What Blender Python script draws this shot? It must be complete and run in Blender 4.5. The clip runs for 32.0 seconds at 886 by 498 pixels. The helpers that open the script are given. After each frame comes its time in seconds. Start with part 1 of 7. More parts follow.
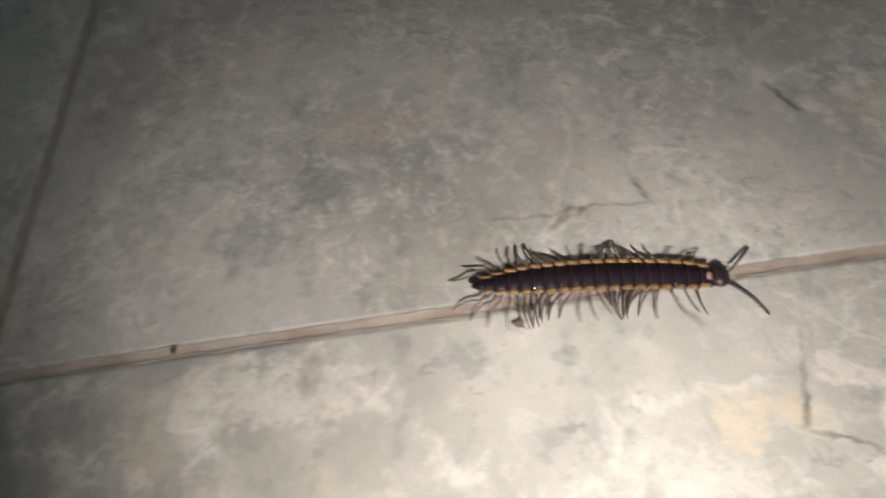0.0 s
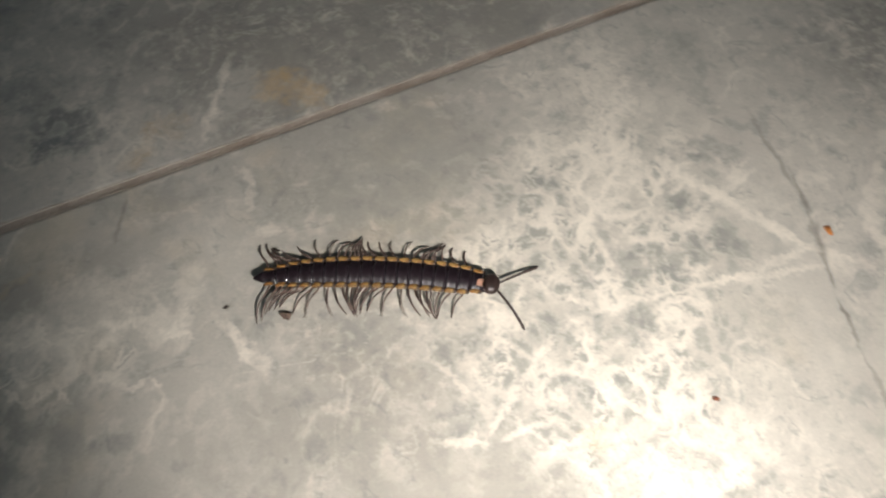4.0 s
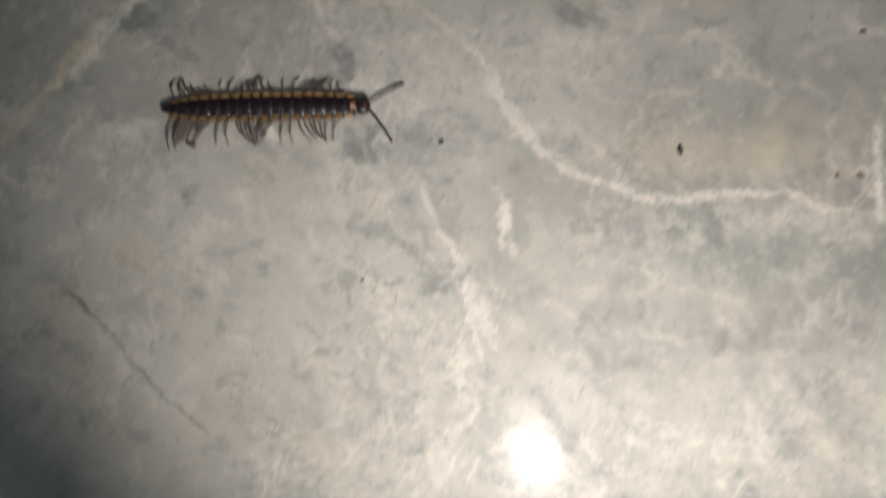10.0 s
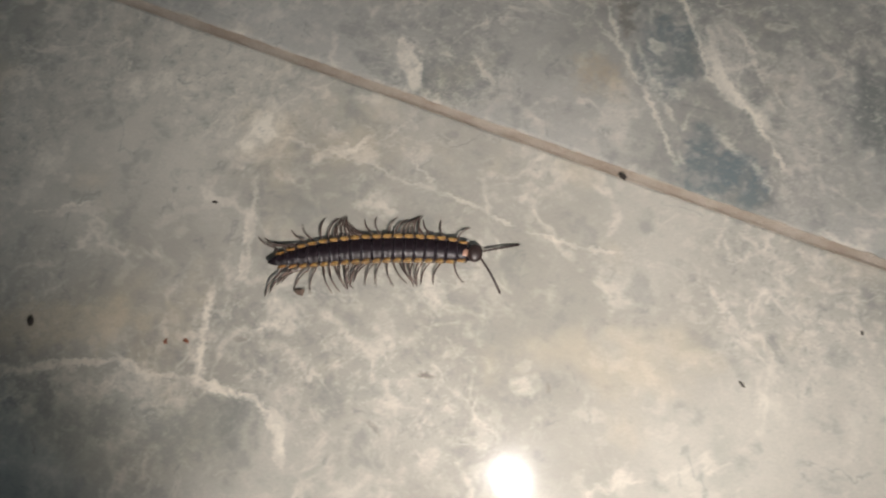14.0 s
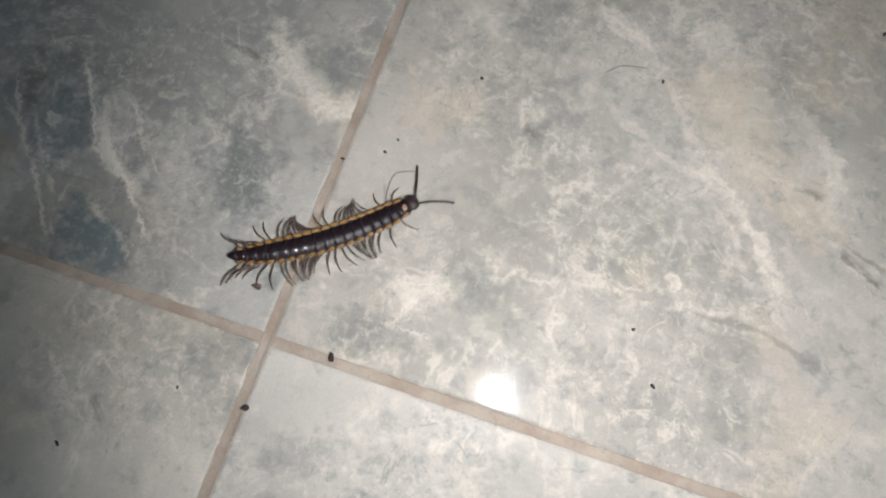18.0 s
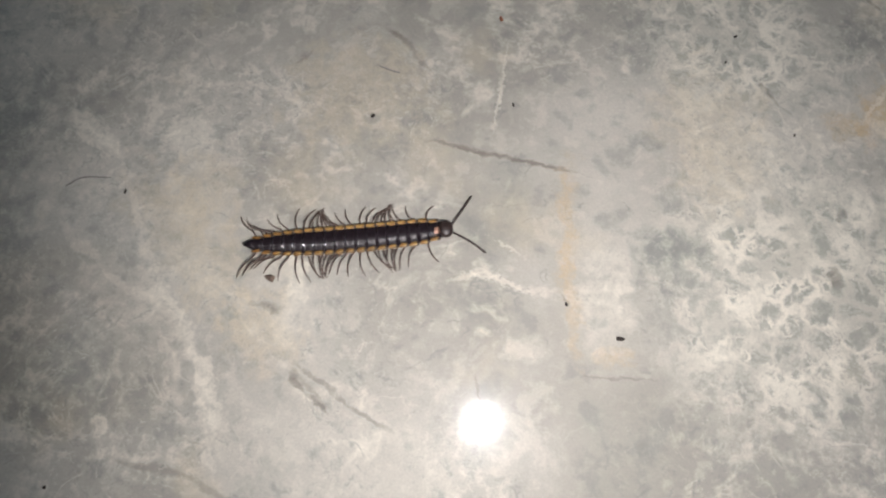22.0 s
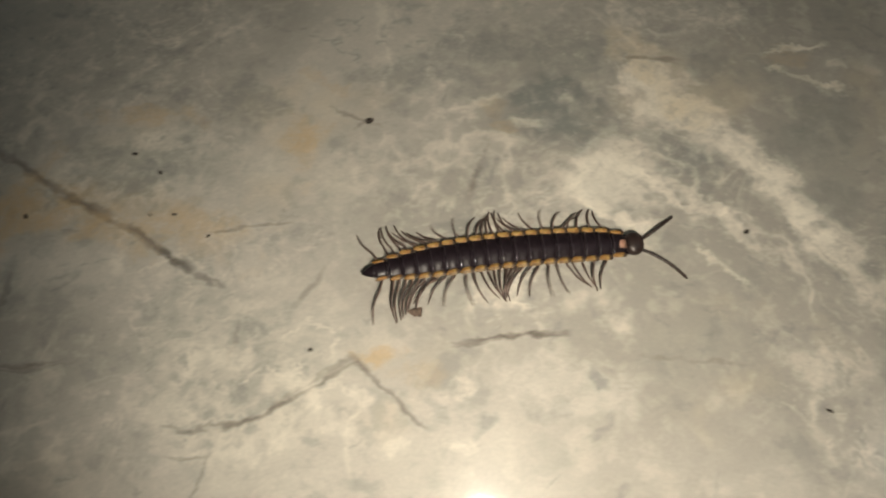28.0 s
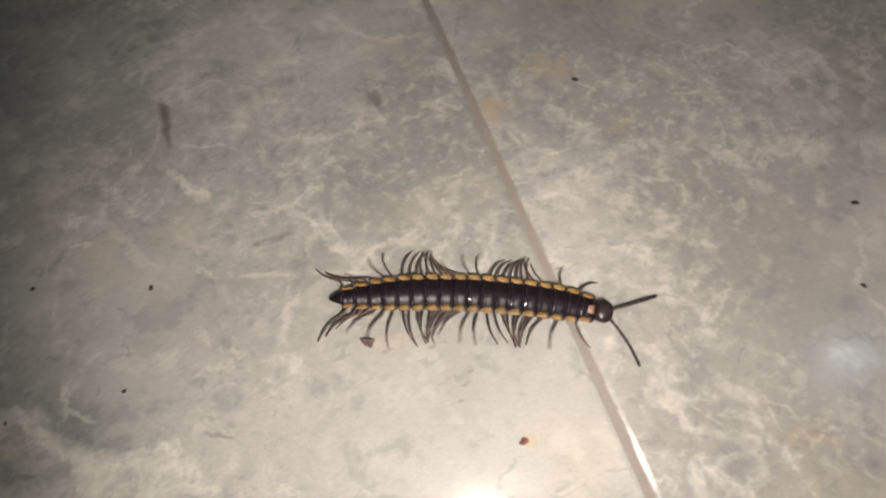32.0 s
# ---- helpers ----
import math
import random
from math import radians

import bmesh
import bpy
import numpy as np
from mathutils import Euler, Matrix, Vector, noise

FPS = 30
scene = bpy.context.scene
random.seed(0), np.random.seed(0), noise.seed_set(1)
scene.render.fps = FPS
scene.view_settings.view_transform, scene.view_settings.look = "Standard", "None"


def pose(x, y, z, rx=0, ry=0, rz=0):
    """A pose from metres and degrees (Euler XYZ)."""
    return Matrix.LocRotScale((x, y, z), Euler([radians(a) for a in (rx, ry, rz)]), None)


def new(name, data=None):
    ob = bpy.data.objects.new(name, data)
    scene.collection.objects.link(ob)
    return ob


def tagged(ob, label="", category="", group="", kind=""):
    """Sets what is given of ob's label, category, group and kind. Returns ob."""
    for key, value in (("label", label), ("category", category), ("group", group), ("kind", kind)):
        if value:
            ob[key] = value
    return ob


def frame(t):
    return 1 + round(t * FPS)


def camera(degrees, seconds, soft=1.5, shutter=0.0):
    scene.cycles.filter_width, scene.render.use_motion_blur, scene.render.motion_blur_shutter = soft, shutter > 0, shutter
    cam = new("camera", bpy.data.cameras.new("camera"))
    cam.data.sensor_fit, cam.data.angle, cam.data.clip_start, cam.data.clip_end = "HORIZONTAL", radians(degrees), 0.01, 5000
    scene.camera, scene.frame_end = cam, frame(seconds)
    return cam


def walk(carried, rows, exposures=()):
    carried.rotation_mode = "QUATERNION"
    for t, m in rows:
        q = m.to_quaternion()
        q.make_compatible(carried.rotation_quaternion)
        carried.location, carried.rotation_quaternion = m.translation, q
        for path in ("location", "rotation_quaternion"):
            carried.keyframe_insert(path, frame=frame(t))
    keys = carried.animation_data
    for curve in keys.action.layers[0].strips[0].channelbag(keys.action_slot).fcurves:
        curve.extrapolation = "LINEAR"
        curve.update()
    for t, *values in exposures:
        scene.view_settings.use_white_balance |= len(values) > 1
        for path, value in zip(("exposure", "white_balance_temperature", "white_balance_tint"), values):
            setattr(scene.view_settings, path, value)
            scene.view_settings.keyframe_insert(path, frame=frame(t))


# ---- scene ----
MM = 0.001
cam = camera(78.69, 32.0, soft=2.05, shutter=0.35)

# The phone's way: seconds, place in millimetres, turn in degrees.
PATH = [
    (0, -276.63, -247.58, 55.48, 29.39, 3.71, 82.78),
    (0.5, -280.05, -231.18, 52.63, 26.17, -0.14, 79.18),
    (1, -287.66, -221.75, 65.66, 19.89, -2.99, 79.74),
    (1.5, -273.35, -212.85, 62.35, 26.23, -0.05, 79.52),
    (2, -268.54, -196.37, 60.67, 25.39, 1.38, 77.71),
    (2.5, -264.65, -180.37, 61.41, 25.37, 2.04, 76.26),
    (3, -264.85, -173.44, 61.97, 25.16, 2.10, 73.59),
    (3.5, -255.61, -157.64, 57.33, 26.68, 1.97, 71.13),
    (5.5, -235.34, -128.57, 56.31, 23.59, -0.41, 48.92),
    (6, -223.68, -118.11, 58.00, 21.88, -0.20, 48.09),
    (6.5, -208.65, -108.70, 55.51, 22.87, 0.21, 43.99),
    (6.8, -200.27, -111.96, 47.62, 22.00, 1.06, 43.60),
    (7, -194.56, -113.09, 43.79, 22.60, 0.45, 41.86),
    (7.2, -196.45, -109.42, 49.22, 24.51, 1.27, 41.26),
    (7.5, -196.43, -100.33, 52.57, 20.43, 0.83, 40.52),
    (8, -183.84, -97.24, 57.33, 20.78, -0.88, 36.55),
    (8.5, -172.16, -86.05, 60.94, 15.10, 3.70, 32.92),
    (8.8, -151.49, -91.83, 65.99, 20.23, -4.43, 21.69),
    (9, -134.04, -91.80, 65.96, 18.20, -0.86, 25.19),
    (9.1, -141.64, -84.62, 73.97, 10.00, 2.33, 25.09),
    (9.3, -159.91, -84.98, 78.60, 11.21, 2.63, 24.70),
    (9.6, -144.51, -84.95, 71.40, 19.16, 6.22, 29.34),
    (9.9, -117.74, -83.97, 63.95, 13.65, 4.16, 25.23),
    (10, -119.80, -79.28, 65.25, 10.04, 3.96, 24.95),
    (10.5, -120.06, -66.03, 69.07, 14.34, 4.27, 25.55),
    (11, -119.99, -65.31, 69.14, 13.90, 2.86, 33.60),
    (11.5, -100.25, -59.33, 67.65, 15.95, 2.99, 29.51),
    (12, -96.29, -49.28, 68.71, 11.97, 3.22, 25.55),
    (12.5, -76.94, -48.32, 66.46, 13.34, 0.83, 21.86),
    (13, -75.22, -46.99, 66.46, 11.92, 1.21, 19.70),
    (13.5, -64.19, -40.39, 66.43, 12.21, 2.67, 19.86),
    (14, -52.32, -34.55, 68.85, 14.56, 1.82, 22.03),
    (14.5, -42.35, -28.95, 70.01, 12.90, 1.35, 21.38),
    (15, -34.68, -24.74, 75.39, 12.42, 1.35, 24.30),
    (15.5, -12.64, -15.59, 73.00, 19.89, 0.91, 24.89),
    (17.5, 16.19, 2.34, 77.42, 13.91, 0.05, 19.93),
    (18, 25.33, 2.62, 74.60, 13.67, 0.54, 18.37),
    (18.5, 21.74, 5.74, 73.66, 13.64, 0.31, 19.30),
    (19, 31.36, 20.58, 73.14, 13.16, -0.91, 25.61),
    (19.5, 36.97, 27.72, 73.73, 12.88, -0.10, 27.52),
    (20, 42.19, 31.60, 73.41, 12.39, -1.00, 29.10),
    (20.5, 54.39, 34.91, 71.89, 12.33, -0.74, 26.11),
    (21, 69.09, 46.20, 74.28, 14.03, -0.26, 23.27),
    (21.5, 81.45, 49.07, 75.46, 13.83, 1.10, 15.60),
    (22, 93.46, 39.02, 69.61, 14.93, 1.40, 13.04),
    (22.5, 94.46, 40.88, 68.37, 14.33, 2.31, 12.61),
    (23, 100.80, 42.61, 65.17, 14.62, 0.98, 12.41),
    (23.5, 108.37, 44.64, 55.50, 19.88, 1.59, 9.21),
    (24, 122.76, 48.15, 49.30, 21.82, 3.42, 8.62),
    (24.5, 132.24, 59.37, 49.81, 16.86, 0.71, 5.28),
    (26.5, 157.04, 58.53, 47.85, 23.40, -0.91, -1.87),
    (27, 171.16, 63.39, 47.74, 22.75, -0.45, -3.41),
    (27.5, 178.25, 66.00, 49.77, 23.50, -0.18, -4.36),
    (28, 193.28, 64.69, 50.51, 22.90, 0.46, -6.26),
    (28.5, 206.33, 65.49, 49.97, 22.95, 1.04, -8.42),
    (29, 217.06, 62.02, 48.91, 23.44, 0.76, -10.09),
    (29.5, 230.73, 58.88, 51.30, 23.56, 0.59, -12.29),
    (30, 233.64, 60.81, 50.93, 23.42, -0.55, -13.41),
    (30.5, 248.47, 54.68, 51.59, 24.04, -1.48, -15.26),
    (31, 259.87, 53.07, 51.33, 24.15, -0.81, -16.52),
    (31.5, 271.23, 53.71, 51.19, 23.42, 0.04, -17.46),
    (32, 282.81, 51.91, 52.28, 23.19, -0.06, -19.14),
]
EXPOSURES = [
    (0.0, 0.09, 6350, 10),
    (1.0, 0.13, 6350, 10),
    (2.0, 0.34, 6280, 10),
    (3.0, 0.32, 6280, 10),
    (5.5, -0.05, 6750, 9),
    (6.0, -0.06, 6780, 10),
    (6.6, -0.06, 6900, 8),
    (7.0, -0.41, 7150, 7),
    (7.5, -0.06, 7200, 4),
    (8.0, 0.12, 7150, 3),
    (8.6, 0.18, 6800, 8),
    (9.0, 0.29, 6300, 10),
    (10.0, 0.29, 6280, 10),
    (11.0, 0.29, 6480, 10),
    (13.0, 0.39, 6500, 10),
    (14.0, 0.39, 6480, 10),
    (15.0, 0.54, 6220, 10),
    (18.0, 0.59, 6000, 9),
    (19.0, 0.58, 6080, 9),
    (21.0, 0.63, 6100, 9),
    (22.0, 0.39, 6120, 10),
    (23.0, 0.12, 6450, 9),
    (24.0, -0.38, 7000, 6),
    (27.0, -0.60, 7500, 4),
    (28.0, -0.59, 7300, 4),
    (29.0, -0.48, 7000, 6),
    (30.0, -0.38, 6950, 7),
    (31.0, -0.42, 6700, 8),
    (32.0, -0.36, 6550, 9),
]
# Torch place beside the lens, shifted to put its glint and shadows where wanted: seconds, millimetres to the right and
# up, degrees by which it tips up.
TORCH = [
    (0, 12, -19, 16), (3.5, 12, -19, 16), (5.5, 10, -14, 11), (8.5, 10, -14, 11), (9, 14, -14, 16), (10, 12, -25, 36.2), (11, 10, -24, 34.8),
    (12, 12, -20, 29), (13, 9, -19.4, 28.1), (14, 11, -20.5, 28.4), (15, 11, -19, 27.6), (15.5, 6, -10, 14.5), (17.5, 15, -5, 7.2), (18, 12.5, -4.5, 6.5),
    (18.5, 12, -8.5, 12.3), (19, 7.5, -15.7, 22.8), (20, 7, -17.6, 25.5), (21, 7, -14.4, 20.9), (21.5, 8, -14.4, 20.9), (22, 6, -7, 10.2), (22.5, 6.5, -8, 11.6),
    (23, 7.5, -12, 17.4), (24, 7, -9, 13), (26.5, 6, -7, 10.2), (32, 6, -7, 10.2),
]
phone_rows = [(t, pose(x * MM, y * MM, z * MM, rx, ry, rz)) for t, x, y, z, rx, ry, rz in PATH]
walk(cam, phone_rows, EXPOSURES)

# The millipede's way: seconds, middle of the body in millimetres, heading in degrees, sideways bow of the back.
CRAWL = [
    (0, -300.53, -231.18, 83.6, 0.85),
    (0.5, -299.63, -220.57, 85.6, -0.12),
    (1, -297.93, -210.16, 80.0, 1.71),
    (1.5, -296.58, -200.29, 76.4, 0.05),
    (2, -292.21, -188.87, 76.6, 0.84),
    (2.5, -287.72, -177.96, 72.3, 0.43),
    (3, -284.29, -166.24, 67.6, 1.12),
    (3.5, -279.23, -155.27, 64.9, 1.26),
    (5.5, -251.18, -115.55, 53.5, 0.80),
    (6, -242.54, -107.05, 42.9, 1.25),
    (6.5, -233.54, -99.73, 34.7, 0.62),
    (7, -223.98, -91.89, 37.5, -0.05),
    (7.2, -220.21, -88.43, 37.4, 0.37),
    (7.5, -214.22, -85.69, 27.1, 0.44),
    (8, -202.19, -80.53, 25.3, 0.22),
    (8.5, -190.17, -77.41, 15.4, 0.94),
    (9, -179.34, -73.21, 23.9, -0.35),
    (9.3, -173.05, -71.68, 18.0, 0.85),
    (9.6, -167.13, -67.91, 25.3, -0.51),
    (9.9, -159.97, -64.89, 26.1, 0.06),
    (10, -157.75, -63.65, 24.2, 0.14),
    (10.5, -147.81, -56.54, 38.4, -0.50),
    (11, -136.91, -51.43, 29.3, 1.06),
    (11.5, -124.60, -45.61, 24.4, 0.33),
    (12, -113.15, -42.04, 19.1, 1.19),
    (12.5, -101.59, -39.53, 12.7, 0.12),
    (13, -90.47, -34.31, 22.0, -0.41),
    (13.5, -79.99, -28.19, 29.9, -0.20),
    (14, -68.82, -23.56, 24.1, 1.24),
    (14.5, -58.97, -15.74, 37.5, -0.13),
    (15, -48.15, -10.54, 30.5, 0.88),
    (15.5, -38.23, -4.79, 32.1, 0.35),
    (17.5, -4.45, 10.64, 17.0, -0.48),
    (18, 1.98, 16.78, 35.5, -1.67),
    (18.5, 9.66, 23.69, 43.3, -1.06),
    (19, 18.34, 28.73, 39.2, 0.80),
    (19.5, 24.88, 35.58, 37.3, -0.21),
    (20, 34.22, 39.86, 29.7, 1.12),
    (20.5, 44.17, 45.56, 34.0, 0.17),
    (21, 54.24, 48.02, 15.0, 1.76),
    (21.5, 65.12, 52.74, 18.2, -0.30),
    (22, 74.92, 55.20, 17.4, -0.37),
    (22.5, 84.53, 60.07, 28.5, -1.01),
    (23, 95.19, 62.30, 18.8, 0.90),
    (23.5, 104.83, 67.46, 25.5, -0.33),
    (24, 115.03, 70.21, 18.8, 1.25),
    (24.5, 124.80, 73.38, 11.8, 2.18),
    (26.5, 167.78, 81.87, 8.9, 0.90),
    (27, 178.53, 84.09, 10.6, 0.49),
    (27.5, 188.82, 83.21, -2.5, 1.02),
    (28, 200.75, 83.67, 0.3, 0.83),
    (28.5, 211.98, 82.53, -9.3, 0.27),
    (29, 222.01, 80.70, -7.7, 0.78),
    (29.5, 233.16, 79.09, -7.5, 0.95),
    (30, 245.54, 76.43, -8.8, 1.30),
    (30.5, 257.21, 75.19, -5.6, 1.16),
    (31, 269.12, 72.87, -12.7, 1.07),
    (31.5, 280.85, 70.61, -13.0, 0.34),
    (32, 290.35, 65.94, -21.9, 1.31),
]
# Antennae: seconds, angle of each one from the heading.
ANTENNAE = [
    (0, 47, -31),
    (1, 22, -40),
    (2, 27, -61),
    (3, 23, -45),
    (3.5, 37, -38),
    (5.5, 12, -51),
    (6, 39, -23),
    (6.5, 15, -68),
    (7, 33, -29),
    (8, 37, -29),
    (8.5, 13, -56),
    (9, 43, -32),
    (10, 30, -48),
    (10.5, 72, -24),
    (11, 28, -46),
    (12, 10, -66),
    (13, 27, -50),
    (14, 15, -48),
    (14.5, 68, -17),
    (15, 13, -53),
    (17.5, 41, -45),
    (18, 52, -24),
    (19, 12, -63),
    (20, 10, -60),
    (21, 19, -60),
    (21.5, 55, -24),
    (22, 46, -33),
    (23, 25, -42),
    (24, 46, -31),
    (24.5, 44, -61),
    (27, 45, -12),
    (28, 33, -27),
    (29, 22, -43),
    (30, 11, -61),
    (30.5, 66, -31),
    (31, 29, -50),
    (32, 26, -43),
]

TILE = 0.300
JOINT = 0.0013
LED_POWER = 740.0
LAMP_POWER = 1400.0

world = bpy.data.worlds.new("night")
world.use_nodes = True
world.node_tree.nodes["Background"].inputs[0].default_value = (0.02, 0.022, 0.028, 1)
world.node_tree.nodes["Background"].inputs[1].default_value = 1.0
scene.world = world


# ---- materials ----
class Mat:
    """A node material, built step by step."""

    def __init__(self, name):
        self.m = bpy.data.materials.new(name)
        self.m.use_nodes = True
        self.t = self.m.node_tree
        self.n = self.t.nodes
        self.bsdf = self.n["Principled BSDF"]

    def node(self, kind, **kw):
        n = self.n.new(kind)
        for k, v in kw.items():
            if k == "op":
                n.operation = v
            elif k == "blend":
                n.data_type, n.blend_type = "RGBA", v
        return n

    def link(self, a, b):
        self.t.links.new(a, b)

    def put(self, socket, v):
        if isinstance(v, bpy.types.NodeSocket):
            self.link(v, socket)
        elif isinstance(v, tuple) and len(v) == 3 and socket.type == "RGBA":
            socket.default_value = (*v, 1)
        else:
            socket.default_value = v

    def math(self, op, a, b=0.0, c=None):
        n = self.node("ShaderNodeMath", op=op)
        self.put(n.inputs[0], a)
        self.put(n.inputs[1], b)
        if c is not None:
            self.put(n.inputs[2], c)
        return n.outputs[0]

    def vmath(self, op, a, b=(0, 0, 0)):
        n = self.node("ShaderNodeVectorMath", op=op)
        self.put(n.inputs[0], a)
        if op == "SCALE":
            self.put(n.inputs[3], b)
        else:
            self.put(n.inputs[1], b)
        return n.outputs["Value"] if op in ("LENGTH", "DISTANCE") else n.outputs[0]

    def noise(self, vec, scale, detail=4.0, rough=0.6, distortion=0.0, color=False):
        n = self.node("ShaderNodeTexNoise")
        self.put(n.inputs["Vector"], vec)
        n.inputs["Scale"].default_value = scale
        n.inputs["Detail"].default_value = detail
        n.inputs["Roughness"].default_value = rough
        n.inputs["Distortion"].default_value = distortion
        return n.outputs["Color" if color else "Fac"]

    def ramp(self, v, lo, hi, a=0.0, b=1.0):
        n = self.node("ShaderNodeMapRange")
        n.interpolation_type = "SMOOTHSTEP"
        self.put(n.inputs["Value"], v)
        for k, x in zip(("From Min", "From Max", "To Min", "To Max"), (lo, hi, a, b)):
            n.inputs[k].default_value = x
        return n.outputs["Result"]

    def mix(self, fac, a, b, blend="MIX"):
        n = self.node("ShaderNodeMix", blend=blend)
        self.put(n.inputs[0], fac)
        self.put(n.inputs[6], a)
        self.put(n.inputs[7], b)
        return n.outputs[2]

    def position(self):
        return self.node("ShaderNodeNewGeometry").outputs["Position"]

    def bump(self, height, strength, distance):
        n = self.node("ShaderNodeBump")
        n.inputs["Strength"].default_value = strength
        n.inputs["Distance"].default_value = distance
        self.put(n.inputs["Height"], height)
        self.link(n.outputs[0], self.bsdf.inputs["Normal"])

    def out(self, color, rough, metal=0.0, spec=0.5):
        self.put(self.bsdf.inputs["Base Color"], color)
        self.put(self.bsdf.inputs["Roughness"], rough)
        self.bsdf.inputs["Metallic"].default_value = metal
        self.bsdf.inputs["Specular IOR Level"].default_value = spec
        return self.m


PALE = (0.80, 0.745, 0.64)
CREAM = (0.66, 0.56, 0.40)
OCHRE = (0.52, 0.385, 0.225)
GREY = (0.34, 0.34, 0.30)
SLATE = (0.205, 0.215, 0.205)
BLUE = (0.15, 0.185, 0.20)
CRACK = (0.16, 0.14, 0.115)
DARK = (0.10, 0.085, 0.07)
LIGHT = (0.62, 0.59, 0.52)


class Group(Mat):
    """A node group, built with the same steps."""

    def __init__(self, name, ins):
        self.t = bpy.data.node_groups.new(name, "ShaderNodeTree")
        self.n = self.t.nodes
        for label, kind in ins:
            self.t.interface.new_socket(label, in_out="INPUT", socket_type=kind)
        self.t.interface.new_socket("Color", in_out="OUTPUT", socket_type="NodeSocketColor")
        self.i = self.n.new("NodeGroupInput").outputs
        self.o = self.n.new("NodeGroupOutput").inputs

    def near(self):
        """How far, in half widths, a place lies from the middle of the vein."""
        mp = self.node("ShaderNodeMapping")
        mp.vector_type = "TEXTURE"
        self.link(self.i["Vector"], mp.inputs[0])
        self.link(self.i["Place"], mp.inputs[1])
        self.link(self.i["Turn"], mp.inputs[2])
        self.link(self.i["Size"], mp.inputs[3])
        return self.vmath("LENGTH", mp.outputs[0])


V, F, C = "NodeSocketVector", "NodeSocketFloat", "NodeSocketColor"
COMMON = [("Color", C), ("Vector", V), ("Place", V), ("Turn", V), ("Size", V), ("Strength", F), ("Tone", C), ("Grain", F)]


def soft_group():
    g = Group("soft vein", COMMON)
    rag = g.math("ADD", g.near(), g.math("MULTIPLY", g.math("SUBTRACT", g.i["Grain"], 0.5), 2.6))
    mask = g.math("MULTIPLY", g.ramp(rag, 1.14, 0.48), g.math("MULTIPLY", g.i["Strength"], 0.88))
    mask = g.math("MULTIPLY", mask, g.ramp(g.noise(g.i["Vector"], 0.9, 4, 0.7), 0.36, 0.56, 0.45, 1.08))
    g.link(g.mix(mask, g.i["Color"], g.i["Tone"]), g.o[0])
    return g.t


def sharp_group():
    g = Group("sharp vein", COMMON)
    rag = g.math("ADD", g.near(), g.math("MULTIPLY", g.math("SUBTRACT", g.i["Grain"], 0.5), 1.6))
    mask = g.math("MULTIPLY", g.ramp(rag, 1.10, 0.35), g.math("MULTIPLY", g.i["Strength"], 0.80))
    mask = g.math("MULTIPLY", mask, g.ramp(g.i["Grain"], 0.25, 0.5, 0.35, 1.0))
    g.link(g.mix(mask, g.i["Color"], g.i["Tone"]), g.o[0])
    return g.t


def lace_group():
    g = Group("lace", COMMON)
    zone = g.math("MULTIPLY", g.ramp(g.near(), 1.2, 0.5), g.i["Strength"])
    v = g.node("ShaderNodeTexVoronoi")
    v.feature = "DISTANCE_TO_EDGE"
    g.link(g.i["Vector"], v.inputs["Vector"])
    v.inputs["Scale"].default_value = 0.26
    v2 = g.node("ShaderNodeTexVoronoi")
    v2.feature = "DISTANCE_TO_EDGE"
    g.link(g.i["Vector"], v2.inputs["Vector"])
    v2.inputs["Scale"].default_value = 0.60
    patch = g.ramp(g.noise(g.i["Vector"], 0.16, 3, 0.6), 0.40, 0.60)
    net = g.math("MAXIMUM", g.ramp(v.outputs["Distance"], 0.20, 0.03), g.math("MULTIPLY", g.ramp(v2.outputs["Distance"], 0.24, 0.02), g.ramp(g.i["Grain"], 0.35, 0.6)))
    col = g.mix(g.math("MULTIPLY", zone, 0.62), g.i["Color"], GREY)
    col = g.mix(g.math("MULTIPLY", g.math("MULTIPLY", zone, net), g.math("ADD", g.math("MULTIPLY", patch, 0.65), 0.35)), col, PALE)
    g.link(col, g.o[0])
    return g.t


SOFT, SHARP, LACE = soft_group(), sharp_group(), lace_group()
TONES = {"pale": PALE, "cream": CREAM, "ochre": OCHRE, "grey": GREY, "slate": SLATE, "dark": DARK, "light": LIGHT, "blue": BLUE}


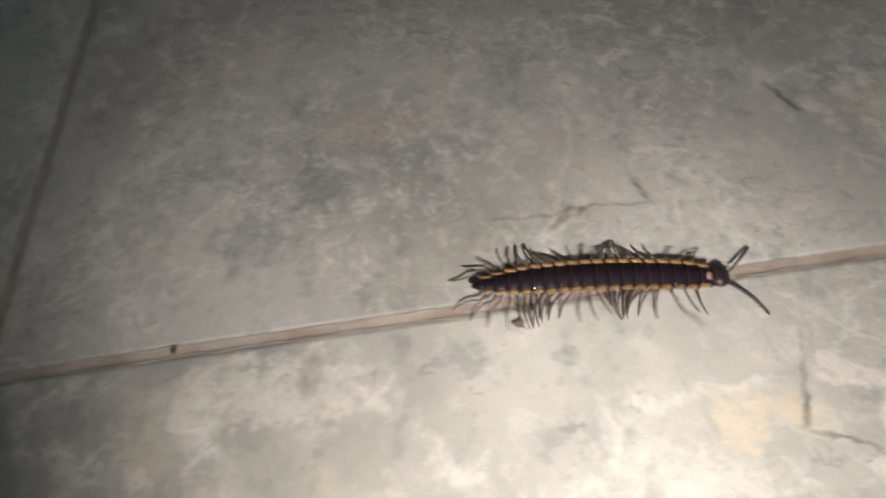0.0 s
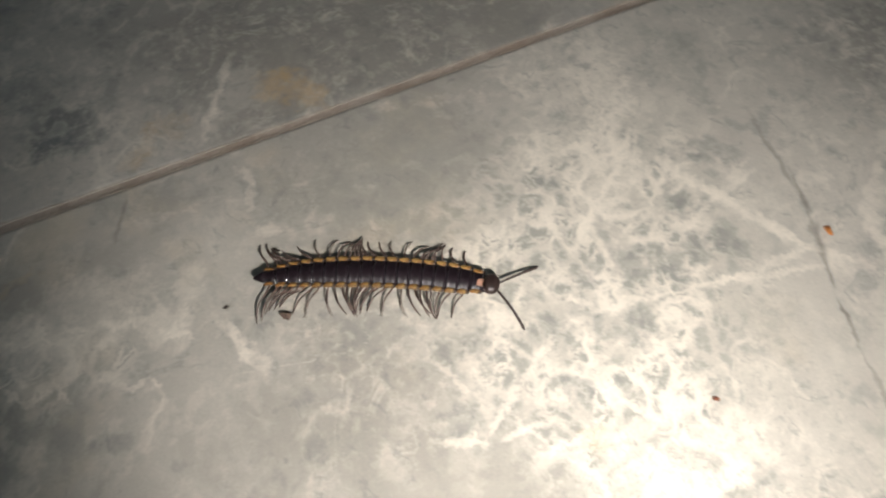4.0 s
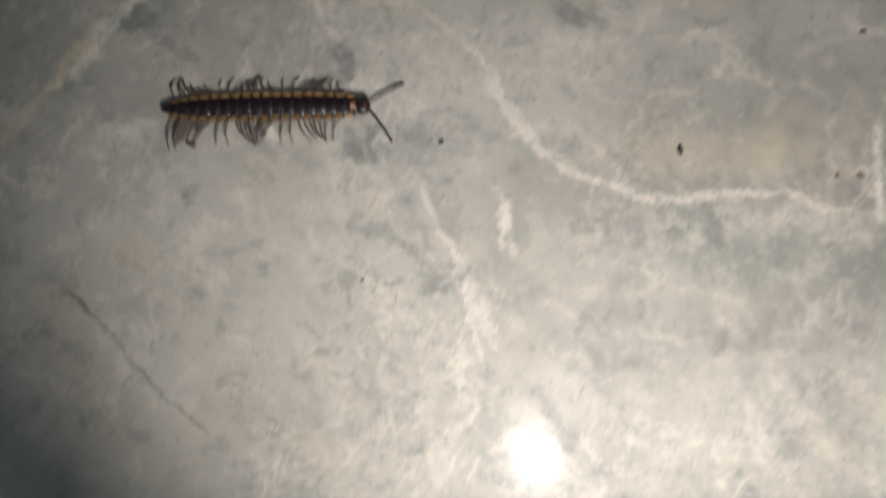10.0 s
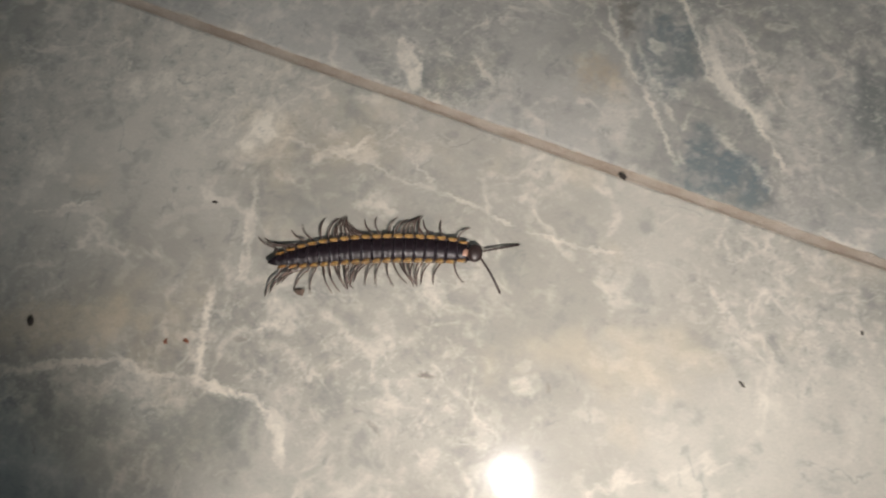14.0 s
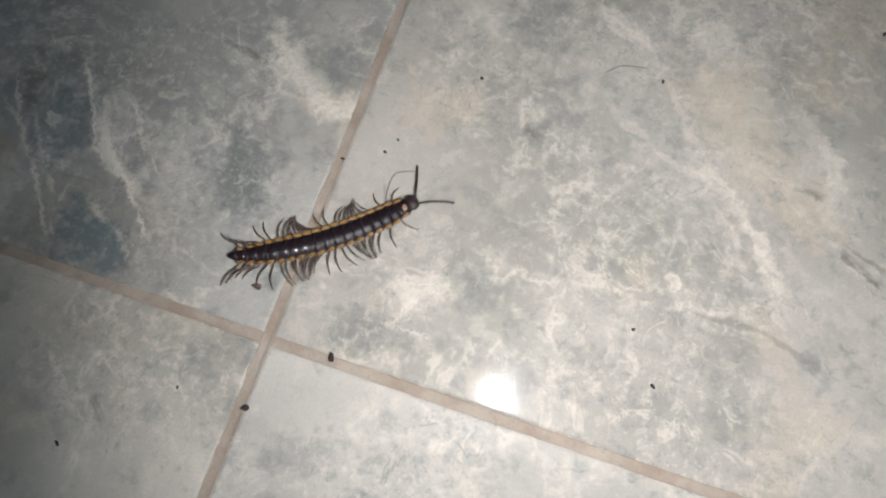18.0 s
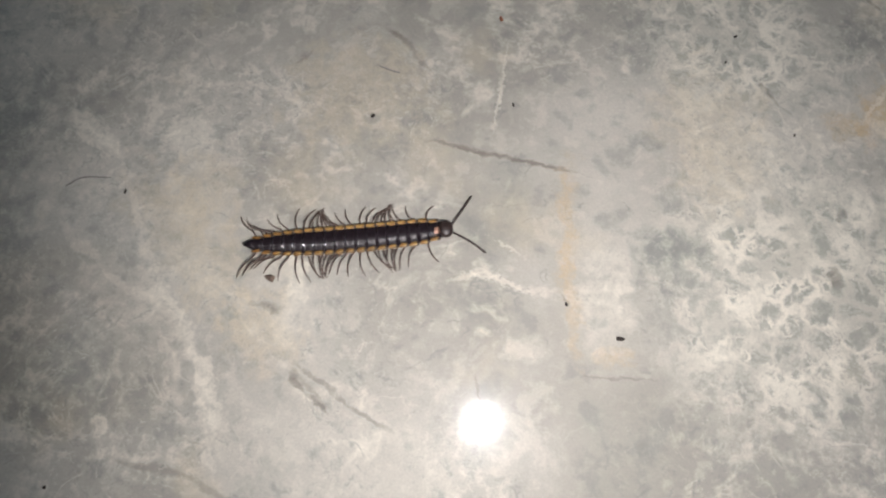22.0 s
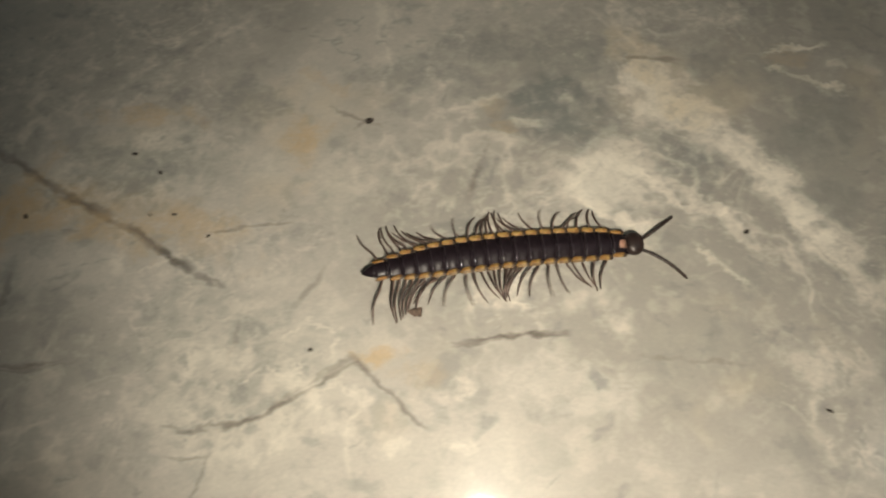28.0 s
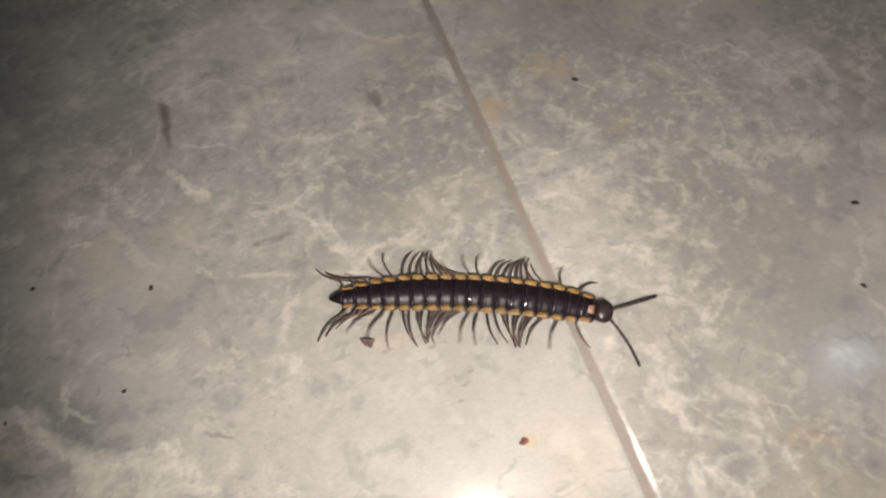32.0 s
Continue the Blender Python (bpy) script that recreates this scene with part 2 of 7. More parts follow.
def base_marble(name, seed, tint):
    """Polished grey-green marble in millimetres; its nodes "before" and "after" take the tile's own veins between them."""
    m = Mat(name)
    p = m.vmath("SCALE", m.position(), 1000.0)
    own = m.vmath("ADD", p, (seed * 371.0, seed * 117.0, seed * 53.0))
    slow = m.noise(own, 0.020, 4, 0.55)
    mid = m.noise(own, 0.085, 6, 0.66, 0.4)
    blot = m.noise(own, 0.24, 5, 0.58, 0.15)
    fine = m.noise(own, 0.55, 4, 0.60, 0.1)
    ragged = m.noise(own, 0.34, 5, 0.58, 0.2)
    where = m.ramp(m.noise(own, 0.036, 3, 0.55), 0.40, 0.62, 0.15, 1.0)
    line = m.math("ABSOLUTE", m.math("SUBTRACT", m.noise(own, 0.105, 5, 0.55, 0.9), 0.5))
    dark_line = m.math("ABSOLUTE", m.math("SUBTRACT", m.noise(m.vmath("ADD", own, (77.0, 31.0, 0.0)), 0.045, 5, 0.6, 0.5), 0.5))
    grain = m.noise(own, 3.2, 3, 0.6)
    vein = m.math("ABSOLUTE", m.math("SUBTRACT", m.noise(own, 0.030, 6, 0.58, 0.3), 0.5))
    a = tuple(c * 0.76 for c in tint)
    b = tuple(min(1.0, c * 1.20) for c in tint)
    col = m.mix(m.ramp(slow, 0.35, 0.66), a, b)
    col = m.mix(m.math("MULTIPLY", m.ramp(mid, 0.50, 0.70), 0.30), col, LIGHT)
    col = m.mix(m.math("MULTIPLY", m.ramp(mid, 0.48, 0.30), 0.50), col, GREY)
    col = m.mix(m.math("MULTIPLY", m.ramp(blot, 0.55, 0.66), 0.19), col, PALE)
    col = m.mix(m.math("MULTIPLY", m.ramp(blot, 0.45, 0.33), 0.36), col, SLATE)
    col = m.mix(m.math("MULTIPLY", m.math("MULTIPLY", m.ramp(vein, 0.020, 0.0), m.ramp(blot, 0.4, 0.6)), 0.40), col, PALE)
    col = m.mix(m.math("MULTIPLY", m.math("MULTIPLY", m.ramp(line, 0.034, 0.0), m.ramp(ragged, 0.42, 0.62)), m.math("MULTIPLY", where, 0.42)), col, PALE)
    col = m.mix(m.math("MULTIPLY", m.math("MULTIPLY", m.ramp(dark_line, 0.012, 0.0), m.ramp(ragged, 0.47, 0.62)), 0.45), col, SLATE)
    col = m.mix(m.ramp(m.noise(own, 0.055, 4, 0.6), 0.56, 0.72, 0.0, 0.30), col, CREAM)
    w1 = m.vmath("SCALE", m.vmath("SUBTRACT", m.noise(p, 0.12, 3, 0.55, color=True), (0.5, 0.5, 0.5)), 4.5)
    w2 = m.vmath("SCALE", m.vmath("SUBTRACT", m.noise(p, 0.55, 4, 0.65, color=True), (0.5, 0.5, 0.5)), 3.0)
    both = m.vmath("ADD", w1, w2)
    bent = m.vmath("ADD", p, both)
    w3 = m.vmath("SCALE", m.vmath("SUBTRACT", m.noise(p, 1.5, 3, 0.6, color=True), (0.5, 0.5, 0.5)), 1.7)
    crack = m.vmath("ADD", p, m.vmath("ADD", m.vmath("SCALE", w1, 0.42), m.vmath("SCALE", w2, 0.50)))
    near = m.vmath("ADD", crack, w3)
    marks = []
    for label, kind in (("before", "NodeReroute"), ("bent", "NodeReroute"), ("near", "NodeReroute"), ("crack", "NodeReroute"), ("grain", "NodeReroute"), ("after", "NodeReroute")):
        r = m.n.new(kind)
        r.name = label
        marks.append(r)
    for r, socket in zip(marks, (col, bent, near, crack, ragged)):
        m.link(socket, r.inputs[0])
    m.link(marks[0].outputs[0], marks[5].inputs[0])
    col = marks[5].outputs[0]
    col = m.mix(m.math("MULTIPLY", m.ramp(fine, 0.53, 0.70), m.math("MULTIPLY", where, 0.30)), col, PALE)
    col = m.mix(m.math("MULTIPLY", m.ramp(fine, 0.46, 0.28), m.math("MULTIPLY", where, 0.38)), col, SLATE)
    fleck = m.noise(m.vmath("ADD", own, w1), 0.95, 5, 0.68, 0.3)
    col = m.mix(m.math("MULTIPLY", m.ramp(fleck, 0.57, 0.64), m.math("MULTIPLY", where, 0.26)), col, PALE)
    col = m.mix(m.math("MULTIPLY", m.ramp(fleck, 0.43, 0.36), m.math("MULTIPLY", where, 0.34)), col, SLATE)
    col = m.mix(m.ramp(grain, 0.3, 0.7, 0.0, 0.14), col, SLATE)
    rough = m.math("ADD", m.ramp(mid, 0.3, 0.7, 0.11, 0.16), m.ramp(grain, 0.5, 0.8, 0.0, 0.05))
    m.bump(m.math("ADD", m.math("MULTIPLY", fine, 0.4), m.math("MULTIPLY", mid, 1.2)), 0.10, 0.0005)
    m.bsdf.inputs["Coat Weight"].default_value = 0.14
    m.bsdf.inputs["Coat Roughness"].default_value = 0.34
    m.out(col, rough, 0.0, 0.085)
    return m.m


def veined(base, veins, lace):
    """A copy of a tile's marble with veins laid into it."""
    mat = base.copy()
    tree = mat.node_tree
    at = {k: tree.nodes[k] for k in ("before", "bent", "near", "crack", "grain", "after")}
    last = at["before"].outputs[0]
    rows = [(LACE, "bent", x, y, rx, ry, turn, strength, PALE) for x, y, rx, ry, turn, strength in lace]
    for kind, x, y, rx, ry, turn, strength in veins:
        key, sharp = kind.split("_") if "_" in kind else (kind, "")
        rows.append((SHARP if sharp else SOFT, ("near" if key == "pale" else "crack") if sharp else "bent", x, y, rx, ry, turn, strength, CRACK if sharp and key == "slate" else TONES[key]))
    for group, space, x, y, rx, ry, turn, strength, tone in rows:
        g = tree.nodes.new("ShaderNodeGroup")
        g.node_tree = group
        tree.links.new(last, g.inputs["Color"])
        tree.links.new(at[space].outputs[0], g.inputs["Vector"])
        tree.links.new(at["grain"].outputs[0], g.inputs["Grain"])
        g.inputs["Place"].default_value = (x, y, 0)
        g.inputs["Turn"].default_value = (0, 0, radians(turn))
        g.inputs["Size"].default_value = (rx, ry * (0.80 if group == SHARP and tone == PALE else 1.0), 1000.0)
        g.inputs["Strength"].default_value = strength
        g.inputs["Tone"].default_value = (*tone, 1)
        last = g.outputs[0]
    tree.links.new(last, at["after"].inputs[0])
    return mat


def plain(name, color, rough, metal=0.0, spec=0.5, scale=40.0, amount=0.12, bump=0.0):
    """A plain surface with faint mottling at two scales, in object space."""
    m = Mat(name)
    o = m.node("ShaderNodeTexCoord").outputs["Object"]
    n = m.noise(o, scale, 4, 0.6)
    n2 = m.noise(o, scale * 7, 3, 0.6)
    v = m.math("ADD", m.ramp(n, 0.3, 0.7, 1.0 - amount, 1.0 + amount), m.ramp(n2, 0.3, 0.7, -amount * 0.5, amount * 0.5))
    mul = m.mix(1.0, color, (1, 1, 1), "MULTIPLY")
    comb = m.node("ShaderNodeCombineColor")
    for i in range(3):
        m.link(v, comb.inputs[i])
    m.link(comb.outputs[0], mul.node.inputs[7])
    if bump:
        m.bump(n2, 0.4, bump)
    return m.out(mul, m.ramp(n2, 0.2, 0.8, max(rough - 0.07, 0.02), rough + 0.07), metal, spec)


def glow(name, color, strength):
    m = Mat(name)
    m.bsdf.inputs["Base Color"].default_value = (0.8, 0.8, 0.8, 1)
    m.bsdf.inputs["Emission Color"].default_value = (*color, 1)
    m.bsdf.inputs["Emission Strength"].default_value = strength
    return m.m


def grout_material():
    m = Mat("sandy grout")
    p = m.vmath("SCALE", m.position(), 1000.0)
    n1 = m.noise(p, 0.12, 5, 0.6)
    n2 = m.noise(p, 1.6, 5, 0.7)
    col = m.mix(m.ramp(n1, 0.35, 0.65), (0.37, 0.30, 0.24), (0.48, 0.42, 0.35))
    col = m.mix(m.ramp(n2, 0.55, 0.75, 0.0, 0.45), col, (0.22, 0.16, 0.12))
    col = m.mix(m.ramp(n2, 0.42, 0.25, 0.0, 0.5), col, (0.60, 0.53, 0.44))
    sep = m.node("ShaderNodeSeparateXYZ")
    m.link(p, sep.inputs[0])
    dirty = m.ramp(m.math("ABSOLUTE", m.math("SUBTRACT", sep.outputs[0], 300.0)), 12.0, 4.0, 0.0, 0.75)
    col = m.mix(m.math("MULTIPLY", dirty, m.ramp(n1, 0.2, 0.5, 0.6, 1.0)), col, (0.33, 0.285, 0.25))
    m.bump(n2, 0.7, 0.0005)
    return m.out(col, m.ramp(n2, 0.35, 0.65, 0.30, 0.70), 0.0, 0.35)


GROUT = grout_material()
WALL_PAINT = plain("matt wall paint", (0.70, 0.69, 0.66), 0.8, scale=3.0, amount=0.05)
CEILING_PAINT = plain("white ceiling paint", (0.78, 0.78, 0.76), 0.85, scale=3.0, amount=0.04)
HOUSING = plain("black plastic", (0.03, 0.03, 0.03), 0.5)
SHELL = plain("glossy dark cuticle", (0.015, 0.010, 0.013), 0.36, spec=0.22, scale=900.0, amount=0.35, bump=0.00003)


def keel_material():
    """Ochre yellow that pales to cream in places and darkens in fine specks."""
    m = Mat("ochre yellow cuticle")
    o = m.node("ShaderNodeTexCoord").outputs["Object"]
    col = m.mix(m.ramp(m.noise(o, 900.0, 3, 0.6), 0.38, 0.62), (0.25, 0.115, 0.026), (0.36, 0.225, 0.075))
    col = m.mix(m.ramp(m.noise(o, 2200.0, 4, 0.65), 0.48, 0.66, 0.0, 0.85), col, (0.07, 0.04, 0.025))
    sep = m.node("ShaderNodeSeparateXYZ")
    m.link(o, sep.inputs[0])
    front = m.math("ADD", sep.outputs[0], m.math("MULTIPLY", m.math("SUBTRACT", m.noise(o, 1800.0, 3, 0.6), 0.5), 0.0006))
    col = m.mix(m.ramp(front, 0.00012, 0.00040, 0.0, 0.95), col, (0.035, 0.022, 0.018))
    m.bump(m.noise(o, 6000.0, 3, 0.6), 0.4, 0.00003)
    return m.out(col, 0.5, 0.0, 0.35)


YELLOW = keel_material()
RIM = plain("polished dark cuticle", (0.022, 0.016, 0.020), 0.15, spec=1.0, scale=900.0, amount=0.3)
HEADSHELL = plain("dark brown head cuticle", (0.026, 0.015, 0.013), 0.40, spec=0.6, scale=1200.0, amount=0.3)
LEG = plain("greyish brown leg cuticle", (0.11, 0.075, 0.062), 0.45, spec=0.4, scale=1800.0, amount=0.6)
ANTENNA = plain("dark antenna cuticle", (0.040, 0.026, 0.022), 0.45, scale=2500.0, amount=0.3)
PINK = plain("pinkish pale cuticle", (0.36, 0.20, 0.14), 0.4, scale=2500.0, amount=0.2)


# ---- building helpers ----
def part(name, bm, material, parent=None, label="", smooth=True):
    me = bpy.data.meshes.new(name)
    bmesh.ops.recalc_face_normals(bm, faces=bm.faces)
    bm.to_mesh(me)
    bm.free()
    me.materials.append(material)
    if smooth:
        for f in me.polygons:
            f.use_smooth = True
    ob = new(name, me)
    if parent is not None:
        ob.parent = parent
    if label:
        tagged(ob, label)
    return ob


def box(bm, x0, y0, z0, x1, y1, z1, bevel=0.0, segments=1):
    made = bmesh.ops.create_cube(bm, size=1.0, matrix=Matrix.Translation(((x0 + x1) / 2, (y0 + y1) / 2, (z0 + z1) / 2)) @ Matrix.Diagonal((x1 - x0, y1 - y0, z1 - z0, 1)))
    if bevel:
        edges = list({e for v in made["verts"] for e in v.link_edges})
        bmesh.ops.bevel(bm, geom=edges, offset=bevel, segments=segments, affect="EDGES", profile=0.6)
    return bm


def loft(bm, sections, caps=True):
    """Joins rings of points, each of the same count."""
    rows = [[bm.verts.new(p) for p in s] for s in sections]
    k = len(rows[0])
    for a, b in zip(rows, rows[1:]):
        for i in range(k):
            bm.faces.new((a[i], a[(i + 1) % k], b[(i + 1) % k], b[i]))
    if caps:
        bm.faces.new(rows[0][::-1])
        bm.faces.new(rows[-1])
    return bm


def tube(bm, points, radii, sides=7):
    """A round tube along points."""
    pts = [Vector(p) for p in points]
    sections = []
    for i, p in enumerate(pts):
        d = (pts[min(i + 1, len(pts) - 1)] - pts[max(i - 1, 0)]).normalized()
        side = d.cross(Vector((0, 0, 1)))
        side = side.normalized() if side.length > 1e-4 else Vector((1, 0, 0))
        up = side.cross(d)
        sections.append([p + radii[i] * (math.cos(2 * math.pi * k / sides) * side + math.sin(2 * math.pi * k / sides) * up) for k in range(sides)])
    return loft(bm, sections)


# ---- the room ----
HALF = 6  # tiles from the middle to each wall
ROOM = HALF * TILE
HEIGHT = 2.6

floor = tagged(new("floor"), "grey-green polished marble floor tiles with sandy grout joints", "floor", kind="structure")

for wall_name, box_args in (
    ("wall_north", (-ROOM - 0.1, ROOM, -0.02, ROOM + 0.1, ROOM + 0.1, HEIGHT)),
    ("wall_south", (-ROOM - 0.1, -ROOM - 0.1, -0.02, ROOM + 0.1, -ROOM, HEIGHT)),
    ("wall_east", (ROOM, -ROOM, -0.02, ROOM + 0.1, ROOM, HEIGHT)),
    ("wall_west", (-ROOM - 0.1, -ROOM, -0.02, -ROOM, ROOM, HEIGHT)),
):
    tagged(part(wall_name, box(bmesh.new(), *box_args), WALL_PAINT, smooth=False), "plain off-white painted room wall", "wall", kind="structure")
tagged(part("ceiling", box(bmesh.new(), -ROOM - 0.1, -ROOM - 0.1, HEIGHT, ROOM + 0.1, ROOM + 0.1, HEIGHT + 0.1), CEILING_PAINT, smooth=False), "plain white painted ceiling", "ceiling", kind="structure")


def disc(bm, r, z0, z1, sides=24, x=0.0, y=0.0, bevel=0.0):
    ring = lambda rr, z: [(x + rr * math.cos(2 * math.pi * k / sides), y + rr * math.sin(2 * math.pi * k / sides), z) for k in range(sides)]
    if bevel:
        return loft(bm, [ring(r - bevel, z0), ring(r, z0 + bevel), ring(r, z1 - bevel), ring(r - bevel, z1)])
    return loft(bm, [ring(r, z0), ring(r, z1)])


LAMP_GLOW = glow("cool lamp glow", (0.72, 0.86, 1.0), LAMP_POWER)
lamp = tagged(new("wall_lamp"), "small round wall lamp giving a cool white light", "lamp")
lamp.matrix_basis = pose(ROOM, -0.04, 1.86, 0, -90, 0)
part("base", disc(bmesh.new(), 0.050, 0.0, 0.02, 32, bevel=0.004), CEILING_PAINT, lamp)
part("diffuser", disc(bmesh.new(), 0.015, 0.02, 0.040, 32, bevel=0.007), LAMP_GLOW, lamp, "glowing opal diffuser")

# The phone's torch beside its lens.
phone_light = tagged(new("torch_light"), "small black phone torch with a bright white LED", "torch")
part("housing", disc(bmesh.new(), 0.0042, 0.0, 0.004, 20, bevel=0.0006), HOUSING, phone_light)
led_mesh = disc(bmesh.new(), 0.0028, -0.0006, -0.0001, 24)
part("led", led_mesh, glow("white LED glow", (1.0, 0.92, 0.86), LED_POWER), phone_light, "bright square white LED lens")


def beam_baffle_mesh():
    """An added, unseen ring round the torch that dims the beam's rim, nearer on one side."""
    rows = []
    for k in range(25):
        a = 2 * math.pi * k / 24
        c, q = math.cos(a), math.sin(a)
        inner = 0.0100
        rows.append([(0.0006 + r * c, -0.0032 + r * q, z) for r, z in ((inner, 0.002), (inner, -0.0072), (inner + 0.0006, -0.0078), (inner + 0.0012, -0.0072), (inner + 0.0012, 0.002))])
    return loft(bmesh.new(), rows, caps=False)


# Added out of view to shade the floor's outer parts from the LED.
part("beam_baffle", beam_baffle_mesh(), HOUSING, phone_light, "unseen black ring added to cut the LED's beam")


# ---- the floor's pieces ----
# Veins, stains and cracks of the marble by tile: kind, place, half length, half width (mm), turn, strength.
VEINS = {}
VEINS_w2_w1a = [
    ("slate", -313.2, -176.4, 4.68, 4.75, 77, 0.45),
    ("ochre", -306.3, -145.1, 6.66, 2.78, 32, 0.40),
    ("light", -309.3, -151.5, 3.87, 6.77, 77, 0.50),
    ("slate_s", -323.7, -199.8, 4.02, 0.60, 22, 0.60),
    ("slate_s", -310.3, -231.2, 2.88, 0.46, 106, 0.60),
    ("slate_s", -312.5, -221.9, 2.57, 0.44, 1, 0.50),
    ("ochre", -305.1, -165.7, 1.37, 4.12, 70, 0.32),
    ("slate", -311.9, -176.6, 3.13, 2.44, 70, 0.40),
    ("slate", -312.7, -269.9, 5.64, 4.71, 81, 0.50),
    ("ochre", -330.0, -255.8, 8.64, 3.06, 79, 0.24),
    ("slate", -320.9, -262.2, 2.98, 6.14, 80, 0.50),
    ("slate_s", -309.8, -232.7, 2.90, 0.48, 132, 0.50),
    ("slate", -312.6, -176.1, 3.83, 3.96, 72, 0.50),
]
VEINS_w2_w1b = [
    ("slate_s", -323.5, -199.6, 3.61, 0.60, 19, 0.60),
    ("ochre", -307.7, -145.2, 4.74, 2.94, 72, 0.28),
    ("ochre", -305.8, -142.6, 4.72, 1.90, 26, 0.28),
    ("ochre", -303.2, -167.6, 2.89, 2.45, 72, 0.24),
    ("pale_s", -310.4, -183.2, 3.10, 0.50, 27, 0.35),
    ("pale_s", -309.6, -180.7, 2.63, 0.56, 131, 0.35),
    ("pale_s", -311.7, -178.1, 2.10, 0.58, 126, 0.35),
    ("pale_s", -311.7, -175.9, 1.93, 0.57, 51, 0.35),
    ("pale", -310.3, -154.2, 4.80, 0.80, -22, 0.50),
    ("pale", -304.2, -156.9, 4.49, 0.77, -25, 0.50),
    ("slate", -323.6, -183.2, 12.60, 3.77, 72, 0.40),
    ("pale_s", -312.8, -197.5, 2.59, 0.56, 150, 0.25),
    ("pale_s", -312.6, -194.0, 4.18, 0.55, 55, 0.25),
]
VEINS_w2_w1c = [
    ("slate_s", -311.1, -240.1, 2.79, 0.25, 86, 0.60),
    ("slate_s", -310.9, -235.6, 3.27, 0.26, 89, 0.60),
    ("slate_s", -311.0, -230.3, 3.78, 0.26, 91, 0.60),
    ("slate_s", -310.8, -224.6, 3.82, 0.26, 86, 0.60),
    ("ochre", -327.1, -250.9, 6.11, 1.29, 101, 0.32),
    ("ochre", -329.6, -244.3, 4.10, 1.31, 126, 0.32),
    ("ochre", -322.0, -232.5, 4.86, 1.05, 102, 0.28),
    ("slate_s", -312.6, -221.9, 2.93, 0.43, 12, 0.60),
    ("slate_s", -322.9, -199.4, 3.48, 0.53, 27, 0.60),
    ("slate", -312.5, -174.2, 4.87, 4.84, 81, 0.50),
    ("pale", -313.3, -176.1, 1.78, 1.58, 81, 0.60),
    ("ochre", -307.3, -162.7, 3.91, 2.60, 81, 0.28),
    ("pale", -335.9, -219.4, 3.24, 0.95, 108, 0.50),
]
VEINS_w2_w1d = [
    ("slate", -319.5, -260.4, 4.12, 3.81, 81, 0.45),
    ("slate", -320.9, -249.5, 2.83, 3.93, 81, 0.40),
    ("pale_s", -324.0, -228.6, 5.18, 0.66, -11, 0.30),
    ("pale_s", -317.6, -230.7, 4.04, 0.66, -27, 0.30),
    ("pale_s", -312.5, -233.0, 3.71, 0.63, -20, 0.30),
    ("pale_s", -317.3, -217.0, 3.38, 0.51, 106, 0.40),
    ("slate", -339.0, -234.7, 4.76, 3.79, 82, 0.40),
]
VEINS_w2_w1_lace = []
VEINS[(-2, -1)] = (VEINS_w2_w1a + VEINS_w2_w1b + VEINS_w2_w1c + VEINS_w2_w1d, VEINS_w2_w1_lace)
VEINS_w1_w1a = [
    ("slate_s", -284.4, -192.7, 3.72, 0.44, 139, 0.60),
    ("dark_s", -285.1, -214.5, 2.40, 0.51, 151, 0.60),
    ("dark_s", -281.5, -211.8, 4.37, 0.25, 64, 0.50),
    ("dark_s", -278.5, -207.5, 2.76, 0.24, 41, 0.50),
    ("slate_s", -276.2, -200.6, 2.83, 0.35, 96, 0.60),
    ("cream", -284.7, -215.9, 3.81, 2.47, 77, 0.50),
    ("slate", -279.6, -198.3, 2.48, 0.96, 77, 0.50),
    ("slate_s", -296.0, -221.9, 2.88, 0.32, 19, 0.50),
    ("pale", -273.2, -160.5, 2.83, 0.86, 17, 0.50),
    ("light", -280.2, -225.8, 7.91, 2.84, 78, 0.60),
    ("pale", -282.6, -179.8, 9.62, 3.89, 77, 0.50),
    ("slate", -276.6, -190.7, 7.32, 2.91, 78, 0.35),
    ("slate_s", -286.3, -237.2, 2.21, 0.45, 89, 0.50),
]
VEINS_w1_w1b = [
    ("pale", -288.0, -105.9, 11.08, 4.53, -24, 0.65),
    ("pale", -274.8, -113.6, 9.91, 3.75, -37, 0.65),
    ("grey", -286.5, -93.7, 4.37, 8.68, 69, 0.50),
    ("pale", -285.6, -173.9, 7.24, 3.46, 70, 0.40),
    ("slate_s", -284.2, -192.8, 3.14, 0.63, 139, 0.50),
    ("grey", -288.8, -150.9, 6.93, 4.67, 70, 0.40),
    ("pale", -282.1, -119.4, 6.51, 2.89, 97, 0.50),
    ("grey", -261.9, -114.0, 2.78, 2.21, 49, 0.70),
    ("slate", -242.6, -68.9, 8.81, 9.61, 49, 0.75),
    ("slate", -234.0, -75.7, 3.09, 3.59, 49, 0.60),
    ("cream", -234.6, -55.1, 10.88, 3.60, -78, 0.60),
    ("cream", -231.8, -70.4, 9.81, 3.36, -81, 0.60),
    ("cream", -226.7, -81.2, 7.55, 3.72, -42, 0.60),
]
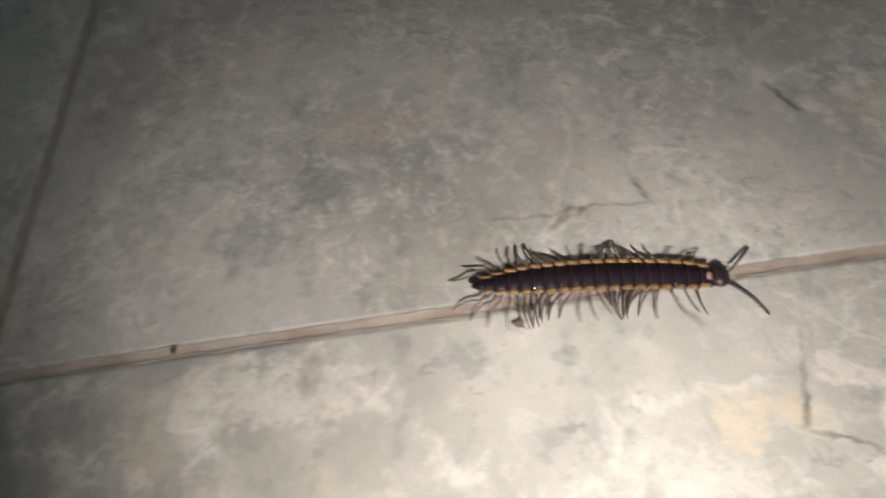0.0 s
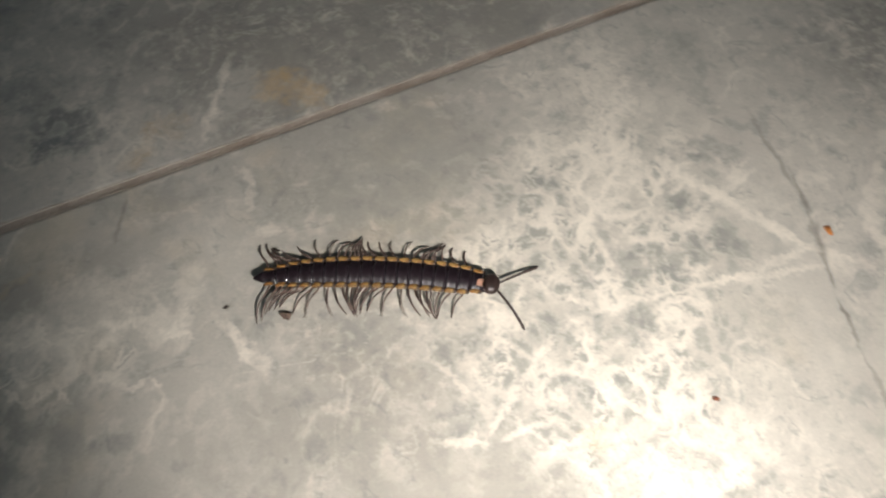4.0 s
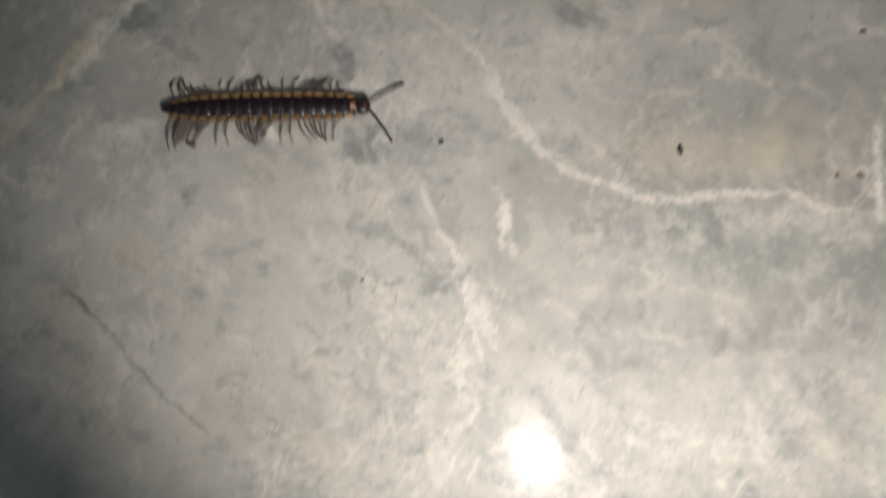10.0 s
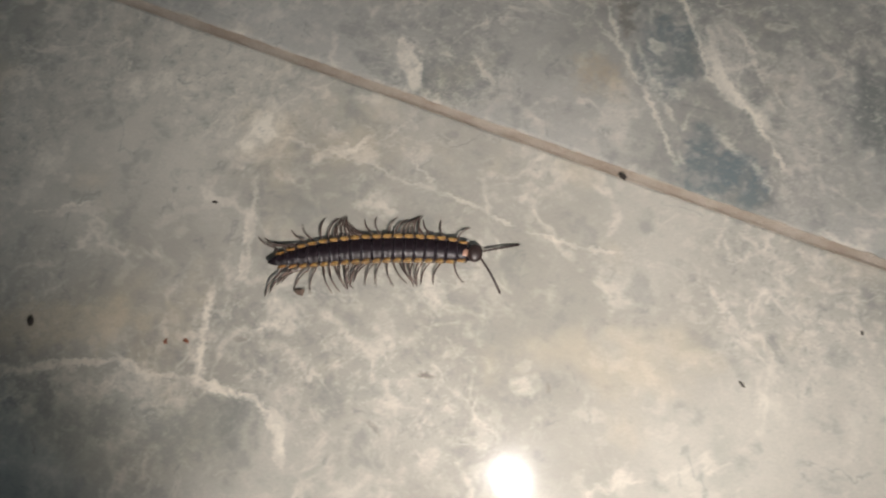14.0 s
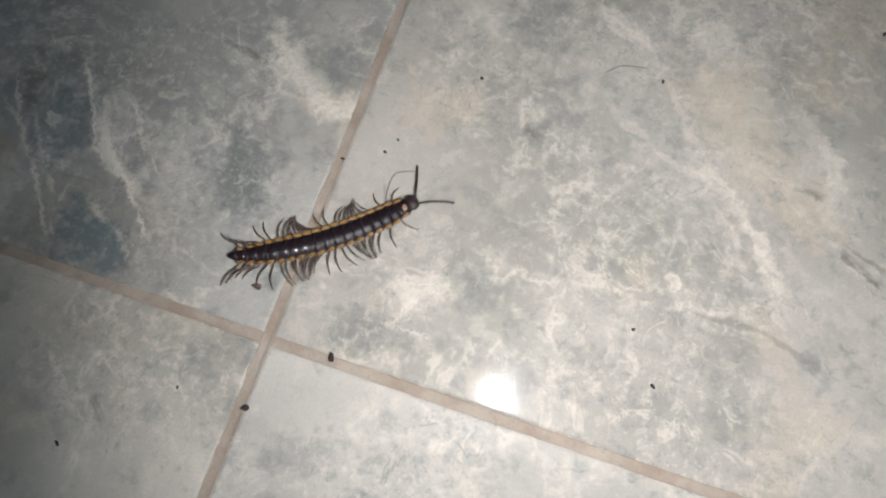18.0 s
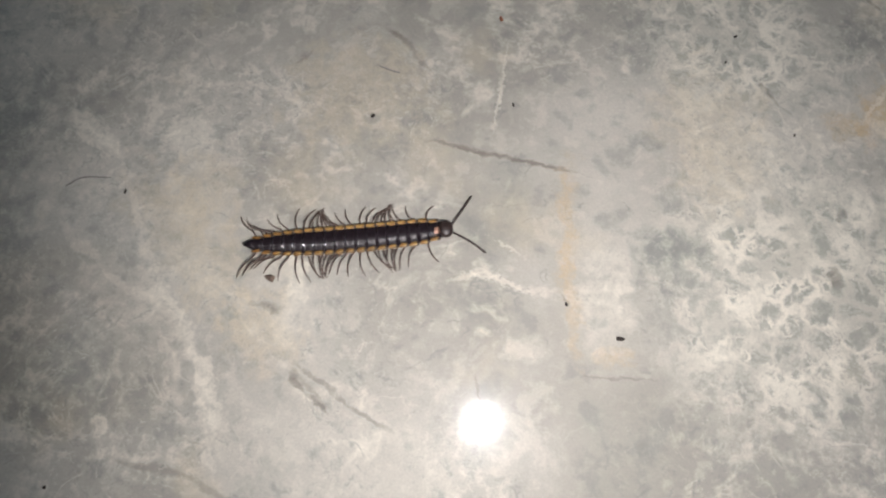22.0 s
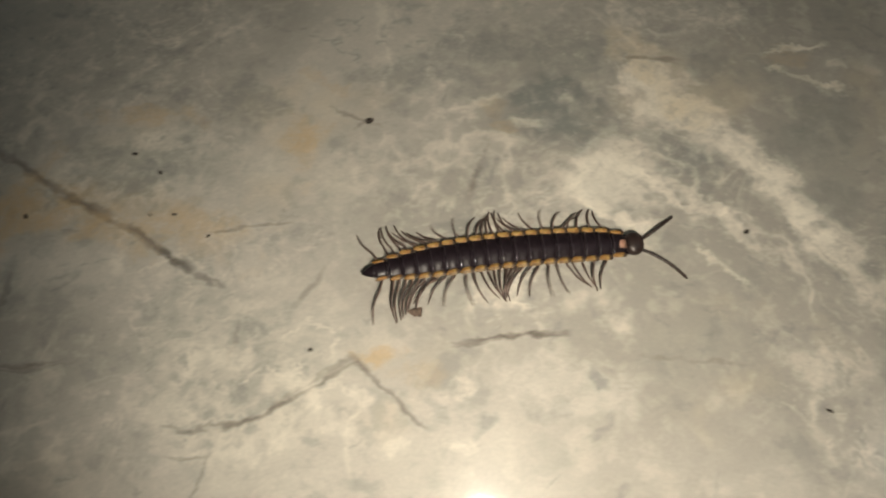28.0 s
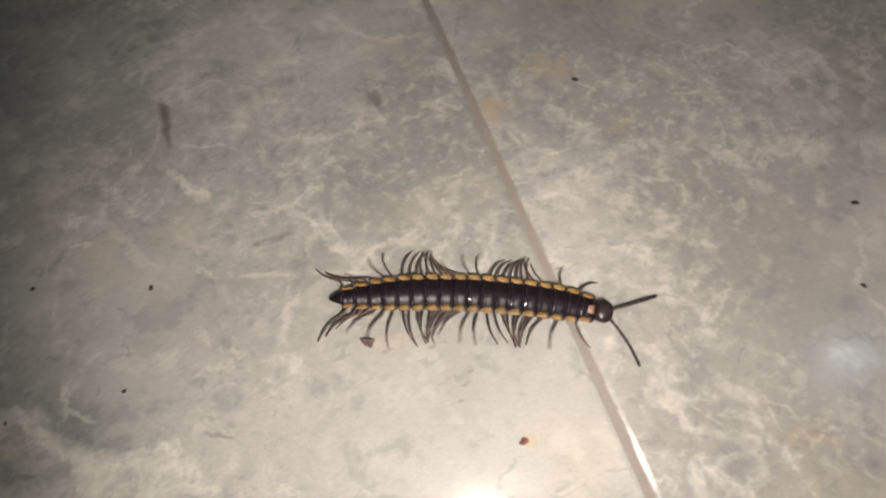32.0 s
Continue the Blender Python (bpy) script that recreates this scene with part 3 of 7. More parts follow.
VEINS_w1_w1c = [
    ("cream", -218.3, -87.1, 7.23, 3.61, -28, 0.60),
    ("cream", -211.9, -92.2, 5.10, 3.10, -54, 0.60),
    ("ochre", -234.2, -58.3, 8.60, 1.52, -78, 0.24),
    ("ochre", -231.8, -71.6, 9.90, 1.44, -81, 0.24),
    ("ochre", -226.3, -81.8, 7.39, 1.68, -35, 0.24),
    ("ochre", -217.5, -87.1, 7.07, 1.59, -27, 0.24),
    ("slate_s", -269.0, -92.6, 8.96, 0.50, -11, 0.55),
    ("slate_s", -256.6, -96.3, 8.25, 0.45, -23, 0.55),
    ("slate_s", -247.7, -99.9, 4.55, 0.37, -18, 0.55),
    ("slate_s", -239.1, -102.5, 7.40, 0.39, -17, 0.55),
    ("slate_s", -231.0, -104.2, 3.71, 0.33, -1, 0.55),
    ("pale", -243.5, -118.1, 4.76, 2.65, 49, 0.80),
    ("pale", -242.9, -126.3, 5.13, 3.23, 49, 0.75),
]
VEINS_w1_w1d = [
    ("light", -230.2, -115.8, 10.66, 5.13, 49, 0.70),
    ("slate", -236.8, -125.8, 4.23, 0.53, 110, 0.40),
    ("slate", -238.4, -119.4, 4.68, 0.55, 99, 0.40),
    ("pale", -238.9, -124.8, 3.61, 0.92, 113, 0.70),
    ("pale", -240.2, -119.4, 4.34, 0.95, 96, 0.70),
    ("light", -234.7, -119.4, 5.32, 4.49, 48, 0.60),
    ("pale_s", -268.7, -103.2, 5.49, 0.95, 23, 0.60),
    ("pale_s", -261.5, -100.3, 5.20, 0.92, 19, 0.60),
    ("ochre", -248.6, -86.2, 3.86, 1.49, 49, 0.32),
    ("pale", -258.2, -86.8, 7.42, 1.33, -43, 0.60),
    ("pale", -251.5, -89.8, 4.17, 1.46, 13, 0.60),
    ("grey", -286.4, -137.5, 12.08, 10.46, 49, 0.50),
    ("light", -243.7, -93.9, 5.98, 5.08, 49, 0.50),
]
VEINS_w1_w1e = [
    ("pale", -239.1, -88.6, 5.10, 0.79, -46, 0.50),
    ("cream", -230.1, -67.2, 7.79, 2.40, -77, 0.40),
    ("cream", -228.2, -76.0, 4.51, 2.32, -79, 0.40),
    ("cream", -223.9, -81.3, 5.78, 2.22, -31, 0.40),
    ("cream", -216.3, -85.6, 6.11, 2.11, -28, 0.40),
    ("cream", -211.4, -89.9, 3.45, 1.91, -69, 0.40),
    ("cream", -210.3, -94.4, 3.32, 1.85, -85, 0.40),
    ("ochre", -228.3, -70.9, 11.06, 1.10, -76, 0.24),
    ("ochre", -222.7, -81.6, 6.14, 1.03, -37, 0.24),
    ("ochre", -215.4, -86.2, 5.79, 0.99, -26, 0.24),
    ("cream", -213.2, -85.1, 3.69, 2.58, 44, 0.40),
    ("ochre", -219.0, -62.4, 5.58, 3.75, 44, 0.20),
    ("ochre", -216.4, -52.0, 3.24, 3.14, 44, 0.32),
]
VEINS_w1_w1f = [
    ("grey_s", -216.1, -80.6, 3.69, 2.49, 44, 0.70),
    ("slate_s", -213.7, -70.6, 5.22, 0.37, 65, 0.60),
    ("slate", -234.4, -72.4, 5.70, 5.11, 44, 0.60),
    ("slate_s", -205.1, -43.1, 3.27, 0.73, 7, 0.60),
    ("slate_s", -200.0, -43.2, 4.14, 0.71, -9, 0.60),
    ("grey", -234.2, -81.0, 2.06, 1.13, 44, 0.60),
    ("slate_s", -225.4, -112.1, 6.78, 0.26, -6, 0.60),
    ("slate_s", -216.4, -113.1, 5.10, 0.21, -7, 0.60),
    ("slate_s", -209.0, -114.0, 4.75, 0.20, -8, 0.60),
    ("slate_s", -203.4, -115.4, 2.93, 0.18, -24, 0.60),
    ("slate_s", -195.4, -57.5, 1.42, 0.32, 44, 0.50),
    ("cream", -211.1, -99.7, 6.19, 2.29, -81, 0.35),
    ("cream", -207.4, -104.8, 4.33, 1.87, -11, 0.35),
]
VEINS_w1_w1g = [
    ("cream", -205.0, -108.7, 4.64, 2.11, -102, 0.35),
    ("grey", -207.1, -100.3, 1.31, 2.52, 37, 0.75),
    ("pale", -180.6, -45.8, 6.92, 1.09, -105, 0.60),
    ("pale", -183.2, -54.8, 5.86, 1.07, -108, 0.60),
    ("pale", -185.5, -63.6, 6.70, 1.01, -102, 0.60),
    ("slate", -172.4, -38.9, 6.16, 3.83, 37, 0.40),
    ("slate", -164.0, -42.2, 4.88, 2.39, 37, 0.55),
    ("slate", -183.4, -38.5, 3.36, 2.72, 37, 0.50),
    ("slate_s", -188.8, -45.2, 5.94, 0.60, -28, 0.60),
    ("ochre", -218.9, -66.1, 8.02, 3.50, 37, 0.24),
    ("pale", -201.3, -53.2, 1.32, 1.24, 37, 0.60),
    ("pale", -160.4, -62.5, 5.85, 1.22, -41, 0.40),
    ("pale", -155.5, -66.3, 2.92, 1.17, -30, 0.40),
]
VEINS_w1_w1h = [
    ("ochre", -206.4, -107.4, 3.40, 1.10, -60, 0.30),
    ("slate", -182.0, -59.1, 3.05, 1.88, 37, 0.25),
    ("pale", -187.1, -88.1, 2.81, 0.90, -21, 0.40),
    ("pale", -175.5, -74.4, 3.08, 1.86, 37, 0.35),
    ("grey", -216.4, -79.8, 3.06, 1.93, 37, 0.60),
    ("cream", -186.4, -64.0, 10.34, 1.37, -99, 0.55),
    ("cream", -188.5, -76.3, 6.76, 1.35, -101, 0.55),
    ("slate", -173.1, -44.5, 8.38, 4.30, 23, 0.60),
    ("slate", -181.8, -58.5, 3.52, 2.41, 24, 0.60),
    ("slate", -151.2, -52.5, 2.17, 3.17, 24, 0.65),
    ("slate", -144.0, -63.0, 2.91, 2.98, 24, 0.60),
    ("pale", -132.9, -66.8, 6.68, 1.33, -41, 0.60),
    ("pale", -126.5, -72.1, 4.94, 1.30, -37, 0.60),
]
VEINS_w1_w1i = [
    ("pale", -120.9, -76.3, 5.09, 1.28, -36, 0.60),
    ("slate_s", -168.1, -95.8, 3.66, 0.40, -15, 0.60),
    ("slate_s", -162.4, -97.4, 4.33, 0.39, -17, 0.60),
    ("slate", -126.2, -35.6, 3.51, 0.91, -20, 0.50),
    ("slate", -132.5, -68.0, 4.68, 6.25, 25, 0.40),
    ("pale_s", -131.2, -49.3, 3.54, 1.04, -37, 0.85),
    ("pale_s", -127.0, -52.2, 3.87, 1.02, -32, 0.85),
    ("pale_s", -122.4, -54.4, 3.50, 1.01, -18, 0.85),
    ("pale_s", -118.5, -55.3, 2.47, 0.99, -6, 0.85),
    ("pale_s", -115.1, -55.2, 2.68, 0.98, 11, 0.85),
    ("pale_s", -111.5, -54.9, 2.82, 0.98, -2, 0.85),
    ("pale_s", -107.6, -54.4, 3.02, 0.96, 16, 0.85),
    ("pale_s", -103.2, -52.4, 3.89, 0.94, 31, 0.85),
]
VEINS_w1_w1j = [
    ("pale_s", -97.7, -49.2, 5.14, 0.93, 30, 0.85),
    ("pale_s", -93.0, -47.5, 2.26, 0.98, -9, 0.85),
    ("pale_s", -89.9, -47.5, 2.48, 0.96, 7, 0.85),
    ("pale_s", -86.3, -37.5, 4.04, 0.91, -77, 0.75),
    ("pale_s", -84.3, -43.2, 4.45, 0.92, -66, 0.75),
    ("pale_s", -80.4, -45.8, 3.72, 0.94, 7, 0.75),
    ("pale_s", -86.4, -25.4, 10.01, 0.78, -70, 0.50),
    ("pale_s", -166.9, -40.1, 8.19, 0.95, -30, 0.70),
    ("pale_s", -159.1, -46.4, 5.60, 0.91, -52, 0.70),
    ("pale_s", -154.8, -49.9, 2.63, 0.91, -8, 0.70),
    ("slate", -174.4, -41.6, 7.84, 4.73, 23, 0.60),
    ("slate", -182.3, -58.8, 5.19, 2.52, 24, 0.50),
    ("pale", -123.4, -64.7, 4.78, 1.33, -56, 0.60),
]
VEINS_w1_w1k = [
    ("slate_s", -155.0, -33.5, 1.26, 2.41, 23, 0.60),
    ("slate_s", -145.9, -31.4, 1.64, 0.91, 23, 0.60),
    ("slate_s", -126.6, -34.8, 3.56, 0.48, -22, 0.50),
    ("cream", -103.9, -46.5, 12.90, 3.54, 25, 0.35),
    ("grey", -96.6, -57.3, 19.18, 5.11, 26, 0.40),
    ("slate", -111.5, -59.3, 4.10, 1.69, 25, 0.40),
    ("pale", -91.9, -11.9, 2.57, 2.51, 23, 0.50),
    ("slate_s", -167.9, -95.8, 3.72, 0.45, -12, 0.50),
    ("pale_s", -84.7, -42.2, 5.73, 0.88, -70, 0.60),
    ("pale_s", -80.1, -45.8, 4.54, 0.84, 5, 0.60),
    ("pale_s", -73.9, -46.0, 4.01, 0.84, -8, 0.60),
    ("pale_s", -70.0, -48.8, 3.67, 0.84, -66, 0.60),
    ("pale", -91.7, -11.7, 2.45, 4.15, 19, 0.60),
]
VEINS_w1_w1l = [
    ("pale", -80.7, -11.7, 4.05, 1.00, 49, 0.45),
    ("pale", -76.2, -10.3, 3.92, 1.01, -17, 0.45),
    ("grey", -89.8, -55.5, 17.58, 4.53, 20, 0.40),
    ("slate", -76.6, -48.0, 4.07, 2.63, 20, 0.40),
    ("grey", -139.1, -33.0, 6.23, 8.23, 19, 0.35),
    ("pale", -110.1, -32.5, 5.57, 0.79, 27, 0.40),
    ("pale", -44.4, -30.8, 2.60, 1.40, 20, 0.25),
    ("pale", -293.7, -267.8, 11.95, 4.04, 82, 0.50),
    ("cream", -285.8, -220.6, 3.20, 4.33, 82, 0.40),
    ("slate_s", -287.8, -213.4, 6.35, 0.35, -26, 0.50),
    ("slate", -292.6, -284.8, 7.26, 3.47, 82, 0.40),
    ("slate_s", -285.4, -191.7, 2.00, 0.54, -38, 0.70),
]
VEINS_w1_w1m = [
    ("slate_s", -283.4, -193.5, 2.08, 0.54, -47, 0.70),
    ("slate", -279.5, -197.9, 1.27, 1.09, 73, 0.50),
    ("dark_s", -284.9, -214.4, 2.50, 0.55, -27, 0.60),
    ("ochre", -291.5, -198.7, 2.07, 1.76, 73, 0.28),
    ("ochre", -290.9, -185.3, 4.60, 0.75, 102, 0.28),
    ("pale", -294.4, -154.6, 2.46, 0.79, 12, 0.50),
    ("pale", -290.5, -155.0, 3.34, 0.72, -17, 0.50),
    ("pale", -278.6, -168.0, 3.89, 2.45, 73, 0.50),
    ("pale", -277.2, -179.7, 3.44, 0.96, 113, 0.50),
    ("slate", -296.3, -166.9, 8.72, 3.22, 73, 0.35),
    ("slate_s", -294.9, -170.4, 3.79, 0.37, -19, 0.50),
    ("pale_s", -296.1, -211.0, 4.31, 0.49, 47, 0.30),
    ("pale_s", -291.5, -205.8, 4.94, 0.49, 51, 0.30),
]
VEINS_w1_w1n = [
    ("pale_s", -289.7, -210.1, 3.13, 0.57, 120, 0.30),
    ("pale_s", -293.2, -206.3, 4.03, 0.60, 143, 0.30),
    ("pale_s", -296.3, -202.1, 3.57, 0.61, 107, 0.30),
    ("pale_s", -279.4, -109.7, 4.94, 0.73, -14, 0.75),
    ("pale_s", -273.8, -113.4, 4.80, 0.78, -55, 0.75),
    ("pale_s", -269.8, -119.4, 5.01, 0.75, -56, 0.75),
    ("pale_s", -270.6, -122.7, 3.92, 0.66, -175, 0.75),
    ("pale_s", -271.5, -105.0, 4.65, 0.85, 25, 0.75),
    ("pale_s", -265.4, -102.3, 4.58, 0.83, 24, 0.75),
    ("pale_s", -259.4, -99.1, 4.70, 0.83, 32, 0.75),
    ("pale_s", -268.6, -99.0, 4.78, 0.81, -66, 0.65),
    ("pale_s", -265.2, -106.9, 6.82, 0.78, -67, 0.65),
    ("pale_s", -254.4, -95.0, 3.57, 0.83, 39, 0.70),
]
VEINS_w1_w1o = [
    ("pale_s", -251.9, -90.9, 3.53, 0.82, 79, 0.70),
    ("pale_s", -248.3, -90.5, 6.26, 0.72, 22, 0.60),
    ("pale_s", -242.0, -87.8, 3.08, 0.70, 27, 0.60),
    ("pale_s", -238.3, -87.7, 2.80, 0.63, -28, 0.60),
    ("pale_s", -258.5, -113.2, 3.37, 0.77, 87, 0.70),
    ("pale_s", -257.4, -108.2, 3.93, 0.79, 68, 0.70),
    ("pale_s", -255.4, -101.9, 5.24, 0.80, 76, 0.70),
    ("pale_s", -276.7, -108.0, 5.54, 0.74, -39, 0.65),
    ("pale_s", -271.1, -110.5, 3.36, 0.74, 3, 0.65),
    ("pale_s", -276.6, -118.3, 5.18, 0.80, 25, 0.60),
    ("pale_s", -270.1, -118.0, 4.60, 0.67, -23, 0.60),
    ("pale_s", -255.8, -130.0, 3.80, 0.67, 62, 0.60),
    ("pale_s", -251.7, -126.4, 4.04, 0.60, 23, 0.60),
]
VEINS_w1_w1p = [
    ("pale_s", -248.2, -127.2, 2.91, 0.65, -69, 0.60),
    ("pale_s", -251.6, -136.0, 4.48, 0.55, 22, 0.60),
    ("pale_s", -246.5, -132.9, 3.70, 0.57, 42, 0.60),
    ("pale_s", -243.5, -115.9, 3.35, 0.77, 5, 0.70),
    ("pale_s", -241.0, -118.7, 4.25, 0.80, -87, 0.70),
    ("pale_s", -240.1, -123.5, 2.78, 0.77, -67, 0.70),
    ("pale_s", -259.7, -140.9, 4.42, 0.57, 26, 0.55),
    ("pale_s", -255.0, -141.0, 3.22, 0.62, -42, 0.55),
    ("pale_s", -266.0, -126.1, 3.26, 0.74, 48, 0.60),
    ("pale_s", -261.7, -125.0, 3.90, 0.61, -12, 0.60),
    ("slate", -267.5, -107.8, 2.58, 2.19, 48, 0.50),
    ("slate", -263.8, -117.0, 2.04, 2.30, 48, 0.45),
    ("slate", -260.7, -105.3, 2.81, 1.62, 48, 0.50),
]
VEINS_w1_w1q = [
    ("slate", -260.7, -124.4, 2.61, 2.39, 48, 0.45),
    ("slate", -260.3, -129.1, 1.91, 1.77, 48, 0.45),
    ("slate", -256.8, -120.1, 1.96, 1.83, 48, 0.40),
    ("slate", -273.8, -104.2, 2.52, 2.00, 48, 0.45),
    ("ochre", -248.9, -130.7, 1.80, 1.68, 48, 0.28),
    ("slate", -238.3, -64.5, 4.48, 5.41, 48, 0.60),
    ("slate", -247.3, -74.5, 2.09, 3.25, 48, 0.55),
    ("slate", -235.4, -73.1, 3.58, 3.01, 48, 0.50),
    ("slate", -215.9, -80.6, 3.20, 2.43, 48, 0.40),
    ("slate_s", -230.9, -56.8, 4.45, 0.32, -58, 0.55),
    ("slate_s", -227.3, -62.0, 4.08, 0.32, -52, 0.55),
    ("slate_s", -214.4, -71.7, 2.07, 0.29, 65, 0.50),
    ("slate_s", -213.6, -68.9, 2.11, 0.27, 85, 0.50),
]
VEINS_w1_w1r = [
    ("pale_s", -211.3, -84.6, 2.99, 0.42, 93, 0.60),
    ("pale_s", -211.7, -80.8, 2.24, 0.43, 101, 0.60),
    ("pale_s", -231.4, -111.6, 4.13, 0.45, -13, 0.60),
    ("pale_s", -227.8, -113.7, 2.14, 0.44, -65, 0.60),
    ("ochre", -221.6, -62.5, 4.23, 4.08, 48, 0.08),
    ("slate", -158.6, -40.2, 3.36, 5.23, 24, 0.60),
    ("slate", -151.5, -51.8, 2.42, 3.25, 25, 0.55),
    ("slate", -169.0, -39.7, 6.09, 1.00, -26, 0.50),
    ("slate", -101.2, -55.1, 4.20, 1.88, 26, 0.50),
    ("slate_s", -154.1, -33.4, 1.09, 2.14, 24, 0.60),
    ("slate_s", -145.4, -31.0, 1.24, 0.97, 24, 0.60),
    ("slate_s", -128.3, -24.1, 1.20, 0.69, 24, 0.50),
    ("pale", -91.6, -11.5, 2.68, 2.44, 24, 0.60),
]
VEINS_w1_w1s = [
    ("pale_s", -77.5, -8.9, 2.17, 0.45, 74, 0.50),
    ("pale_s", -149.1, -43.0, 3.96, 0.74, 24, 0.60),
    ("pale_s", -142.0, -43.1, 6.30, 0.67, -16, 0.60),
    ("pale_s", -135.3, -45.6, 3.36, 0.66, -31, 0.60),
    ("slate", -136.5, -59.3, 6.86, 5.17, 25, 0.40),
    ("slate", -295.0, -246.6, 2.52, 1.84, 80, 0.50),
    ("slate", -293.0, -235.4, 1.28, 1.23, 80, 0.50),
    ("slate_s", -285.0, -190.1, 2.97, 0.51, -33, 0.60),
    ("pale_s", -296.7, -239.9, 2.24, 0.50, 165, 0.35),
    ("pale_s", -298.6, -237.8, 2.37, 0.51, 103, 0.35),
    ("slate", -165.8, -41.5, 6.03, 1.18, -29, 0.50),
    ("slate", -173.6, -33.8, 5.67, 1.19, -4, 0.45),
    ("slate", -165.4, -34.1, 5.76, 1.15, -0, 0.45),
]
VEINS_w1_w1t = [
    ("slate", -174.0, -36.3, 2.94, 2.65, 37, 0.45),
    ("pale_s", -179.4, -44.7, 5.63, 0.66, 74, 0.60),
    ("pale_s", -170.5, -33.6, 4.72, 0.71, -12, 0.50),
    ("pale_s", -164.5, -33.4, 3.85, 0.68, 20, 0.50),
    ("ochre", -217.5, -63.2, 5.88, 3.11, 37, 0.28),
    ("slate_s", -213.2, -70.8, 3.10, 0.42, 59, 0.50),
    ("pale", -232.2, -87.3, 1.23, 1.78, 37, 0.60),
    ("slate", -229.6, -89.8, 1.21, 0.78, 37, 0.45),
    ("pale_s", -237.8, -87.9, 3.43, 0.54, -4, 0.50),
    ("pale_s", -233.3, -90.0, 3.81, 0.50, -42, 0.50),
    ("slate", -235.4, -76.9, 5.81, 1.62, 37, 0.60),
    ("slate", -252.7, -93.9, 2.11, 3.51, 37, 0.50),
    ("pale", -195.8, -94.1, 0.95, 1.29, 37, 0.50),
]
VEINS_w1_w1u = [
    ("pale", -189.3, -88.8, 1.32, 1.18, 37, 0.35),
    ("pale", -187.6, -93.0, 1.40, 0.90, 37, 0.30),
    ("pale", -205.2, -103.7, 2.53, 0.83, -24, 0.60),
    ("slate_s", -155.1, -100.0, 5.17, 0.34, -16, 0.65),
    ("slate_s", -148.1, -101.7, 4.46, 0.33, -13, 0.65),
    ("slate", -94.8, -67.3, 0.88, 1.54, 25, 0.50),
    ("slate", -104.1, -67.6, 0.78, 0.92, 25, 0.50),
    ("slate_s", -98.7, -60.4, 1.56, 0.29, -43, 0.50),
    ("slate_s", -137.1, -88.4, 0.97, 0.74, 25, 0.50),
    ("slate", -138.8, -91.1, 1.11, 0.93, 25, 0.45),
    ("slate", -161.1, -78.3, 0.76, 1.06, 24, 0.50),
    ("pale_s", -132.6, -66.4, 3.84, 0.71, -42, 0.70),
    ("pale_s", -128.3, -70.0, 3.93, 0.70, -36, 0.70),
]
VEINS_w1_w1v = [
    ("pale_s", -124.1, -74.2, 4.31, 0.68, -53, 0.70),
    ("pale_s", -120.5, -78.8, 3.76, 0.67, -51, 0.70),
    ("pale", -123.7, -64.4, 4.01, 0.87, -70, 0.60),
    ("pale_s", -135.2, -78.1, 4.54, 0.86, -15, 0.50),
    ("pale_s", -129.5, -79.7, 3.79, 0.85, -14, 0.50),
    ("slate", -135.8, -72.2, 4.21, 1.23, -5, 0.50),
    ("slate", -130.4, -74.4, 4.50, 1.21, -38, 0.50),
    ("slate", -126.4, -74.1, 4.02, 1.21, 54, 0.50),
    ("slate", -144.3, -62.2, 2.21, 4.55, 23, 0.50),
    ("pale_s", -112.3, -87.4, 2.79, 0.92, 55, 0.70),
    ("pale_s", -110.4, -84.9, 2.01, 0.93, 52, 0.70),
    ("slate", -108.4, -83.5, 4.58, 1.30, -37, 0.45),
    ("slate", -102.7, -54.7, 5.90, 1.53, 24, 0.40),
]
VEINS_w1_w1w = [
    ("slate", -105.2, -71.8, 7.70, 5.14, 25, 0.35),
    ("slate", -83.4, -67.8, 6.03, 3.08, 25, 0.40),
    ("pale_s", -92.2, -11.3, 4.49, 0.73, 69, 0.60),
    ("pale_s", -77.9, -9.5, 4.58, 0.70, 56, 0.55),
    ("slate", -80.9, -51.2, 8.60, 4.15, 24, 0.40),
    ("pale_s", -79.2, -45.9, 5.24, 0.64, 7, 0.65),
    ("pale_s", -73.0, -46.8, 3.71, 0.64, -31, 0.65),
    ("pale_s", -70.3, -49.5, 1.91, 0.69, -71, 0.65),
    ("slate_s", -57.2, -34.6, 1.25, 0.38, 24, 0.50),
    ("slate_s", -60.5, -42.8, 2.17, 0.37, -22, 0.50),
    ("pale_s", -25.1, -13.1, 4.22, 0.69, -38, 0.50),
    ("slate", -10.9, -13.9, 1.51, 1.49, 24, 0.40),
]
VEINS_w1_w1_lace = [(-263.6, -122.5, 21.3, 23.0, 49, 0.90), (-269.7, -113.8, 16.4, 21.2, 70, 0.80), (-280.2, -181.3, 16.3, 6.7, 77, 0.60), (-254.3, -121.0, 10.7, 20.3, 44, 0.90), (-101.8, -58.3, 21.4, 5.8, 26, 0.50)]
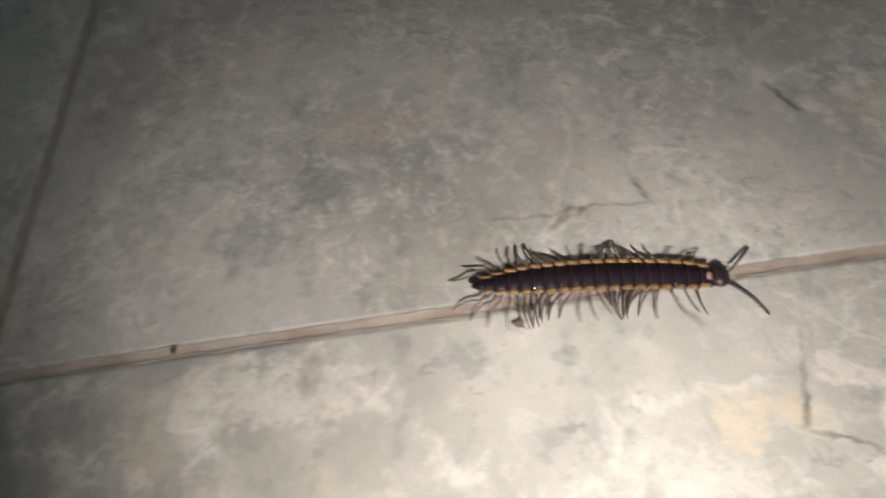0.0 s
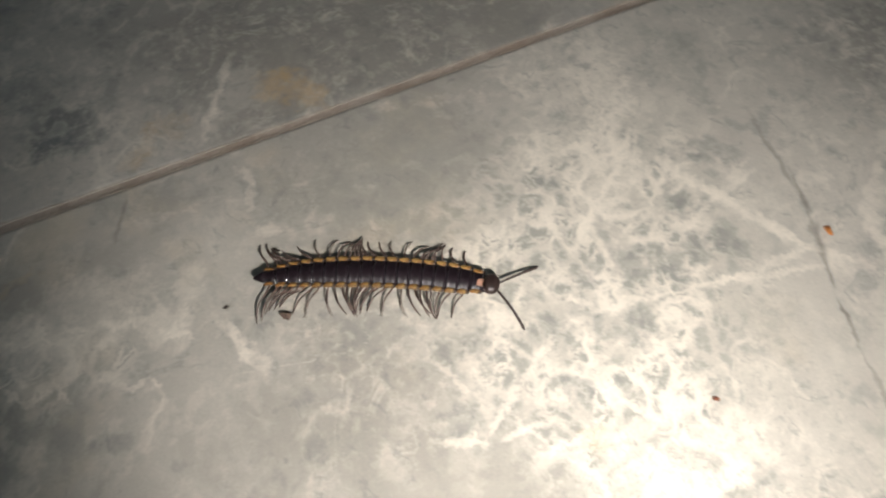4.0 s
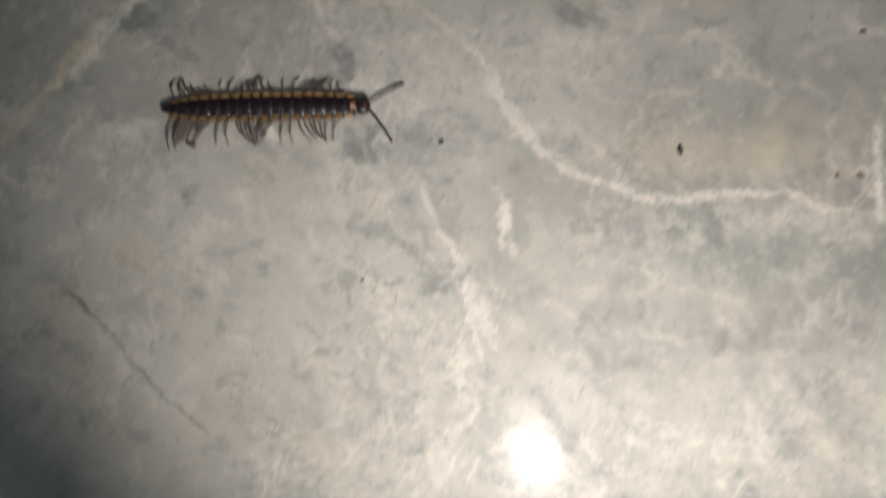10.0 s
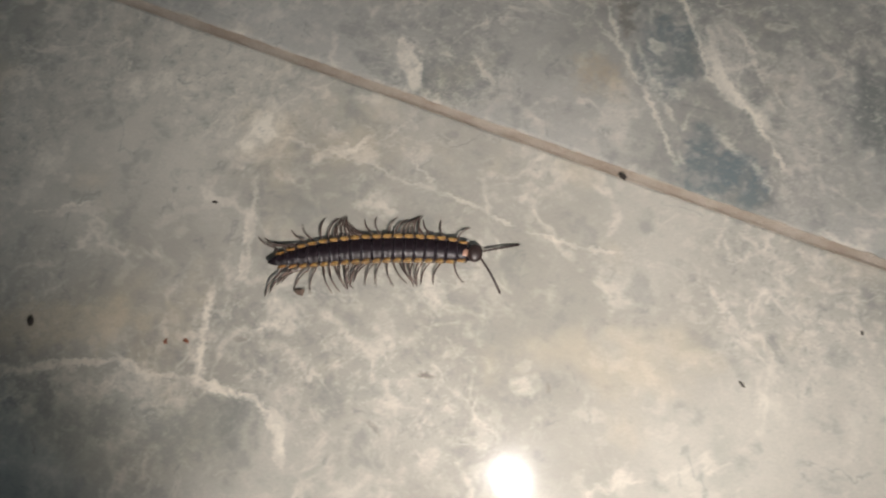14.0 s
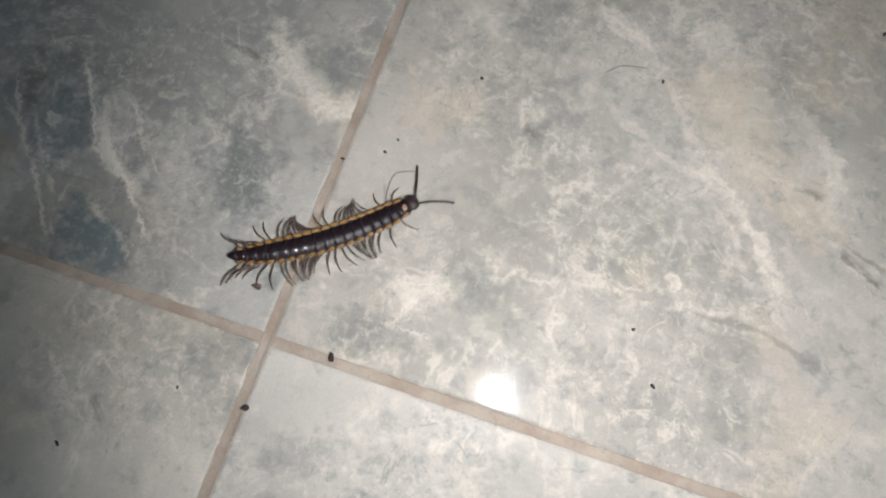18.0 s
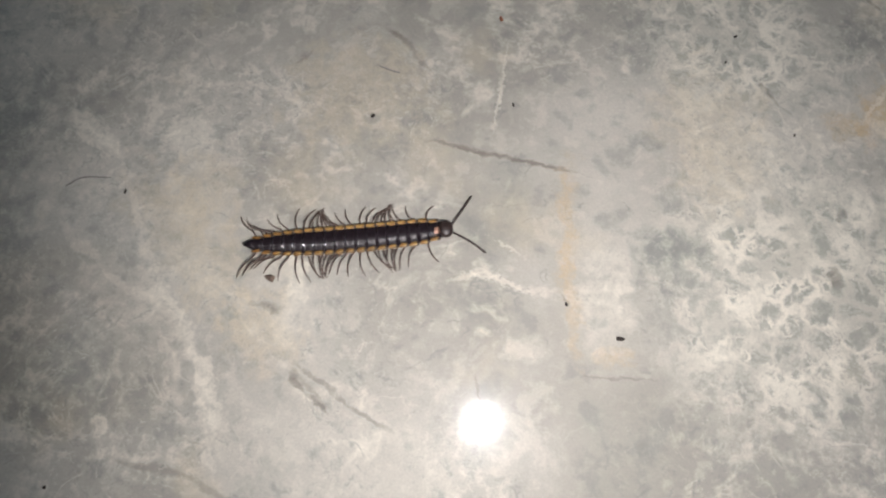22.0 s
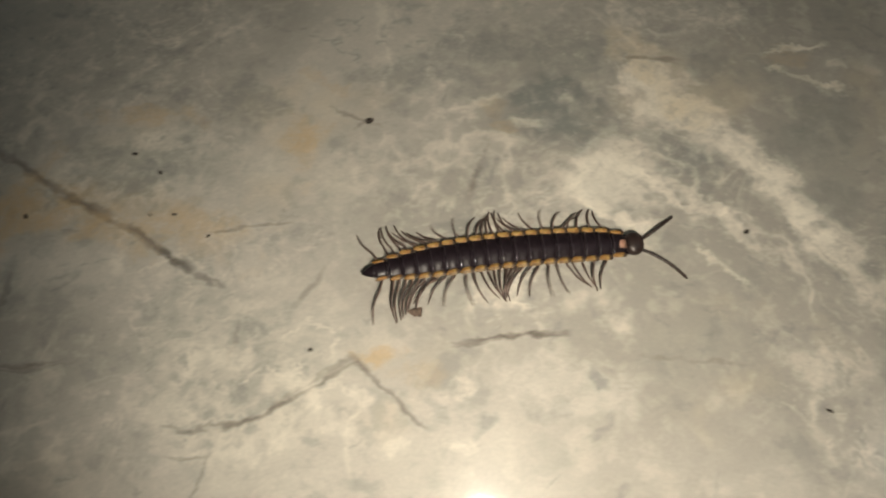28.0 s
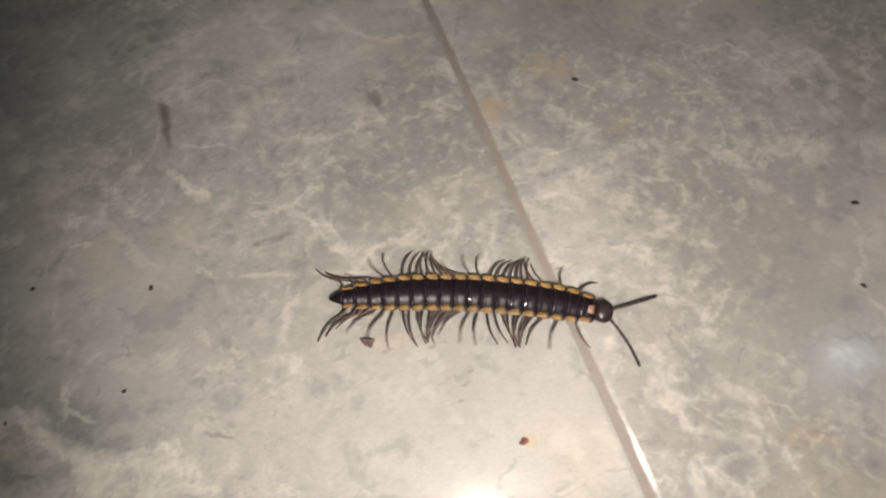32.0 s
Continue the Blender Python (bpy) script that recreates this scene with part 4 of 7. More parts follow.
VEINS[(-1, -1)] = (VEINS_w1_w1a + VEINS_w1_w1b + VEINS_w1_w1c + VEINS_w1_w1d + VEINS_w1_w1e + VEINS_w1_w1f + VEINS_w1_w1g + VEINS_w1_w1h + VEINS_w1_w1i + VEINS_w1_w1j + VEINS_w1_w1k + VEINS_w1_w1l + VEINS_w1_w1m + VEINS_w1_w1n + VEINS_w1_w1o + VEINS_w1_w1p + VEINS_w1_w1q + VEINS_w1_w1r + VEINS_w1_w1s + VEINS_w1_w1t + VEINS_w1_w1u + VEINS_w1_w1v + VEINS_w1_w1w, VEINS_w1_w1_lace)
VEINS_w1_e0a = [
    ("slate", -68.3, 5.1, 8.13, 4.87, 21, 0.60),
    ("light", -43.9, 8.7, 6.31, 5.94, 21, 0.60),
    ("pale_s", -42.6, 16.0, 4.31, 1.42, -64, 0.60),
    ("pale_s", -39.8, 13.9, 2.65, 1.54, 21, 0.60),
    ("pale_s", -33.4, 18.7, 5.51, 1.07, -43, 0.70),
    ("pale_s", -27.9, 14.7, 4.17, 1.07, -27, 0.70),
    ("slate", -28.5, 6.3, 7.81, 2.66, -33, 0.80),
    ("slate", -12.1, 20.7, 4.62, 6.75, 21, 0.60),
    ("slate", -6.7, 9.3, 4.38, 1.65, -28, 0.60),
    ("ochre", -50.4, 12.8, 4.03, 2.32, 21, 0.12),
    ("pale_s", -75.4, 4.1, 4.15, 1.23, -40, 0.70),
    ("slate", -45.5, 27.6, 4.05, 4.47, 20, 0.80),
    ("slate", -39.2, 22.1, 2.82, 4.76, 20, 0.75),
]
VEINS_w1_e0b = [
    ("dark", -49.4, 24.6, 1.43, 5.90, 20, 0.50),
    ("slate", -29.3, 4.1, 7.44, 3.52, -27, 0.75),
    ("pale_s", -38.0, 24.2, 9.78, 0.77, -58, 0.60),
    ("pale_s", -32.1, 16.7, 3.33, 0.73, -31, 0.60),
    ("pale_s", -27.0, 13.2, 5.05, 0.72, -37, 0.60),
    ("pale", -10.9, 40.2, 9.08, 2.77, -32, 0.70),
    ("pale", -2.7, 35.8, 3.95, 2.77, -16, 0.70),
    ("slate", -13.5, 22.4, 4.73, 6.27, 20, 0.55),
    ("slate", -6.2, 41.8, 7.19, 4.92, 20, 0.50),
    ("ochre", -50.5, 13.9, 5.23, 2.45, 20, 0.16),
    ("pale_s", -48.5, 18.2, 6.87, 0.63, -36, 0.50),
    ("pale_s", -42.0, 11.7, 5.66, 0.63, -56, 0.50),
    ("slate_s", -20.1, 40.1, 4.50, 0.58, -10, 0.50),
]
VEINS_w1_e0c = [
    ("grey", -23.4, 31.9, 5.34, 5.79, 20, 0.45),
    ("slate_s", -20.8, 40.4, 5.12, 0.58, -7, 0.60),
    ("slate", -39.7, 27.8, 3.25, 6.27, 26, 0.60),
    ("slate", -28.4, 13.4, 2.01, 3.57, 26, 0.60),
    ("pale_s", -31.5, 25.0, 3.63, 0.70, -58, 0.60),
    ("pale_s", -32.0, 21.3, 3.42, 0.78, -142, 0.60),
    ("slate", -14.0, 19.5, 3.88, 5.60, 26, 0.50),
    ("slate", -3.4, 10.0, 2.09, 2.97, 26, 0.50),
    ("slate", -79.8, 2.9, 6.28, 1.56, -17, 0.55),
    ("slate", -71.4, 2.9, 6.31, 1.64, 17, 0.55),
    ("pale", -76.7, 6.6, 3.50, 0.98, -41, 0.75),
    ("pale", -74.3, 3.4, 2.54, 1.00, -70, 0.75),
    ("pale_s", -65.7, 8.0, 4.41, 0.76, -40, 0.60),
]
VEINS_w1_e0d = [
    ("ochre", -49.0, 12.2, 5.14, 2.78, 24, 0.12),
    ("pale_s", -43.9, 16.5, 6.54, 0.77, -52, 0.60),
    ("pale_s", -39.4, 11.3, 2.85, 0.76, -43, 0.60),
    ("pale", -41.9, 20.9, 1.73, 1.53, 23, 0.60),
    ("pale_s", -36.0, 22.8, 5.00, 1.08, -65, 0.75),
    ("pale_s", -32.5, 17.9, 3.75, 1.11, -40, 0.75),
    ("pale_s", -28.7, 15.5, 2.94, 1.12, -21, 0.75),
    ("slate", -38.8, 20.7, 2.06, 3.02, 24, 0.70),
    ("slate", -27.5, 5.0, 6.03, 2.56, -28, 0.80),
    ("pale_s", -29.5, 8.9, 4.82, 0.76, -24, 0.60),
    ("pale_s", -25.0, 6.1, 2.63, 0.73, -46, 0.60),
    ("slate", -12.5, 20.2, 3.28, 5.28, 24, 0.60),
    ("slate", -8.3, 18.2, 2.27, 3.47, 24, 0.60),
]
VEINS_w1_e0_lace = []
VEINS[(-1, 0)] = (VEINS_w1_e0a + VEINS_w1_e0b + VEINS_w1_e0c + VEINS_w1_e0d, VEINS_w1_e0_lace)
VEINS_e0_w1a = [
    ("slate", 10.4, -12.2, 7.30, 2.85, 24, 0.40),
]
VEINS_e0_w1_lace = []
VEINS[(0, -1)] = (VEINS_e0_w1a, VEINS_e0_w1_lace)
VEINS_e0_e0a = [
    ("slate", 24.6, 13.5, 4.02, 2.39, 20, 0.35),
    ("slate", 13.3, 4.4, 7.93, 2.31, 20, 0.45),
    ("slate_s", 26.7, 40.9, 1.91, 1.30, 20, 0.60),
    ("cream", 53.9, 50.0, 15.40, 5.42, -34, 0.35),
    ("cream", 67.2, 41.3, 7.10, 5.18, -32, 0.35),
    ("slate_s", 66.8, 44.2, 3.10, 0.56, -8, 0.50),
    ("pale", 54.6, 41.0, 9.11, 1.51, -40, 0.35),
    ("pale", 63.3, 31.6, 8.70, 1.43, -55, 0.35),
    ("slate_s", 58.5, 22.0, 7.58, 0.63, -0, 0.50),
    ("slate_s", 67.9, 20.9, 5.33, 0.64, -16, 0.50),
    ("pale", 16.5, 12.3, 4.85, 3.20, 20, 0.50),
    ("pale", 35.3, 62.5, 6.28, 2.00, -32, 0.55),
    ("pale", 66.9, 52.0, 6.89, 2.07, -53, 0.35),
]
VEINS_e0_e0b = [
    ("pale", 70.3, 44.6, 4.48, 1.87, -86, 0.35),
    ("slate", 22.5, 60.3, 5.06, 6.34, 26, 0.35),
    ("slate_s", 75.2, 35.2, 5.26, 0.60, -30, 0.50),
    ("grey", 45.7, 31.1, 12.16, 6.56, 26, 0.35),
    ("pale", 18.6, 13.2, 4.43, 3.55, 26, 0.35),
    ("pale", 62.7, 32.8, 6.07, 1.34, -60, 0.50),
    ("slate_s", 88.9, 71.6, 4.95, 0.29, 0, 0.55),
    ("slate_s", 97.0, 71.5, 5.71, 0.29, -2, 0.55),
    ("ochre", 102.9, 66.8, 7.68, 1.19, -83, 0.20),
    ("ochre", 105.2, 54.6, 9.16, 1.17, -77, 0.20),
    ("light", 109.0, 59.6, 4.18, 8.09, 16, 0.30),
    ("slate_s", 73.3, 87.5, 2.31, 0.55, -18, 0.50),
    ("slate_s", 77.3, 84.8, 4.61, 0.53, -41, 0.50),
]
VEINS_e0_e0c = [
    ("slate_s", 127.3, 89.3, 2.76, 0.53, -50, 0.40),
    ("pale_s", 90.3, 81.9, 9.73, 0.37, -86, 0.50),
    ("slate", 40.5, 47.0, 16.02, 7.82, 15, 0.30),
    ("pale", 48.2, 65.5, 4.19, 3.47, 15, 0.40),
    ("slate_s", 61.2, 81.2, 1.21, 0.93, 15, 0.50),
    ("pale", 35.9, 61.8, 4.66, 0.81, -25, 0.40),
    ("cream", 120.2, 80.8, 8.76, 12.19, 15, 0.30),
    ("ochre", 144.1, 89.9, 5.15, 4.98, 12, 0.32),
    ("slate_s", 87.0, 71.8, 6.40, 0.41, -1, 0.65),
    ("slate_s", 97.5, 71.5, 7.50, 0.41, -2, 0.65),
    ("ochre", 103.1, 63.7, 8.19, 1.44, -76, 0.24),
    ("ochre", 105.6, 52.3, 7.95, 1.37, -79, 0.24),
    ("ochre", 112.2, 47.5, 2.77, 1.29, 12, 0.36),
]
VEINS_e0_e0d = [
    ("slate", 116.1, 70.0, 2.42, 1.97, 12, 0.45),
    ("slate_s", 76.5, 36.3, 5.46, 0.47, -21, 0.60),
    ("slate_s", 83.1, 33.9, 4.10, 0.46, -19, 0.60),
    ("pale", 109.6, 53.3, 4.06, 5.99, 12, 0.22),
    ("slate_s", 137.7, 64.6, 0.95, 1.13, 12, 0.60),
    ("grey", 118.6, 61.7, 5.52, 3.53, 12, 0.45),
    ("pale", 69.4, 48.9, 6.21, 1.38, -62, 0.50),
    ("slate_s", 67.2, 44.5, 2.83, 0.56, -8, 0.50),
    ("ochre", 170.7, 90.9, 5.71, 3.49, 145, 0.26),
    ("ochre", 162.0, 94.3, 8.15, 3.57, 168, 0.26),
    ("ochre", 152.7, 95.9, 5.54, 3.59, 174, 0.26),
    ("ochre", 146.8, 91.8, 7.09, 2.95, -117, 0.26),
    ("dark_s", 157.2, 95.9, 6.03, 0.49, -38, 0.65),
]
VEINS_e0_e0e = [
    ("dark_s", 163.0, 92.0, 3.48, 0.47, -29, 0.65),
    ("dark_s", 167.4, 88.5, 4.39, 0.46, -45, 0.65),
    ("dark_s", 171.5, 85.3, 2.78, 0.45, -28, 0.65),
    ("slate_s", 151.6, 86.1, 4.56, 0.44, -95, 0.50),
    ("ochre", 102.3, 66.4, 4.32, 1.32, -73, 0.20),
    ("ochre", 103.7, 58.7, 5.75, 1.30, -85, 0.20),
    ("slate_s", 137.9, 63.4, 1.01, 0.89, 5, 0.60),
    ("slate_s", 149.5, 78.9, 4.33, 0.20, -8, 0.50),
    ("slate_s", 156.2, 78.3, 4.58, 0.20, -2, 0.50),
    ("dark_s", 146.9, 103.2, 4.90, 0.48, -35, 0.60),
    ("dark_s", 152.7, 98.8, 4.96, 0.45, -39, 0.60),
    ("dark_s", 159.1, 94.3, 5.63, 0.44, -32, 0.60),
    ("dark_s", 166.4, 89.2, 6.26, 0.43, -37, 0.60),
]
VEINS_e0_e0f = [
    ("ochre", 150.9, 96.4, 7.03, 3.09, -3, 0.40),
    ("ochre", 170.1, 91.3, 5.16, 2.26, -3, 0.36),
    ("ochre", 142.9, 89.0, 5.12, 2.52, -146, 0.32),
    ("ochre", 181.4, 99.5, 1.59, 4.68, -3, 0.36),
    ("ochre", 187.8, 75.8, 1.97, 0.96, -3, 0.44),
    ("grey", 165.0, 99.2, 7.84, 4.60, -3, 0.55),
    ("slate", 174.5, 74.5, 6.59, 3.49, -3, 0.35),
    ("slate_s", 170.3, 71.1, 3.34, 0.25, -13, 0.60),
    ("slate_s", 175.3, 71.1, 3.46, 0.25, 13, 0.60),
    ("slate_s", 180.2, 72.6, 3.38, 0.25, 20, 0.60),
    ("slate_s", 184.2, 74.4, 2.66, 0.25, 30, 0.60),
    ("slate_s", 187.2, 74.0, 2.66, 0.28, -49, 0.60),
    ("slate_s", 190.0, 70.7, 3.23, 0.27, -52, 0.60),
]
VEINS_e0_e0g = [
    ("slate_s", 170.7, 68.8, 2.63, 0.28, -1, 0.55),
    ("slate_s", 171.7, 67.1, 2.85, 0.28, -117, 0.55),
    ("slate", 208.7, 103.8, 5.43, 2.28, -3, 0.60),
    ("slate", 211.5, 98.2, 6.18, 4.14, -3, 0.65),
    ("slate_s", 199.8, 94.4, 4.43, 0.44, 61, 0.50),
    ("pale", 212.9, 92.4, 6.54, 4.20, -3, 0.45),
    ("dark_s", 197.0, 75.9, 2.83, 0.18, 2, 0.55),
    ("dark_s", 201.3, 76.1, 2.88, 0.18, 3, 0.55),
    ("slate_s", 150.5, 79.2, 4.17, 0.18, -10, 0.45),
    ("slate_s", 156.3, 78.6, 3.57, 0.18, -2, 0.45),
    ("ochre", 191.8, 73.5, 3.06, 1.34, -3, 0.28),
    ("slate_s", 151.3, 85.5, 2.97, 0.41, 99, 0.40),
    ("slate_s", 138.5, 73.3, 1.07, 0.90, -3, 0.50),
]
VEINS_e0_e0h = [
    ("pale", 216.2, 94.0, 6.11, 4.21, -7, 0.55),
    ("pale", 220.3, 105.0, 4.37, 2.89, -132, 0.50),
    ("pale", 222.2, 101.1, 6.19, 3.40, -26, 0.50),
    ("pale", 228.2, 95.7, 6.16, 3.23, -59, 0.50),
    ("pale", 231.4, 88.7, 5.27, 2.99, -72, 0.50),
    ("pale", 234.5, 81.5, 6.09, 2.89, -62, 0.50),
    ("slate", 208.7, 104.1, 4.55, 3.01, -7, 0.60),
    ("slate", 193.4, 108.7, 7.31, 2.47, -7, 0.50),
    ("slate_s", 233.8, 80.1, 4.45, 0.24, -62, 0.45),
    ("dark_s", 201.3, 76.0, 3.42, 0.18, 2, 0.50),
    ("slate_s", 173.6, 71.2, 4.66, 0.30, 2, 0.60),
    ("slate_s", 179.6, 72.3, 3.67, 0.31, 21, 0.60),
    ("slate_s", 183.8, 74.5, 2.89, 0.32, 38, 0.60),
]
VEINS_e0_e0i = [
    ("ochre", 181.4, 101.7, 3.17, 2.83, -7, 0.40),
    ("ochre", 187.7, 75.3, 1.90, 1.15, -6, 0.40),
    ("slate_s", 199.5, 93.8, 3.68, 0.47, -111, 0.50),
    ("slate", 175.0, 106.8, 4.57, 3.93, -7, 0.55),
    ("grey", 219.7, 97.7, 5.02, 1.06, -7, 0.50),
    ("light", 205.8, 70.7, 7.71, 3.45, -6, 0.50),
    ("slate", 239.2, 97.7, 5.06, 3.91, -7, 0.50),
    ("pale", 223.3, 102.9, 5.06, 1.97, -74, 0.35),
    ("pale", 227.6, 96.1, 6.19, 2.22, -44, 0.35),
    ("pale", 231.7, 88.5, 5.98, 1.86, -80, 0.35),
    ("pale", 234.0, 81.3, 4.19, 1.80, -62, 0.35),
    ("pale", 238.6, 75.7, 5.78, 1.82, -43, 0.35),
    ("pale", 243.5, 69.7, 4.63, 1.71, -62, 0.35),
]
VEINS_e0_e0j = [
    ("pale", 250.2, 60.7, 9.39, 2.21, -15, 0.55),
    ("slate", 253.0, 65.1, 4.88, 1.61, -15, 0.45),
    ("slate", 222.3, 93.7, 4.23, 3.23, -14, 0.45),
    ("slate_s", 239.4, 65.4, 6.26, 0.43, -58, 0.45),
    ("slate_s", 264.8, 99.3, 4.21, 0.52, -86, 0.50),
    ("pale", 279.8, 77.5, 4.90, 0.94, -69, 0.35),
    ("ochre", 281.7, 65.3, 1.77, 1.37, -15, 0.28),
    ("pale", 258.5, 85.2, 5.56, 0.76, -58, 0.30),
    ("slate", 281.7, 83.7, 7.48, 4.23, -17, 0.30),
    ("ochre", 290.9, 52.7, 1.34, 0.63, -19, 0.32),
    ("slate_s", 288.7, 94.1, 3.78, 0.43, -75, 0.50),
    ("slate_s", 264.4, 99.3, 4.19, 0.43, -85, 0.50),
    ("pale", 266.1, 89.6, 4.36, 0.56, -57, 0.45),
]
VEINS_e0_e0k = [
    ("pale", 277.5, 79.6, 5.09, 0.63, -51, 0.40),
    ("slate_s", 273.0, 79.8, 2.87, 0.29, -1, 0.45),
    ("slate", 23.3, 52.7, 4.12, 7.78, 26, 0.30),
    ("cream", 70.0, 77.4, 11.04, 9.81, 26, 0.35),
    ("slate", 24.3, 15.2, 2.21, 1.42, 26, 0.35),
    ("pale_s", 16.2, 9.3, 3.33, 0.46, -109, 0.50),
    ("pale_s", 18.2, 7.2, 3.75, 0.43, 4, 0.50),
    ("cream", 12.0, 40.4, 8.86, 5.03, 26, 0.30),
    ("pale_s", 90.1, 80.6, 3.72, 0.38, -83, 0.60),
    ("pale_s", 92.9, 54.3, 3.33, 0.44, 4, 0.55),
    ("pale_s", 97.9, 54.0, 3.55, 0.44, -11, 0.55),
    ("slate", 94.9, 50.1, 4.10, 3.11, 12, 0.35),
    ("pale", 100.1, 45.8, 2.94, 1.95, 12, 0.25),
]
VEINS_e0_e0l = [
    ("slate_s", 112.6, 45.2, 5.57, 0.22, 8, 0.50),
    ("slate_s", 96.1, 39.8, 2.45, 0.22, -61, 0.50),
    ("slate", 108.7, 75.7, 2.94, 1.91, 12, 0.40),
    ("slate", 94.2, 59.4, 4.94, 2.90, 12, 0.30),
    ("slate", 116.2, 54.8, 2.70, 4.02, 12, 0.40),
    ("pale_s", 211.3, 93.0, 3.51, 0.55, 42, 0.55),
    ("pale_s", 216.1, 94.9, 3.95, 0.63, 4, 0.55),
    ("pale_s", 221.2, 93.5, 3.80, 0.65, -38, 0.55),
    ("pale_s", 222.5, 89.7, 3.17, 0.51, -114, 0.55),
    ("slate_s", 181.9, 83.4, 2.66, 0.46, 50, 0.55),
    ("slate_s", 174.7, 78.7, 2.63, 0.29, 75, 0.50),
    ("ochre", 163.4, 106.9, 6.22, 1.21, -2, 0.28),
    ("ochre", 169.4, 105.4, 3.09, 1.03, -43, 0.28),
]
VEINS_e0_e0m = [
    ("dark_s", 173.4, 90.7, 2.77, 0.28, 6, 0.50),
    ("dark_s", 177.4, 90.8, 2.60, 0.28, -5, 0.50),
    ("slate_s", 187.2, 103.3, 3.97, 0.38, -32, 0.60),
    ("pale", 199.1, 103.0, 3.37, 0.97, 8, 0.50),
    ("pale", 202.4, 103.8, 1.86, 0.95, 25, 0.50),
    ("ochre", 183.4, 108.5, 3.66, 0.95, -41, 0.32),
    ("pale", 221.5, 104.6, 4.85, 2.78, -7, 0.60),
    ("slate", 223.6, 91.4, 1.57, 4.14, -7, 0.40),
    ("pale_s", 236.4, 104.6, 1.32, 0.60, -7, 0.60),
    ("pale_s", 241.9, 101.3, 1.94, 0.42, -7, 0.60),
    ("pale_s", 180.1, 79.1, 1.80, 0.36, 33, 0.60),
    ("pale_s", 182.8, 79.1, 2.39, 0.34, -25, 0.60),
    ("pale_s", 184.1, 77.1, 1.87, 0.34, -103, 0.60),
]
VEINS_e0_e0n = [
    ("pale_s", 183.2, 73.2, 1.56, 0.33, 21, 0.55),
    ("pale_s", 185.2, 72.5, 2.03, 0.31, -49, 0.55),
    ("pale_s", 185.4, 70.2, 1.91, 0.32, -126, 0.55),
    ("pale_s", 176.2, 75.3, 1.97, 0.34, 26, 0.55),
    ("pale_s", 178.8, 75.0, 2.18, 0.31, -35, 0.55),
    ("pale_s", 166.8, 87.7, 3.44, 0.41, 15, 0.50),
    ("pale_s", 170.8, 86.6, 3.05, 0.34, -48, 0.50),
    ("slate", 166.7, 98.6, 3.70, 2.85, -7, 0.40),
    ("slate", 177.9, 80.8, 3.28, 2.23, -6, 0.40),
    ("slate", 10.6, 5.9, 4.58, 2.82, 24, 0.50),
    ("slate_s", 8.6, 24.0, 3.78, 0.35, -69, 0.55),
    ("slate_s", 10.8, 20.5, 2.04, 0.37, -38, 0.55),
    ("slate", 20.8, 64.6, 5.89, 7.22, 23, 0.40),
]
VEINS_e0_e0o = [
    ("slate", 24.2, 79.6, 3.49, 1.77, 23, 0.40),
    ("slate_s", 73.8, 87.1, 2.57, 0.54, -33, 0.60),
    ("slate", 96.4, 108.7, 4.21, 1.97, 23, 0.50),
    ("slate", 103.1, 110.5, 3.50, 1.97, 23, 0.50),
    ("slate_s", 106.0, 104.3, 2.49, 0.31, 34, 0.60),
    ("slate_s", 105.3, 101.7, 0.68, 0.94, 23, 0.60),
    ("slate", 113.9, 105.4, 1.71, 1.31, 23, 0.50),
    ("slate", 108.9, 93.9, 4.98, 5.26, 23, 0.40),
    ("slate", 116.3, 63.4, 4.51, 3.60, 23, 0.50),
    ("pale_s", 96.5, 58.8, 2.90, 0.39, -20, 0.50),
    ("slate_s", 61.3, 80.8, 1.91, 0.38, 59, 0.50),
    ("pale_s", 34.6, 60.9, 4.62, 0.51, -26, 0.50),
    ("pale_s", 45.9, 64.8, 2.55, 0.54, 52, 0.50),
]
VEINS_e0_e0p = [
    ("slate", 26.6, 40.3, 2.34, 2.36, 23, 0.40),
    ("slate", 116.1, 63.7, 2.72, 2.25, 7, 0.45),
    ("slate", 119.0, 59.1, 5.72, 3.11, 8, 0.40),
    ("slate_s", 137.2, 64.0, 0.92, 0.91, 8, 0.65),
    ("slate_s", 138.1, 72.4, 0.54, 0.61, 7, 0.60),
    ("slate", 111.4, 77.7, 2.42, 1.39, 6, 0.50),
    ("pale_s", 119.1, 81.6, 2.45, 0.53, 37, 0.50),
    ("slate_s", 127.6, 89.3, 3.49, 0.31, -50, 0.50),
    ("ochre", 142.3, 86.9, 3.48, 2.86, 6, 0.28),
    ("slate_s", 146.7, 64.2, 1.87, 0.23, -67, 0.50),
    ("slate_s", 149.0, 60.4, 2.33, 0.21, -87, 0.50),
    ("pale", 109.1, 59.6, 3.25, 2.18, 8, 0.25),
    ("slate", 73.4, 73.8, 1.33, 0.76, 6, 0.50),
]
